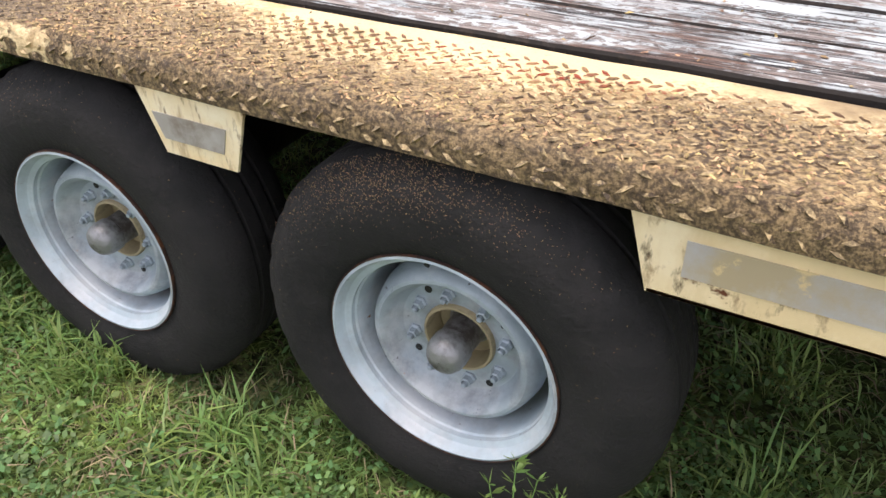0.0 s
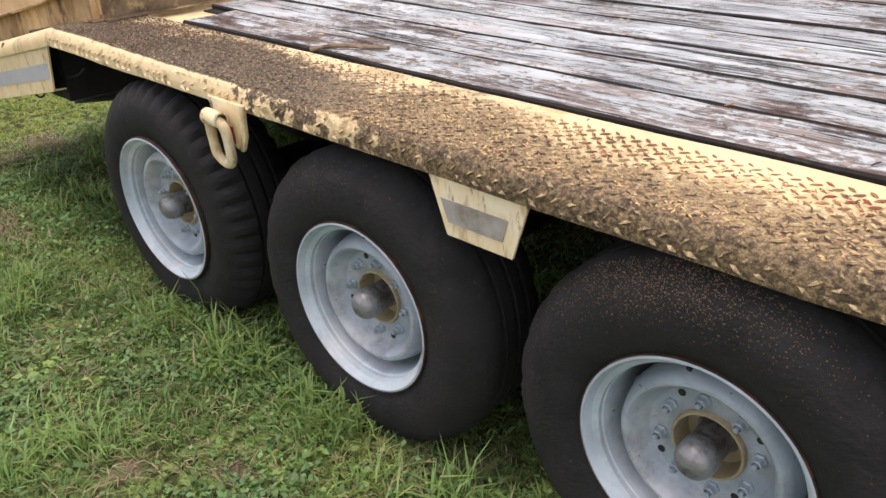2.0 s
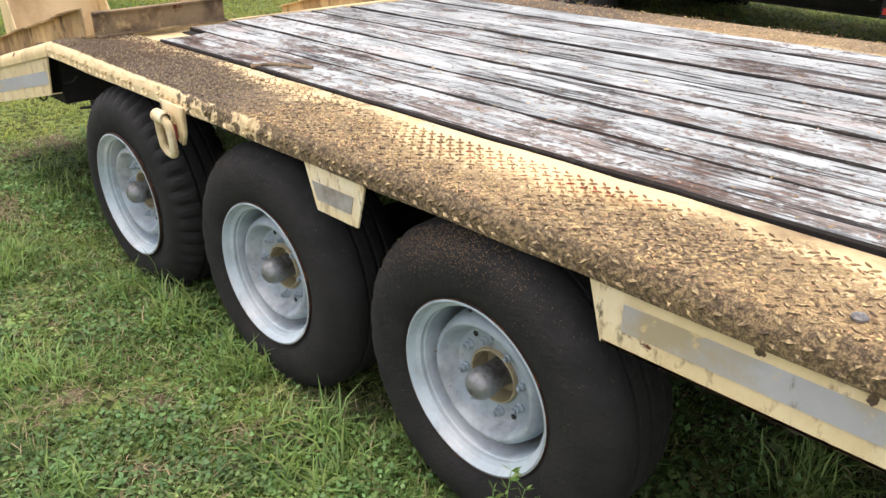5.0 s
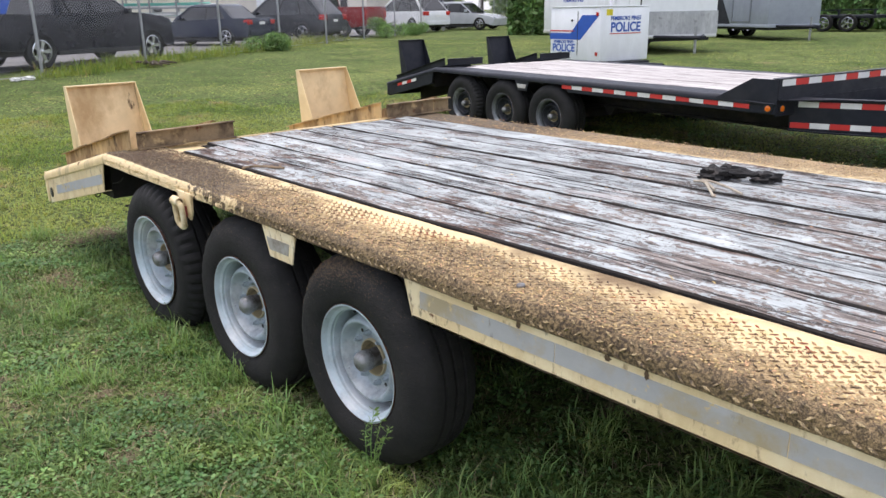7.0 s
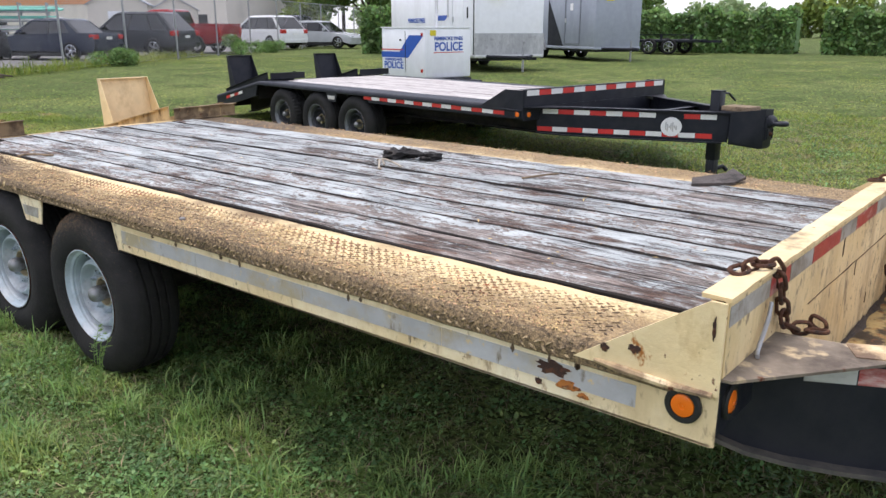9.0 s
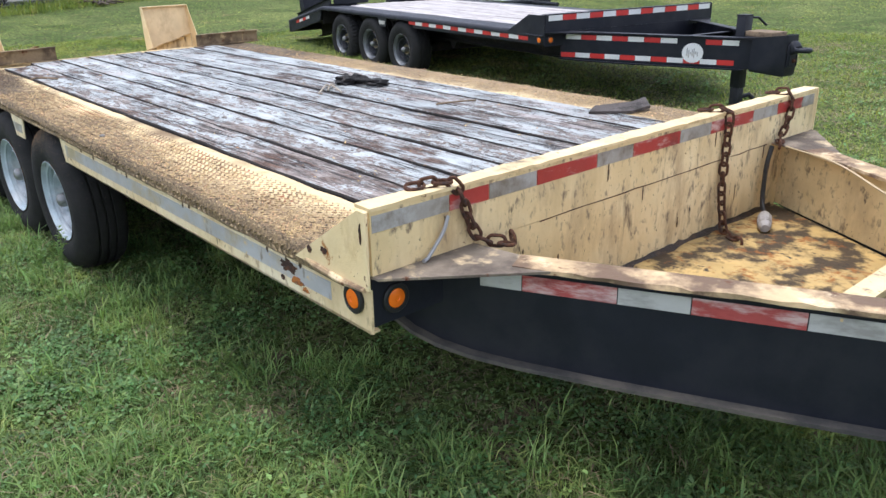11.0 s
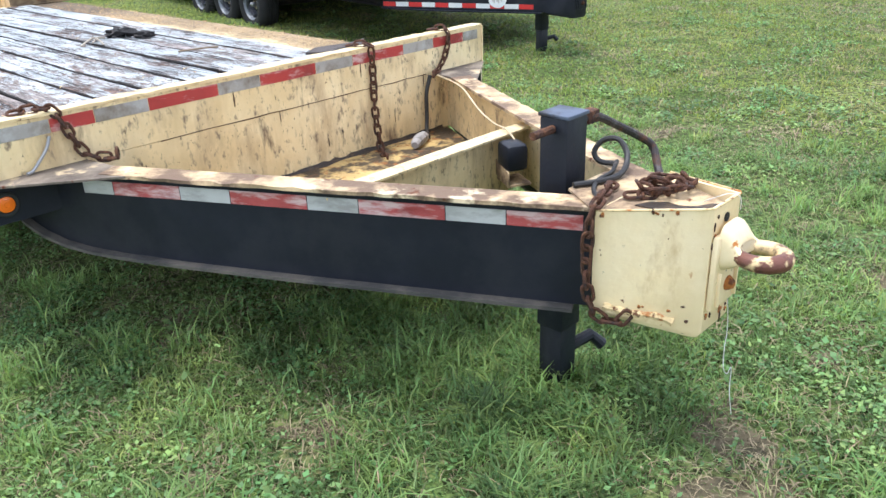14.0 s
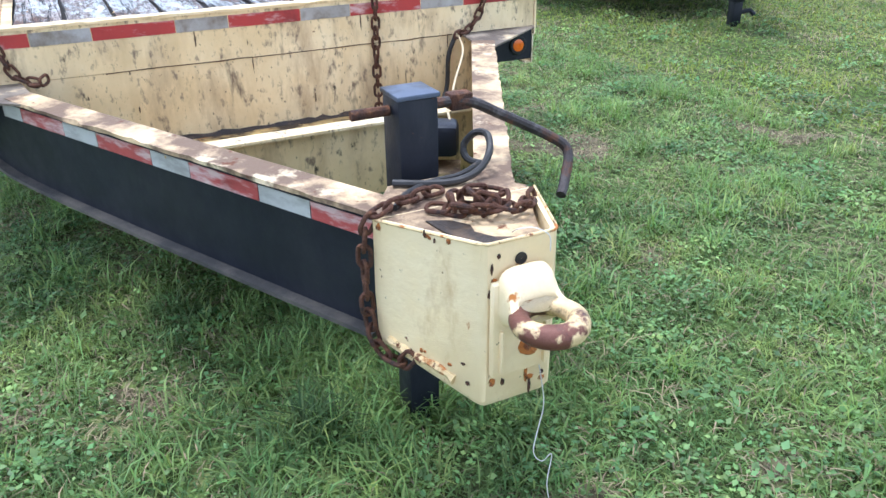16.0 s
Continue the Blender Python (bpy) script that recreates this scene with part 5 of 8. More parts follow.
        sweep(bm, [[(xb, y0, zr + 0.05), (xb, y1, zr + 0.05), (xt, y1 - 0.015, zt), (xt, y0 + 0.015, zt)], [(xb - 0.008, y0, zr + 0.05), (xb - 0.008, y1, zr + 0.05), (xt - 0.008, y1 - 0.015, zt), (xt - 0.008, y0 + 0.015, zt)]])
        fl = part("toe_flap", bm, flap_mat if yellow else black, rp, "standing cream toe flap" if yellow else "standing black toe flap")
        for yy in (y0, y1 - 0.006):
            bm = B()
            sh = 0.015 if yy == y0 else -0.015
            sweep(bm, [[(xb + 0.001, yy, zr + 0.05), (xb + 0.19, yy, zr + 0.10), (xt + 0.035, yy + sh, zt), (xt + 0.001, yy + sh, zt)], [(xb + 0.001, yy + 0.006, zr + 0.05), (xb + 0.19, yy + 0.006, zr + 0.10), (xt + 0.035, yy + 0.006 + sh, zt), (xt + 0.001, yy + 0.006 + sh, zt)]])
            part("flap_flange", bm, body, fl, "")
        bm = B()
        box(bm, xt - 0.01, xt + 0.036, y0 + 0.014, y1 - 0.014, zt, zt + 0.007)
        part("flap_lip", bm, body, fl, "rust-edged lip" if yellow else "")

    # wheels
    d = wheel_meshes("yellow" if yellow else "dark", rim_mat if yellow else surf("dark_wheel_paint", (0.13, 0.14, 0.15), [((0.3, 0.31, 0.32), 8, 0.5, 0.7)], 0.45, 0.3, bump=None), rubber, rubber_dusty if yellow else rubber, disc_mat if yellow else black_worn)
    for i, x in enumerate(HUBS):
        kind = "lugged" if i == 2 else "smooth"
        turn = (0, 14, 110)[i]
        yn, zn, size, toe, camber = NEAR[i] if yellow else (Y0 + 0.022, HUB_Z, 1.0, 0.0, 0.0)
        wheel(T, x, yn, zn, 1, d, kind, turn, "dished silver-painted steel wheel" if yellow else "dark steel wheel", size, toe, camber)
        wheel(T, x, mirror(yn), zn, -1, d, kind, turn, "dished silver-painted steel wheel" if yellow else "dark steel wheel")
    return T


TRAILER = trailer("yellow", pose(0, 0, 0), "cream-painted three-axle flatbed trailer with a weathered plank deck")
trailer("black", pose(-4.08, 5.417, 0.021, 0, 0, -8.6) @ Matrix.Diagonal((1.016, 1.016, 0.944, 1)), "black three-axle flatbed trailer with striped reflective tape")

# lashing ring under the deck edge
def lashing_ring():
    bm = B()
    prism_y(bm, [(-1.955, 0.905), (-1.795, 0.905), (-1.800, 0.822), (-1.822, 0.778), (-1.850, 0.785), (-1.915, 0.850), (-1.945, 0.875)], Y0 - 0.012, Y0 + 0.0, 0.003)
    lug = part("lashing_lug", bm, cream_plate, TRAILER, "cream lashing lug")
    bm = B()
    pts = []
    for k in range(40):
        q = 2 * math.pi * k / 40
        up = 0.027 * max(-1.0, min(1.0, math.sin(q) * 3))
        pts.append((-1.872 + 0.037 * math.cos(q), Y0 - 0.040 - 0.010 * math.sin(q), 0.806 + 0.036 * math.sin(q) + up))
    tube(bm, pts, 0.0135, 10, True)
    part("lashing_ring", bm, cream_plate, lug, "chunky cream oval ring")
    bm = B()
    lathe(bm, [(0.016, -0.040), (0.021, -0.038), (0.021, 0.026), (0.018, 0.028), (0.010, 0.028)], 18)
    part("ring_sleeve", bm, cream_plate, lug, "cream sleeve that holds the ring", pose(-1.885, Y0 - 0.045, 0.868, 0, 0, 90))
    bm = B()
    prism_y(bm, [(-1.885, 0.838), (-1.850, 0.842), (-1.846, 0.800), (-1.862, 0.784), (-1.880, 0.800)], Y0 - 0.016, Y0 - 0.0125)
    part("primer_patch", bm, surf("dark_red_primer", (0.24, 0.035, 0.03), [((0.10, 0.02, 0.015), 30, 0.5, 0.65)], 0.7, bump=(60, 0.3)), lug, "dark red primer showing through")


lashing_ring()


def stain(name, x, y, z, rx, rz, mat, label, seed, normal="y", n=26, turn=0):
    """A flaking rust scab: a thin ragged disc on the paint."""
    R = random.Random(seed)
    bm = B()
    ring = []
    for k in range(n):
        q = 2 * math.pi * k / n
        f = R.uniform(0.65, 1.15)
        ring.append((rx * f * math.cos(q), rz * f * math.sin(q)))
    if normal == "y":
        sweep(bm, [[(a, 0.0, c) for a, c in ring], [(a * 0.92, -0.0022, c * 0.92) for a, c in ring]])
    else:
        sweep(bm, [[(0.0, a, c) for a, c in ring], [(0.0022, a * 0.92, c * 0.92) for a, c in ring]])
    part(name, bm, mat, TRAILER, label, pose(x, y, z, 0, 0, turn))


ys = Y0 + 0.0095
stain("rust_scab", 1.94, ys, 0.850, 0.055, 0.022, dark_rust, "dark rust scab", 1)
stain("rust_scab", 1.985, ys, 0.815, 0.035, 0.016, orange_rust, "orange rust scab", 2)
stain("rust_scab", 1.90, ys, 0.803, 0.012, 0.010, dark_rust, "dark rust scab", 3)
stain("rust_scab", 2.03, ys, 0.800, 0.020, 0.008, orange_rust, "orange rust scab", 4)
stain("rust_scab", 2.16, Y0 + 0.0005, 0.965, 0.018, 0.011, dark_rust, "rusted-through hole", 5)
stain("rust_scab", 2.085, Y0 + 0.0005, 0.950, 0.012, 0.012, dark_rust, "rusted-through hole", 6)
DR = random.Random(17)
for k in range(9):
    low = k % 3 != 0
    stain("grime_drip", FRONT + 0.0008, 1.20 + 0.21 * k + DR.uniform(-0.03, 0.03), DR.uniform(0.72, 0.92) if low else 1.045 - 0.035 * DR.random(), DR.uniform(0.0015, 0.0038), DR.uniform(0.006, 0.035), drip_mat if k % 4 else dark_rust, "dark grime drip", 140 + k, "x")
for k in range(10):
    dz = DR.uniform(0.006, 0.014)
    stain("grime_drip", DR.uniform(-0.05, 2.1), ys, 0.884 - dz, DR.uniform(0.004, 0.012), dz, drip_mat, "dark grime drip", 180 + k)
stain("rust_scab", 2.340, Y0 + 0.0005, 1.06, 0.004, 0.030, dark_rust, "rusty corner edge", 10)

# rust on the nose box: along its rim, its lower edge and beside the eye plate
NR = random.Random(23)
for k in range(16):
    s_, hi = NR.uniform(0.03, 0.97), k % 2
    zz = NR.uniform(0.935, 0.949) if hi else NR.uniform(0.625, 0.70)
    zz += 0.030 * s_ * hi
    stain("rust_scab", 4.010 + 0.252 * s_ + 0.0004, 1.891 + 0.109 * s_ - 0.0008, zz, NR.uniform(0.002, 0.007), NR.uniform(0.003, 0.010), orange_rust if k % 3 else dark_rust, "rust spot", 200 + k, turn=23.4)
for k, (yy, zz, ry_, rz_) in enumerate(((2.030, 0.665, 0.008, 0.010), (2.025, 0.93, 0.003, 0.012), (2.15, 0.64, 0.010, 0.006), (2.04, 0.955, 0.004, 0.006), (2.11, 0.665, 0.004, 0.030))):
    stain("rust_scab", 4.2834, yy, zz, ry_, rz_, dark_rust if k % 2 else orange_rust, "rust spot", 230 + k, "x")


# ---- loose things on the trailer ----
def link_mesh(l, w, r):
    bm = B()
    pts = []
    for k in range(20):
        q = 2 * math.pi * k / 20
        pts.append(((l / 2 - w / 2) * (1 if math.cos(q) > 0 else -1) * min(1, abs(math.cos(q)) * 4) + w / 2 * math.cos(q), w / 2 * math.sin(q), 0))
    tube(bm, pts, r, 7, True)
    return to_mesh("chain_link", bm, rust_mat)


LINK = link_mesh(0.052, 0.030, 0.0055)


def chain(label, pts, pitch=0.039, me=LINK, jitter=0.15, seed=1):
    rnd = random.Random(seed)
    root = thing("safety_chain", label, "chain", "safety chains on the drawbar")
    path = smooth_path(pts, 12)
    acc, nxt, k = 0.0, 0.0, 0
    for a, b in zip(path, path[1:]):
        seg = (b - a).length
        while nxt <= acc + seg and seg > 0:
            p = a + (b - a) * ((nxt - acc) / seg)
            d = (b - a).normalized()
            q = d.to_track_quat("X", "Z").to_matrix().to_4x4()
            m = Matrix.Translation(p) @ q @ Matrix.Rotation(math.pi / 2 * (k % 2) + rnd.gauss(0, jitter), 4, "X")
            part("chain_link", me, None, root, "", m)
            nxt += pitch
            k += 1
        acc += seg
    return root


chain("rusty chain draped over the headboard corner", [(2.312, 1.05, 1.138), (2.335, 1.11, 1.142), (2.365, 1.145, 1.134), (2.376, 1.17, 1.08), (2.380, 1.20, 1.00), (2.390, 1.23, 0.962), (2.415, 1.27, 0.952), (2.45, 1.27, 0.953), (2.44, 1.30, 0.962), (2.41, 1.30, 0.960)], seed=2)
chain("rusty chain hanging down the front of the headboard", [(2.30, 2.50, 1.138), (2.35, 2.535, 1.142), (2.376, 2.545, 1.12), (2.379, 2.545, 1.0), (2.381, 2.54, 0.85), (2.40, 2.535, 0.72), (2.43, 2.52, 0.664), (2.52, 2.47, 0.662)], jitter=0.05, seed=3)
chain("rusty chain draped over the far end of the headboard", [(2.30, 3.02, 1.138), (2.355, 3.045, 1.142), (2.376, 3.05, 1.10), (2.380, 3.02, 1.02), (2.385, 2.97, 0.965), (2.42, 2.90, 0.954)], seed=4)
chain("rusty safety chain hung round the end of the drawbar", [(3.95, 2.06, 0.962), (3.98, 1.97, 0.966), (4.002, 1.905, 0.962), (4.002, 1.876, 0.92), (4.000, 1.870, 0.82), (4.004, 1.870, 0.74), (4.018, 1.876, 0.670), (4.045, 1.890, 0.635), (4.085, 1.912, 0.628), (4.105, 1.925, 0.650)], seed=5)
chain("heap of rusty chain on the nose box", [(4.04, 2.03, 0.962), (4.10, 2.10, 0.964), (4.06, 2.14, 0.966), (4.03, 2.08, 0.975), (4.09, 2.05, 0.982), (4.13, 2.12, 0.978), (4.08, 2.16, 0.985), (4.05, 2.11, 0.992), (4.11, 2.10, 0.995), (4.14, 2.17, 0.975), (4.10, 2.22, 0.968), (4.06, 2.26, 0.962)], jitter=0.5, seed=6)

bm = B()
tube(bm, smooth_path([(3.86, 2.00, 0.960), (3.90, 2.07, 0.960), (3.92, 2.14, 0.962), (3.91, 2.20, 0.976), (3.885, 2.24, 1.005), (3.845, 2.255, 1.033), (3.80, 2.245, 1.025), (3.78, 2.225, 0.99), (3.80, 2.225, 0.962), (3.84, 2.25, 0.955)], 8), 0.009, 8)
whole("trailer_cable", bm, cable_mat, "looped black wiring cable on the drawbar", "cable")
CP = thing("conduit_plug", "dark conduit with a grey plug lying on the pan floor", "plug")
bm = B()
tube(bm, smooth_path([(2.385, 2.905, 0.94), (2.39, 2.87, 0.86), (2.395, 2.86, 0.74), (2.42, 2.83, 0.69), (2.47, 2.79, 0.672)], 6), 0.010, 8)
part("conduit", bm, cable_mat, CP, "dirty black conduit")
bm = B()
tube(bm, smooth_path([(2.44, 2.80, 0.672), (2.47, 2.75, 0.680), (2.50, 2.69, 0.682), (2.53, 2.64, 0.678)], 5), [0.014, 0.018, 0.023, 0.027, 0.028, 0.029, 0.029, 0.029, 0.029, 0.029, 0.029, 0.028, 0.027, 0.025, 0.022, 0.016], 10)
part("plug", bm, hose_mat, CP, "grey plug")
bm = B()
tube(bm, smooth_path([(2.45, 2.89, 0.952), (2.7, 2.78, 0.950), (2.95, 2.62, 0.915), (3.12, 2.52, 0.905), (3.25, 2.44, 0.92), (3.32, 2.42, 0.87), (3.36, 2.40, 0.80)], 6), 0.004, 6)
whole("brake_wire", bm, surf("tan_wire", (0.5, 0.4, 0.24), (), 0.6, bump=None), "tan wire strung along the drawbar", "wire")


def battery_box():
    T = thing("breakaway_box", "black breakaway battery box in a cream bracket", "battery box")
    m = pose(3.31, 2.40, 0.0, 0, 0, -27.6)
    bm = B()
    box(bm, -0.055, 0.055, -0.045, 0.045, 0.79, 0.895, 0.022)
    part("battery_case", bm, black_worn, T, "black plastic case", m)
    bm = B()
    prism_y(bm, [(-0.06, 0.755), (0.06, 0.735), (0.062, 0.795), (-0.062, 0.815)], -0.044, -0.037, 0.002)
    box(bm, -0.06, 0.06, -0.04, 0.05, 0.738, 0.746)
    part("bracket", bm, flange_top, T, "bent cream bracket", m)


battery_box()


def crumple(bm, cx, cy, cz, rx, ry, rz, turn, rnd):
    """A lump of cloth or webbing pressed into folds."""
    n, m = 22, 12
    ph = [rnd.uniform(0, 6.28) for _ in range(4)]
    rings = []
    for i in range(1, m):
        a = math.pi * i / m
        row = []
        for k in range(n):
            q = 2 * math.pi * k / n
            f = 1 + 0.20 * math.sin(5 * q + 3 * a + ph[0]) + 0.16 * math.sin(8 * q - 4 * a + ph[1]) + 0.10 * math.sin(3 * q + 7 * a + ph[2]) + rnd.gauss(0, 0.05)
            x, y, z = rx * f * math.cos(a), ry * f * math.sin(a) * math.cos(q), rz * f * math.sin(a) * math.sin(q)
            c, t = math.cos(turn), math.sin(turn)
            row.append((cx + x * c - y * t, cy + x * t + y * c, max(0.001, cz + z)))
        rings.append(row)
    sweep(bm, rings)


def rag():
    rnd = random.Random(5)
    T = thing("black_strap", "crumpled bundle of frayed black strap on the deck boards", "strap", m=pose(-0.10, 2.58, DECK + 0.004))
    for cx, cy, cz, rx, ry, rz, turn in ((-0.085, -0.045, 0.022, 0.060, 0.048, 0.034, 0.9), (-0.045, 0.02, 0.026, 0.065, 0.030, 0.030, 0.5), (0.095, 0.06, 0.016, 0.060, 0.040, 0.026, 0.8)):
        bm = B()
        crumple(bm, cx, cy, cz, rx, ry, rz, turn, rnd)
        part("strap_fold", bm, strap_mat, T, "bunched black webbing")
    for k in range(3):
        bm = B()
        tube(bm, smooth_path([(-0.07 + 0.02 * k, 0.0 - 0.015 * k, 0.035), (0.0, 0.03 - 0.012 * k, 0.046 - 0.008 * k), (0.05, 0.045 - 0.01 * k, 0.030), (0.10, 0.055, 0.016)], 5), [0.007 + 0.004 * rnd.random() for _ in range(16)], 6)
        part("strap_fold", bm, strap_mat, T)
    R = thing("frayed_rope", "frayed pale rope ends beside the black strap", "rope", m=pose(0, 0, DECK + 0.004))
    for pts in (((-0.215, 2.425, 0.006), (-0.12, 2.345, 0.026), (-0.06, 2.28, 0.018), (0.0, 2.215, 0.006)), ((-0.19, 2.44, 0.012), (-0.09, 2.36, 0.030), (0.0, 2.345, 0.018), (0.055, 2.335, 0.006)), ((-0.20, 2.46, 0.006), (-0.13, 2.38, 0.020), (-0.055, 2.315, 0.008))):
        bm = B()
        tube(bm, smooth_path(pts, 5), 0.0055, 6)
        part("strand", bm, rope_mat, R)


rag()
bm = B()
sweep(bm, [[(-0.16, -0.06, 0.003), (0.05, -0.09, 0.003), (0.17, -0.02, 0.012), (0.19, 0.12, 0.030), (0.10, 0.05, 0.022), (-0.10, 0.03, 0.012)], [(-0.16, -0.06, 0.015), (0.05, -0.09, 0.016), (0.17, -0.02, 0.026), (0.19, 0.12, 0.044), (0.10, 0.05, 0.036), (-0.10, 0.03, 0.026)]])
whole("rubber_flap", bm, surf("dusty_rubber", (0.085, 0.072, 0.065), [((0.035, 0.03, 0.027), 14, 0.48, 0.62)], 0.9, bump=(60, 0.6)), "torn grey-brown rubber flap lying on the deck edge", "flap", m=pose(1.50, 3.02, DECK, 0, 0, 55))
bm = B()
tube(bm, smooth_path([(-1.97, 1.19, 0.954), (-1.90, 1.235, 0.966), (-1.82, 1.29, 0.962), (-1.76, 1.30, 0.966)], 5), 0.007, 6)
tube(bm, [(-1.85, 1.265, 0.964), (-1.80, 1.245, 0.970)], 0.004, 5)
whole("twig", bm, stick_mat, "dry brown twig on the deck edge", "twig")
bm = B()
tube(bm, smooth_path([(0.745, 2.47, 0.962), (0.785, 2.58, 0.965), (0.820, 2.69, 0.963)], 5), 0.005, 6)
whole("twig", bm, stick_mat, "thin dry twig on the deck boards", "twig")
bm = B()
lathe(bm, [(0.013, 0.0), (0.013, -0.005), (0.010, -0.008), (0.004, -0.0085), (0.001, -0.006)], 14)
part("plate_bolt", bm, hub_mat, TRAILER, "bare steel bolt head", pose(0.165, 0.930, 0.947, -90, 0, 0))
bm = B()
tube(bm, smooth_path([(4.205, 2.115, 0.956), (4.245, 2.105, 0.982), (4.272, 2.125, 0.992), (4.290, 2.148, 0.978), (4.293, 2.150, 0.945)], 5), 0.0013, 5)
whole("loose_wire", bm, wire_mat, "short white wire end draped over the nose box rim", "wire")
bm = B()
tube(bm, smooth_path([(4.292, 2.130, 0.72), (4.296, 2.140, 0.66), (4.300, 2.150, 0.58), (4.305, 2.135, 0.52), (4.315, 2.120, 0.47), (4.32, 2.14, 0.44), (4.32, 2.165, 0.45), (4.33, 2.15, 0.38), (4.34, 2.16, 0.30)], 5), 0.0013, 5)
whole("loose_wire", bm, wire_mat, "thin white wire trailing from the towing eye", "wire")
bm = B()
tube(bm, smooth_path([(3.99, 1.95, 0.958), (3.93, 2.00, 0.957), (3.89, 2.08, 0.958), (3.885, 2.16, 0.96), (3.86, 2.23, 0.972)], 8), 0.007, 8)
whole("trailer_cable", bm, cable_mat, "second black cable lying across the drawbar", "cable")
bm = B()
prism_z(bm, [(4.07, 1.985), (4.13, 1.995), (4.20, 2.015), (4.255, 2.045), (4.258, 2.10), (4.25, 2.135), (4.225, 2.12), (4.205, 2.075), (4.165, 2.05), (4.13, 2.06), (4.09, 2.03)], 0.9502, 0.9545, 0.0015)
part("packed_dirt", bm, dark_brown, TRAILER, "dark dirt packed behind the rim")
for k_, (yy_, zz_, ry_, rz_) in enumerate(((2.118, 0.652, 0.011, 0.007), (2.120, 0.630, 0.004, 0.020), (2.055, 0.66, 0.005, 0.009), (2.030, 0.905, 0.007, 0.004), (2.022, 0.875, 0.005, 0.010), (2.150, 0.655, 0.005, 0.006))):
    stain("rust_scab", 4.2834, yy_, zz_, ry_, rz_, dark_rust if k_ % 3 else orange_rust, "rust spot", 260 + k_, "x")
# thin wires that sag below the tail skirt
for k_, (xa, xb, sag) in enumerate(((-3.62, -3.22, 0.055), (-3.50, -3.36, 0.075), (-3.16, -2.96, 0.02))):
    za = 0.600 + 0.222 * (xa + 3.85)
    zb = 0.600 + 0.222 * (xb + 3.85)
    bm = B()
    tube(bm, smooth_path([(xa, 0.93, za), (xa * 0.7 + xb * 0.3, 0.92, za * 0.7 + zb * 0.3 - sag), (xa * 0.3 + xb * 0.7, 0.93, za * 0.3 + zb * 0.7 - sag), (xb, 0.935, zb)], 6), 0.004, 5)
    part("hanging_wire", bm, cable_mat, TRAILER, "thin black wire sagging below the tail skirt")

CR = random.Random(21)


def tyre_dust(n, hub, out, rnd):
    """Flakes of mulch caught on the upper sidewall and shoulder of a tyre."""
    co, fa = [], []
    for _ in range(n):
        q = math.pi * 0.56 + rnd.gauss(0, 0.36) + 0.12 * math.sin(rnd.randrange(7) * 2.0)
        r = 0.389 - abs(rnd.gauss(0, 0.040))
        y = out + np.interp(r, (0.262, 0.295, 0.328, 0.350, 0.370, 0.384, 0.392), (-0.017, -0.021, -0.018, -0.009, 0.004, 0.018, 0.034))
        l, w, a = rnd.uniform(0.0007, 0.0026), rnd.uniform(0.0005, 0.0011), rnd.uniform(0, 3.2)
        t, o = Vector((-math.sin(q), 0, math.cos(q))), Vector((math.cos(q), 0, math.sin(q)))
        c = Vector((hub[0], y - 0.001 - 0.026 * math.sin(q) * r, hub[1])) + o * (r + 0.002)
        u, v = (t * math.cos(a) + o * math.sin(a)) * l, (t * math.sin(a) - o * math.cos(a)) * w
        k = len(co)
        co += [tuple(c - u), tuple(c + v), tuple(c + u), tuple(c - v), tuple(c + Vector((0, -0.0012, 0.0008)))]
        fa += [(k, k + 1, k + 4), (k + 1, k + 2, k + 4), (k + 2, k + 3, k + 4), (k + 3, k, k + 4)]
    ob = new("tyre_debris", tri_mesh("tyre_debris", np.array(co), np.array(fa), dust_mat))
    tagged(ob, "brown mulch flakes clinging to a tyre", "debris", kind="stuff")


tyre_dust(2160, (HUBS[0], NEAR[0][1]), NEAR[0][0], CR)
tyre_dust(156, (HUBS[1], NEAR[1][1]), NEAR[1][0], CR)
co, fa = chips(4000, -1.45, 1.98, 0.852, 1.10, CR, DECK, 0.0032)
ob = new("mulch_debris", tri_mesh("mulch_debris", co, fa, chip_mat))
tagged(ob, "dry yellow and brown flakes on the side plate", "debris", kind="stuff")
heaps = [chips(n_, -2.9, x_, 1.172, 0.87, CR, DECK, 0.0026) for n_, x_ in ((700, -2.35), (600, -2.2), (550, -2.05), (450, -1.9), (380, -1.75), (320, -1.55), (260, -1.3), (200, -0.9))]
co, fa, at_ = np.concatenate([h_[0] for h_ in heaps]), [], 0
for h_ in heaps:
    fa.append(h_[1] + at_)
    at_ += len(h_[0])
fa = np.concatenate(fa)
ob = new("mulch_debris", tri_mesh("mulch_debris", co, fa, mulch_dark))
tagged(ob, "dark rotted mulch on the rear of the side plate", "debris", kind="stuff")
co, fa = chips(2200, -2.6, 2.2, mirror(1.17), mirror(0.86), CR, DECK, 0.004)
ob = new("mulch_debris", tri_mesh("mulch_debris", co, fa, chip_mat))
tagged(ob, "dry flakes on the far side plate", "debris", kind="stuff")
co, fa = chips(260, -2.5, 2.2, 1.22, 2.95, CR, DECK + 0.006, 0.006)
ob = new("leaf_litter", tri_mesh("leaf_litter", co, fa, chip_mat))
tagged(ob, "scattered dry flakes on the deck boards", "debris", kind="stuff")


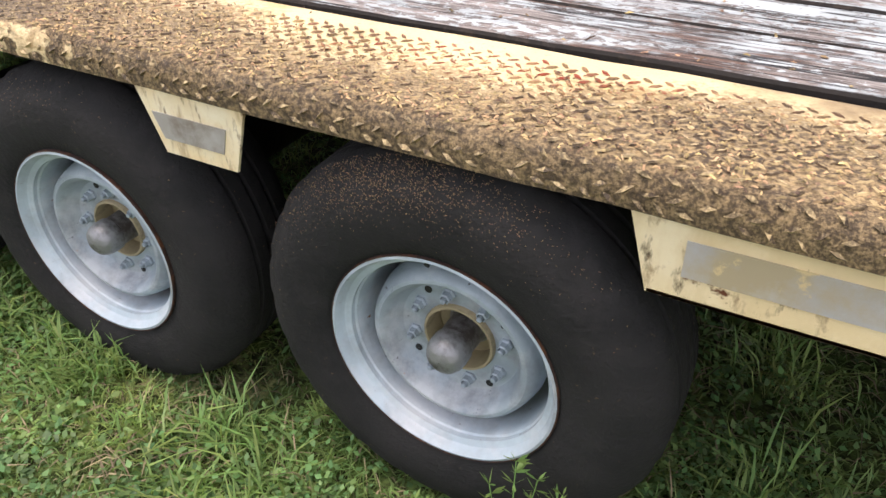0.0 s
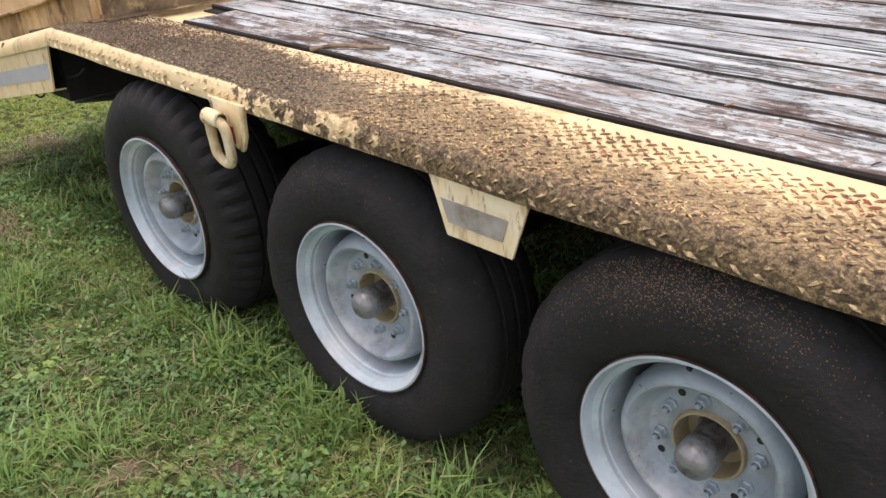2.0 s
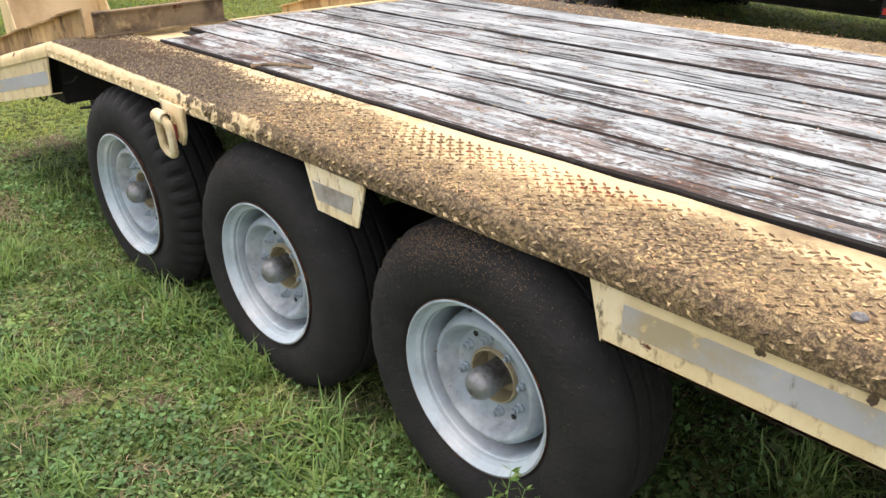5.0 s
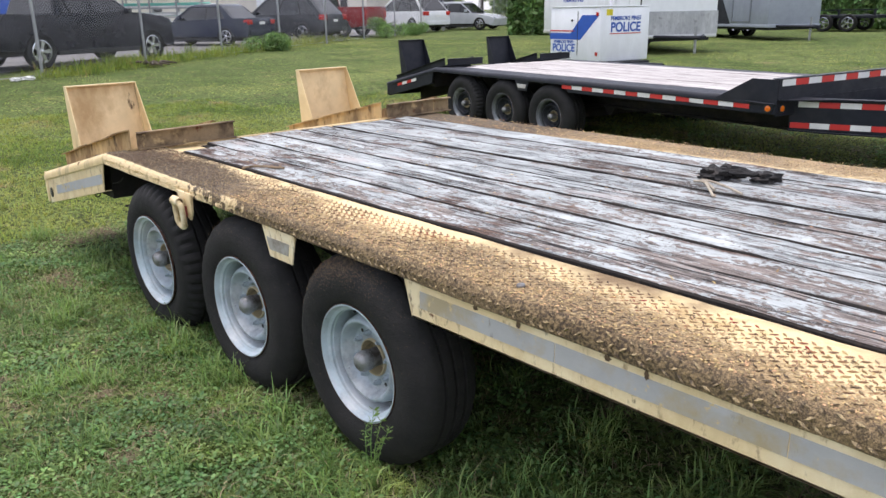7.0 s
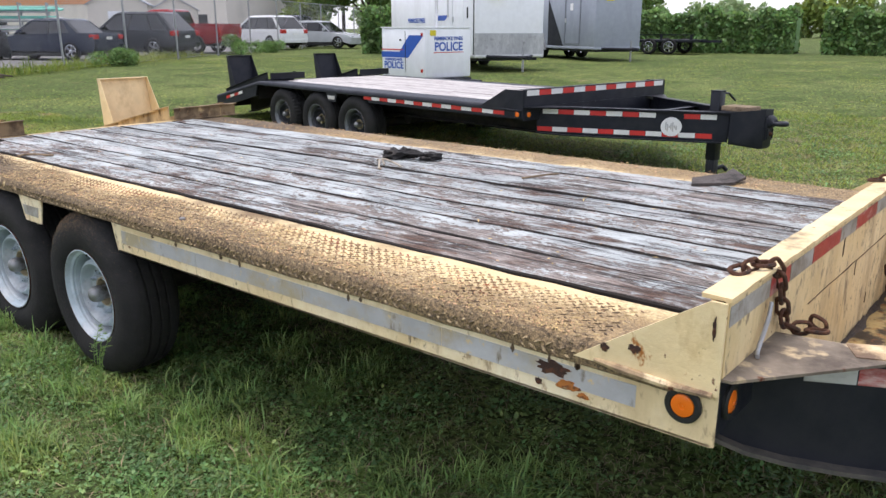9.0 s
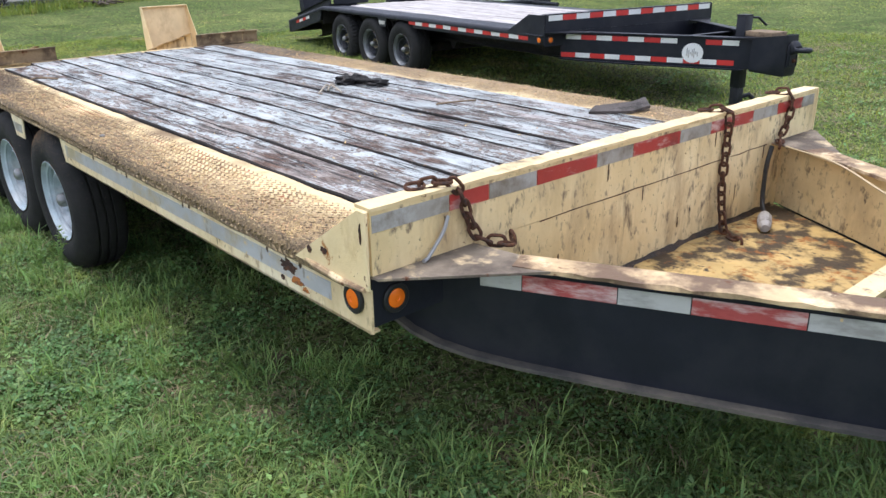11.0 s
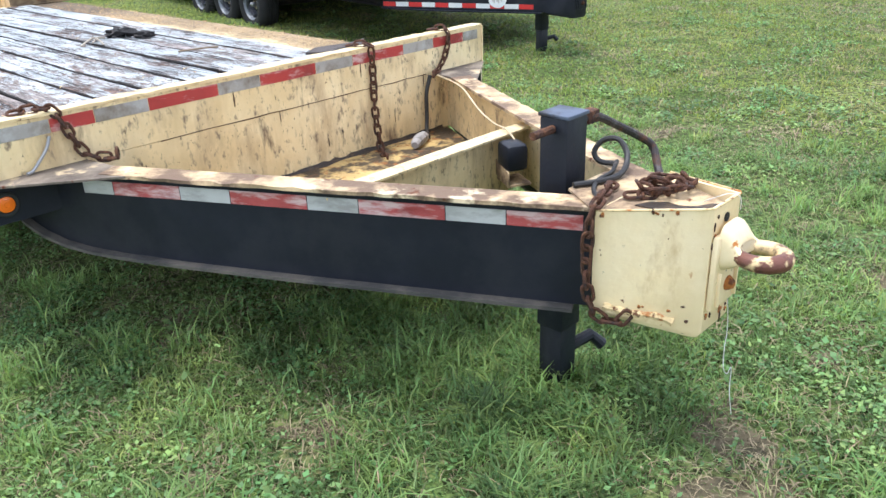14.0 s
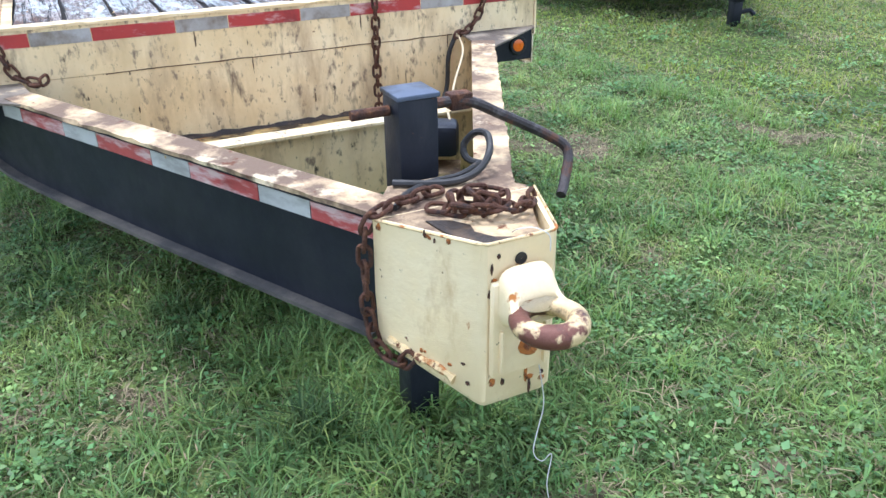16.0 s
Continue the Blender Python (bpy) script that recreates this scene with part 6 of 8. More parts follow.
# ---- grass ----
def lumps(x, y, cell, seed):
    """Smooth random values between 0 and 1 over the plan, about one lump to a cell."""
    g = np.random.default_rng(seed).random((64, 64))
    u, v = np.asarray(x) / cell + 100, np.asarray(y) / cell + 100
    i, j = np.floor(u).astype(int), np.floor(v).astype(int)
    a, b = u - i, v - j
    a, b = a * a * (3 - 2 * a), b * b * (3 - 2 * b)
    at = lambda p, q: g[p % 64, q % 64]
    return (at(i, j) * (1 - a) + at(i + 1, j) * a) * (1 - b) + (at(i, j + 1) * (1 - a) + at(i + 1, j + 1) * a) * b


# the larger worn places: centre and radius
BARE = ((-2.28, 0.45, 0.17), (-1.74, 0.34, 0.10), (-1.28, 0.37, 0.08), (1.57, 0.94, 0.12), (-1.2, 0.18, 0.14), (3.30, 1.36, 0.24), (3.22, 1.08, 0.18), (3.23, 3.38, 0.13), (3.86, 3.92, 0.16), (4.33, 3.56, 0.20), (4.37, 2.81, 0.13))


def bareness(x, y):
    """0 where the sward is thick, 1 on the worn patches."""
    s = 0.55 * lumps(x, y, 0.55, 3) + 0.45 * lumps(x, y, 0.17, 4)
    b = np.clip((s - 0.60) / 0.22, 0, 1)
    for cx, cy, r in BARE:
        d = np.hypot(np.asarray(x) - cx, np.asarray(y) - cy) / r
        b = np.maximum(b, np.clip(1.25 - d - 1.1 * (lumps(x, y, 0.11, 6) - 0.35), 0, 1))
    return b


def blades(n, rnd, place, h, w, lean, mat, name, label, thin=0.78):
    """n tapered blades; place(u, v) gives x and y; they thin out on the worn patches."""
    x, y = place(rnd.random(n), rnd.random(n))
    keep = rnd.random(n) > thin * bareness(x, y)
    x, y = x[keep], y[keep]
    n = len(x)
    z = ground_z(x, y) - 0.004
    hh = (h[0] + (h[1] - h[0]) * rnd.random(n) ** 2.0) * (0.62 + 0.95 * lumps(x, y, 0.16, 5) * (1.2 - 0.6 * bareness(x, y)))
    ww = w[0] + (w[1] - w[0]) * rnd.random(n)
    a = rnd.random(n) * 2 * np.pi
    b = lean[0] + (lean[1] - lean[0]) * rnd.random(n)
    dx, dy = np.cos(a), np.sin(a)
    base = np.stack([x, y, z], -1)
    side = np.stack([-dy, dx, np.zeros(n)], -1) * ww[:, None] * 0.5
    fwd = np.stack([dx, dy, np.zeros(n)], -1)
    mid = base + fwd * (hh * np.sin(b) * 0.45)[:, None] + np.array([0, 0, 1.0]) * (hh * np.cos(b) * 0.6)[:, None]
    tip = base + fwd * (hh * np.sin(b * 1.5) * 1.0)[:, None] + np.array([0, 0, 1.0]) * (hh * np.cos(b * 1.4) * 0.95)[:, None]
    co = np.stack([base, mid + side, tip, mid - side], 1).reshape(-1, 3)
    f = np.arange(n)[:, None] * 4 + np.arange(4)[None]
    ob = new(name, tri_mesh(name, co, f, mat))
    return tagged(ob, label, "grass", kind="stuff")


def rect(x0, x1, y0, y1):
    return lambda u, v: (x0 + (x1 - x0) * u, y0 + (y1 - y0) * v)


def ringed(r0, r1, cx=-1.0, cy=2.0, a0=0.0, a1=2 * np.pi):
    def f(u, v):
        r, a = np.sqrt(r0 * r0 + (r1 * r1 - r0 * r0) * u), a0 + (a1 - a0) * v
        return cx + r * np.cos(a), cy + r * np.sin(a)
    return f


def clumped(place, rnd, k, spread):
    def f(u, v):
        n = len(u)
        cx, cy = place(rnd.random(k), rnd.random(k))
        i = rnd.integers(0, k, n)
        return cx[i] + rnd.normal(0, spread, n), cy[i] + rnd.normal(0, spread, n)
    return f


def worn_soil():
    """Thin crusts of bare sandy soil where the sward has worn away."""
    n, m = 330, 170
    X, Y = np.meshgrid(np.linspace(-4.5, 7.6, n), np.linspace(-0.9, 5.2, m), indexing="ij")
    b = bareness(X, Y)
    Z = ground_z(X, Y) + 0.012 * np.sin(X * 2.3 + Y) * np.cos(Y * 1.9) - 0.018 + 0.024 * np.minimum(1, b)
    co = np.stack([X, Y, Z], -1).reshape(-1, 3)
    i, j = np.meshgrid(np.arange(n - 1), np.arange(m - 1), indexing="ij")
    f = np.stack([i * m + j, (i + 1) * m + j, (i + 1) * m + j + 1, i * m + j + 1], -1).reshape(-1, 4)
    f = f[b.reshape(-1)[f].max(1) > 0.02]
    tagged(new("bare_patch", tri_mesh("bare_patch", co, f, bare_soil)), "bare sandy patches worn into the lawn", "soil", kind="stuff")


worn_soil()
G = np.random.default_rng(7)
near = rect(-4.5, 7.6, -0.9, 5.2)
close = rect(-4.0, 2.6, -0.5, 1.3)
blades(270000, G, near, (0.018, 0.065), (0.003, 0.0065), (0.4, 1.2), grass_mat, "grass", "short green lawn grass round the trailer")
blades(105000, G, close, (0.015, 0.065), (0.0025, 0.0055), (0.4, 1.2), grass_mat, "grass", "short green lawn grass beside the wheels")
blades(120000, G, rect(2.6, 7.0, -0.5, 3.8), (0.018, 0.065), (0.003, 0.006), (0.4, 1.2), grass_mat, "grass", "short green lawn grass round the drawbar")
blades(80000, G, clumped(near, G, 900, 0.045), (0.05, 0.14), (0.004, 0.0075), (0.2, 1.0), tuft_mat, "grass_tuft", "taller grass tufts in the lawn")

blades(9000, G, clumped(rect(2.7, 4.2, 1.5, 2.6), G, 130, 0.05), (0.05, 0.13), (0.004, 0.0075), (0.25, 1.0), grass_mat, "grass_tuft", "longer grass under the drawbar", 0.0)


def rosette(x, y, n, h, seed):
    """A coarse bunch of long blades that fall outwards from one root."""
    R = np.random.default_rng(seed)
    a, l = R.random(n) * 2 * np.pi, h * (0.45 + 0.65 * R.random(n))
    lean = 0.35 + 0.95 * R.random(n)
    d = np.stack([np.cos(a), np.sin(a), np.zeros(n)], -1)
    up = np.array([0, 0, 1.0])
    off = R.normal(0, 0.035, (n, 2))
    base = np.array([x, y, gz(x, y) - 0.004]) + np.concatenate([off, np.zeros((n, 1))], 1)
    s = np.stack([-np.sin(a), np.cos(a), np.zeros(n)], -1) * (0.0022 + 0.0016 * R.random(n))[:, None]
    mid = base + d * (l * np.sin(lean) * 0.5)[:, None] + up * (l * np.cos(lean) * 0.62)[:, None]
    tip = base + d * (l * np.sin(lean * 1.3))[:, None] + up * (l * np.cos(lean * 1.3) * 0.8)[:, None]
    co = np.stack([base, mid + s, tip, mid - s], 1).reshape(-1, 3)
    f = np.arange(n)[:, None] * 4 + np.arange(4)[None]
    tagged(new("grass_clump", tri_mesh("grass_clump", co, f, clump_mat)), "coarse clump of long bright grass blades", "grass", kind="stuff")


for k, (x, y, n, h) in enumerate(((-1.94, 0.74, 110, 0.16), (-1.24, 0.70, 70, 0.12), (-1.04, 0.64, 60, 0.11), (2.04, 0.71, 60, 0.11), (2.28, 1.32, 60, 0.12), (1.63, 0.56, 60, 0.11), (3.93, 2.87, 80, 0.12), (4.35, 3.15, 60, 0.12), (1.15, 0.42, 60, 0.11), (3.45, 0.95, 60, 0.11))):
    rosette(x, y, n, h, 300 + k)


def worn(place):
    """Keeps to the worn patches."""
    def f(u, v):
        x, y = place(u, v)
        for _ in range(5):
            bad = bareness(x, y) < G.random(len(x)) * 0.9
            x2, y2 = place(G.random(len(u)), G.random(len(u)))
            x, y = np.where(bad, x2, x), np.where(bad, y2, y)
        return x, y
    return f


blades(75000, G, worn(near), (0.04, 0.10), (0.0025, 0.0048), (0.7, 1.15), dry_mat, "dry_grass", "dry straw on the worn patches", 0.0)
blades(9000, G, near, (0.04, 0.09), (0.002, 0.0035), (0.6, 1.1), dry_mat, "dry_grass", "dry straw among the grass", 0.0)
mid = rect(-9.5, 9.5, 5.2, 13.0)
blades(36000, G, worn(rect(-4.0, 11.0, 4.8, 12.0)), (0.04, 0.10), (0.004, 0.009), (0.7, 1.15), dry_mat, "dry_grass", "dry straw in the lawn between the trailers", 0.0)
blades(120000, G, mid, (0.03, 0.08), (0.006, 0.012), (0.4, 1.15), grass_far, "grass", "lawn grass between the trailers", 0.6)
blades(80000, G, rect(-11, -4.5, -2.5, 5.2), (0.03, 0.08), (0.006, 0.012), (0.4, 1.15), grass_far, "grass", "lawn grass behind the trailer", 0.6)
blades(80000, G, ringed(9, 28, -1, 2, 1.2, 3.4), (0.02, 0.055), (0.014, 0.028), (0.9, 1.35), grass_far, "grass", "lawn grass farther off", 0.5)
blades(70000, G, rect(-6.0, 11.0, -4.5, -0.9), (0.03, 0.075), (0.005, 0.010), (0.4, 1.15), grass_mat, "grass", "lawn grass on the near side of the trailer", 0.6)
blades(60000, G, rect(7.6, 12.0, -1.0, 12.0), (0.03, 0.08), (0.006, 0.012), (0.4, 1.15), grass_far, "grass", "lawn grass ahead of the trailer", 0.6)
blades(7000, G, clumped(lambda u, v: (-17.0 - 9.6 * u + 0.3, 4.0 + 14 * u), G, 60, 0.35), (0.1, 0.35), (0.012, 0.025), (0.1, 0.8), grass_far, "fence_weeds", "tall weeds along the fence", 0.0)


def weeds(n, k, place, rnd, size, name, label):
    """Low broad-leaved weeds: sprays of small pointed leaves."""
    cx, cy = place(rnd.random(k), rnd.random(k))
    i = rnd.integers(0, k, n)
    x, y = cx[i] + rnd.normal(0, 0.06, n), cy[i] + rnd.normal(0, 0.06, n)
    keep = rnd.random(n) < (1 - 0.8 * bareness(x, y)) * np.clip((lumps(x, y, 0.45, 8) - 0.22) * 2.4, 0.08, 1)
    x, y = x[keep], y[keep]
    n = len(x)
    z = ground_z(x, y) + 0.010 + 0.045 * rnd.random(n) * (0.3 + 1.2 * lumps(x, y, 0.16, 5))
    l = size * (0.6 + 0.8 * rnd.random(n))
    a, t = rnd.random(n) * 2 * np.pi, rnd.normal(0.25, 0.35, n)
    f = np.stack([np.cos(a) * np.cos(t), np.sin(a) * np.cos(t), np.sin(t)], -1) * l[:, None]
    s = np.stack([-np.sin(a), np.cos(a), 0.2 * rnd.normal(0, 1, n)], -1) * (l * 0.36)[:, None]
    c = np.stack([x, y, z], -1)
    co = np.stack([c - f * 0.5, c - f * 0.05 + s, c + f * 0.6, c - f * 0.05 - s], 1).reshape(-1, 3)
    q = np.arange(n)[:, None] * 4 + np.arange(4)[None]
    ob = new(name, tri_mesh(name, co, q, clover_mat))
    tagged(ob, label, "weeds", kind="stuff")


weeds(60000, 800, close, G, 0.016, "clover", "leafy weeds in the grass beside the wheels")
weeds(190000, 4200, near, G, 0.017, "clover", "low clover and broad-leaved weeds in the lawn")
weeds(60000, 1600, rect(-4.5, 12.0, 5.0, 11.0), G, 0.026, "clover", "low clover in the lawn between the trailers")
weeds(16000, 420, rect(7.4, 12.0, -1.0, 5.2), G, 0.022, "clover", "low clover in the lawn ahead of the trailer")
weeds(22000, 420, near, G, 0.026, "weeds", "larger broad-leaved weeds in the lawn")


def weed_sprig(x, y, branches, seed, label):
    """A tall lawn weed: thin stems with whorls of narrow leaves."""
    R = random.Random(seed)
    T = thing("weed_sprig", label, "weed", "tall weeds by the wheel", Matrix.Translation((x, y, gz(x, y))))
    co = []
    for tip in branches:
        tip = Vector(tip)
        mid = tip * 0.55 + Vector((0, -0.012, 0.02))
        path = smooth_path([(0, 0, -0.01), mid, tip], 5)
        bm = B()
        tube(bm, path, [0.0022 - 0.00012 * i for i in range(len(path))], 5)
        part("stem", bm, tuft_mat, T, "thin green stem")
        for i, p in enumerate(path):
            if i < 3:
                continue
            for _ in range(3 if i < len(path) - 3 else 5):
                a, l = R.uniform(0, 6.28), R.uniform(0.014, 0.034)
                d = Vector((math.cos(a), 0.6 * math.sin(a), R.uniform(0.0, 0.9))).normalized()
                s = d.cross(Vector((0.2, 1, 0.3))).normalized() * l * 0.14
                co += [tuple(p), tuple(p + d * l * 0.5 + s), tuple(p + d * l), tuple(p + d * l * 0.5 - s)]
    n = len(co) // 4
    part("leaves", tri_mesh("leaves", np.array(co), np.arange(n * 4).reshape(n, 4), tuft_mat), None, T, "narrow green leaves")


weed_sprig(-0.36, 0.765, [(-0.065, 0.025, 0.22), (-0.02, 0.03, 0.30), (0.02, 0.03, 0.275), (0.065, 0.03, 0.265), (0.03, 0.02, 0.215), (-0.03, -0.03, 0.14), (0.05, -0.04, 0.13)], 41, "tall green weed standing against the tyre")
weed_sprig(-0.56, 0.72, [(-0.03, 0.0, 0.16), (0.02, 0.01, 0.18), (0.05, -0.02, 0.13), (-0.06, -0.02, 0.12), (0.08, 0.0, 0.15), (0.0, -0.05, 0.12)], 42, "leafy green weed beside the tyre")

bm = B()
tube(bm, smooth_path([(2.374, 1.115, 1.055), (2.376, 1.095, 1.015), (2.376, 1.06, 0.975), (2.378, 1.035, 0.953), (2.385, 1.015, 0.951)], 6), 0.0055, 7)
whole("bent_hook", bm, steel, "bent grey steel hook hanging beside the chain", "hook")

# ---- the lot, the fence and what stands behind ----
def lot():
    """The paved lot beyond the fence, draped on the ground."""
    n, m = 26, 10
    bm = B()
    rows = []
    for i in range(n + 1):
        s = -22 + 78 * i / n
        row = []
        for j in range(m + 1):
            q = 1.7 + 26 * j / m
            x, y = -17.3 - 0.4986 * s - 0.867 * q, 4.3 + 0.867 * s - 0.4986 * q
            row.append(bm.verts.new((x, y, gz(x, y) + 0.02)))
        rows.append(row)
    for a, b in zip(rows, rows[1:]):
        for j in range(m):
            bm.faces.new((a[j], a[j + 1], b[j + 1], b[j]))
    whole("road", bm, asphalt, "pale grey asphalt parking lot", "parking lot", kind="structure")


lot()


def fence():
    T = thing("chain_link_fence", "grey chain-link fence with steel posts", "fence")
    H, F0, U = 2.40, Vector((-17.3, 4.3, 0)), Vector((-0.4986, 0.867, 0))
    s0, s1 = -17.0, 44.0

    def at(s, z=0.0):
        p = F0 + U * s
        return Vector((p.x, p.y, gz(p.x, p.y) + z))
    k = 0
    s = s0
    bmp = B()
    tube(bmp, [(0, 0, -0.1), (0, 0, H + 0.02)], 0.034, 10)
    lathe_cap = to_mesh("fence_post", bmp, steel)
    while s <= s1:
        part("fence_post", lathe_cap, None, T, "", Matrix.Translation(at(s)))
        s += 3.4
    for z, r in ((H, 0.021), (0.06, 0.006)):
        bm = B()
        tube(bm, [at(s0 + i * (s1 - s0) / 40, z) for i in range(41)], r, 8)
        part("fence_rail", bm, steel, T, "top rail" if z > 1 else "bottom tension wire")
    co, fa = [], []
    step = 0.08
    r = 0.0011
    n = int((s1 - s0) / step)
    side = Vector((U.y, -U.x, 0))
    for i in range(-42, n):
        for sg in (1, -1):
            a, b = s0 + i * step, s0 + i * step + H - 0.06
            if sg < 0:
                a, b = b, a
            z0, z1 = 0.05, H
            lo, hi = min(a, b), max(a, b)
            if lo < s0 or hi > s1:
                continue
            p, q = at(a, z0), at(b, z1)
            d = (q - p).normalized()
            u = d.cross(side).normalized() * r
            w = side * r + side * 0.003 * sg
            k = len(co)
            for e in (p, q):
                co += [tuple(e + u + w - side * r), tuple(e - u + w - side * r), tuple(e + w + side * r)]
            fa += [(k, k + 1, k + 4, k + 3), (k + 1, k + 2, k + 5, k + 4), (k + 2, k, k + 3, k + 5)]
    me = tri_mesh("fence_mesh", np.array(co), np.array(fa), surf("dull_zinc_wire", (0.36, 0.37, 0.40), (), 0.7, 0.2, bump=None, tint=0.1))
    ob = part("fence_mesh", me, None, T, "woven diamond wire mesh")
    tagged(ob, kind="stuff")


fence()

CAR = {}


def car_wheel(r):
    if r in CAR:
        return CAR[r]
    bm = B()
    lathe(bm, [(r * 0.62, -0.02), (r * 0.70, -0.105), (r * 0.92, -0.11), (r, -0.085), (r, 0.085), (r * 0.92, 0.11), (r * 0.7, 0.105), (r * 0.62, 0.02)], 40)
    ty = to_mesh("tyre", bm, rubber)
    bm = B()
    lathe(bm, [(r * 0.68, 0.10), (r * 0.68, -0.095), (r * 0.62, -0.10), (r * 0.58, -0.06), (r * 0.57, -0.03)], 40)
    lathe(bm, [(r * 0.16, -0.05), (r * 0.16, -0.085), (r * 0.10, -0.092), (0.001, -0.092)], 24)
    for k in range(5):
        q = 2 * math.pi * k / 5
        c, s = math.cos(q), math.sin(q)
        o = [(r * 0.12, r * 0.085), (r * 0.62, r * 0.13), (r * 0.62, -r * 0.13), (r * 0.12, -r * 0.085)]
        sweep(bm, [[(a * c - b * s, -0.082, a * s + b * c) for a, b in o], [(a * c - b * s, -0.05, a * s + b * c) for a, b in o]])
    ri = to_mesh("rim", bm, chrome)
    CAR[r] = (ty, ri)
    return CAR[r]


def quad(bm, pts, out, t=0.012):
    """A thin pane on four points, proud by t."""
    o = Vector(out).normalized() * t
    a = [Vector(p) for p in pts]
    sweep(bm, [a, [p + o for p in a]])


def car(name, label, x, y, heading, L, W, H, kind, coat, wb, r, front_over):
    """A parked vehicle: local x ahead, y to its left, z up from the ground."""
    T = thing(name, label, "car" if kind != "pickup" else "pickup truck", "parked vehicles", Matrix.Translation((x, y, gz(x, y) + 0.02)) @ Matrix.Rotation(radians(heading), 4, "Z"))
    hw = W / 2
    xf, xb = L / 2, -L / 2
    wf = xf - front_over
    wr = wf - wb
    cl = {"sedan": 0.20, "suv": 0.24, "pickup": 0.34}[kind]
    belt = {"sedan": 0.90, "suv": 1.02, "pickup": 1.22}[kind]
    hood = {"sedan": 0.80, "suv": 0.98, "pickup": 1.24}[kind]
    deckz = {"sedan": 0.95, "suv": belt, "pickup": 1.20}[kind]

    def arch(cx):
        R = r * 1.16
        return [(cx + R * math.cos(q), max(cl, r + R * math.sin(q))) for q in (math.pi * k / 10 - 0.0 for k in range(11))]
    prof = [(xb + 0.05, cl + 0.12), (xb, 0.50), (xb + 0.02, deckz - 0.12), (xb + 0.07, deckz), ]
    if kind == "sedan":
        prof += [(xb + 0.75, deckz), (xb + 0.9, belt), (xf - 1.45, belt - 0.02)]
    else:
        prof += [(xb + 0.9, belt if kind == "suv" else deckz), (xf - 1.30, belt)]
    prof += [(xf - 1.15, hood + 0.03), (xf - 0.35, hood - 0.06), (xf - 0.06, hood - 0.16), (xf, 0.55), (xf - 0.05, cl + 0.02)]
    prof += arch(wf) + arch(wr)
    # slight tumblehome: three rings across the width
    bm = B()
    sweep(bm, [[(px, -hw + 0.045 * (pz > 0.75), pz) for px, pz in prof], [(px * 1.0, -hw, pz) if pz < 0.75 else (px, -hw + 0.05, pz) for px, pz in prof], [(px, hw, pz) if pz < 0.75 else (px, hw - 0.05, pz) for px, pz in prof]][1:])
    es = [e for e in bm.edges if abs(e.verts[0].co.y - e.verts[1].co.y) < 0.06 and max(v.co.z for v in e.verts) > 0.45]
    bmesh.ops.bevel(bm, geom=es, offset=0.05, segments=3, affect="EDGES", profile=0.55)
    part("body", bm, coat, T, "painted body")
    # cabin
    if kind == "sedan":
        c = (xb + 0.62, xb + 1.25, xf - 2.05, xf - 1.30)
    elif kind == "suv":
        c = (xb + 0.14, xb + 0.78, xf - 2.00, xf - 1.10)
    else:
        c = (xb + 2.30, xb + 2.50, xf - 2.05, xf - 1.30)
    b0, t0, t1, b1 = c
    z0, z1 = belt - 0.02, H
    yi, yt = hw - 0.055, hw - 0.20
    bm = B()
    ring0 = [(b0, -yi, z0), (b1, -yi, z0), (b1 + 0.0, yi, z0), (b0, yi, z0)]
    ring1 = [(t0 - 0.04, -yt, z1 - 0.06), (t1 + 0.06, -yt, z1 - 0.06), (t1 + 0.06, yt, z1 - 0.06), (t0 - 0.04, yt, z1 - 0.06)]
    ring2 = [(t0 + 0.12, -yt + 0.10, z1), (t1 - 0.12, -yt + 0.10, z1), (t1 - 0.12, yt - 0.10, z1), (t0 + 0.12, yt - 0.10, z1)]
    sweep(bm, [ring0, ring1, ring2])
    bmesh.ops.bevel(bm, geom=[e for e in bm.edges if min(v.co.z for v in e.verts) > z0 + 0.1 or abs(e.verts[0].co.z - e.verts[1].co.z) > 0.2], offset=0.07, segments=3, affect="EDGES", profile=0.55)
    part("cabin", bm, glass if kind != "pickup" else coat, T, "dark glazed cabin" if kind != "pickup" else "roof and pillars")
    if kind != "pickup":
        bm = B()
        grow = lambda ring, e, dz: [(x_ + (e if x_ > (b0 + b1) / 2 else -e), y_ + (e if y_ > 0 else -e), z_ + dz) for x_, y_, z_ in ring]
        sweep(bm, [grow(ring1, 0.012, -0.035), grow(ring1, 0.012, 0.0), grow(ring2, 0.012, 0.012)])
        bmesh.ops.bevel(bm, geom=bm.edges[:], offset=0.012, segments=2, affect="EDGES", profile=0.5)
        part("roof", bm, coat, T, "painted roof")

    def on_side(u, v, sg):
        """u: 0 rear to 1 front, v: 0 belt to 1 roof rail."""
        lo = Vector((b0 + (b1 - b0) * u, sg * yi, z0))
        hi = Vector((t0 - 0.04 + (t1 + 0.10 - t0) * u, sg * yt, z1 - 0.06))
        return lo + (hi - lo) * v
    cuts = {"sedan": ((0.16, 0.44), (0.47, 0.90)), "suv": ((0.06, 0.26), (0.29, 0.58), (0.61, 0.92)), "pickup": ((0.07, 0.44), (0.48, 0.92))}[kind]
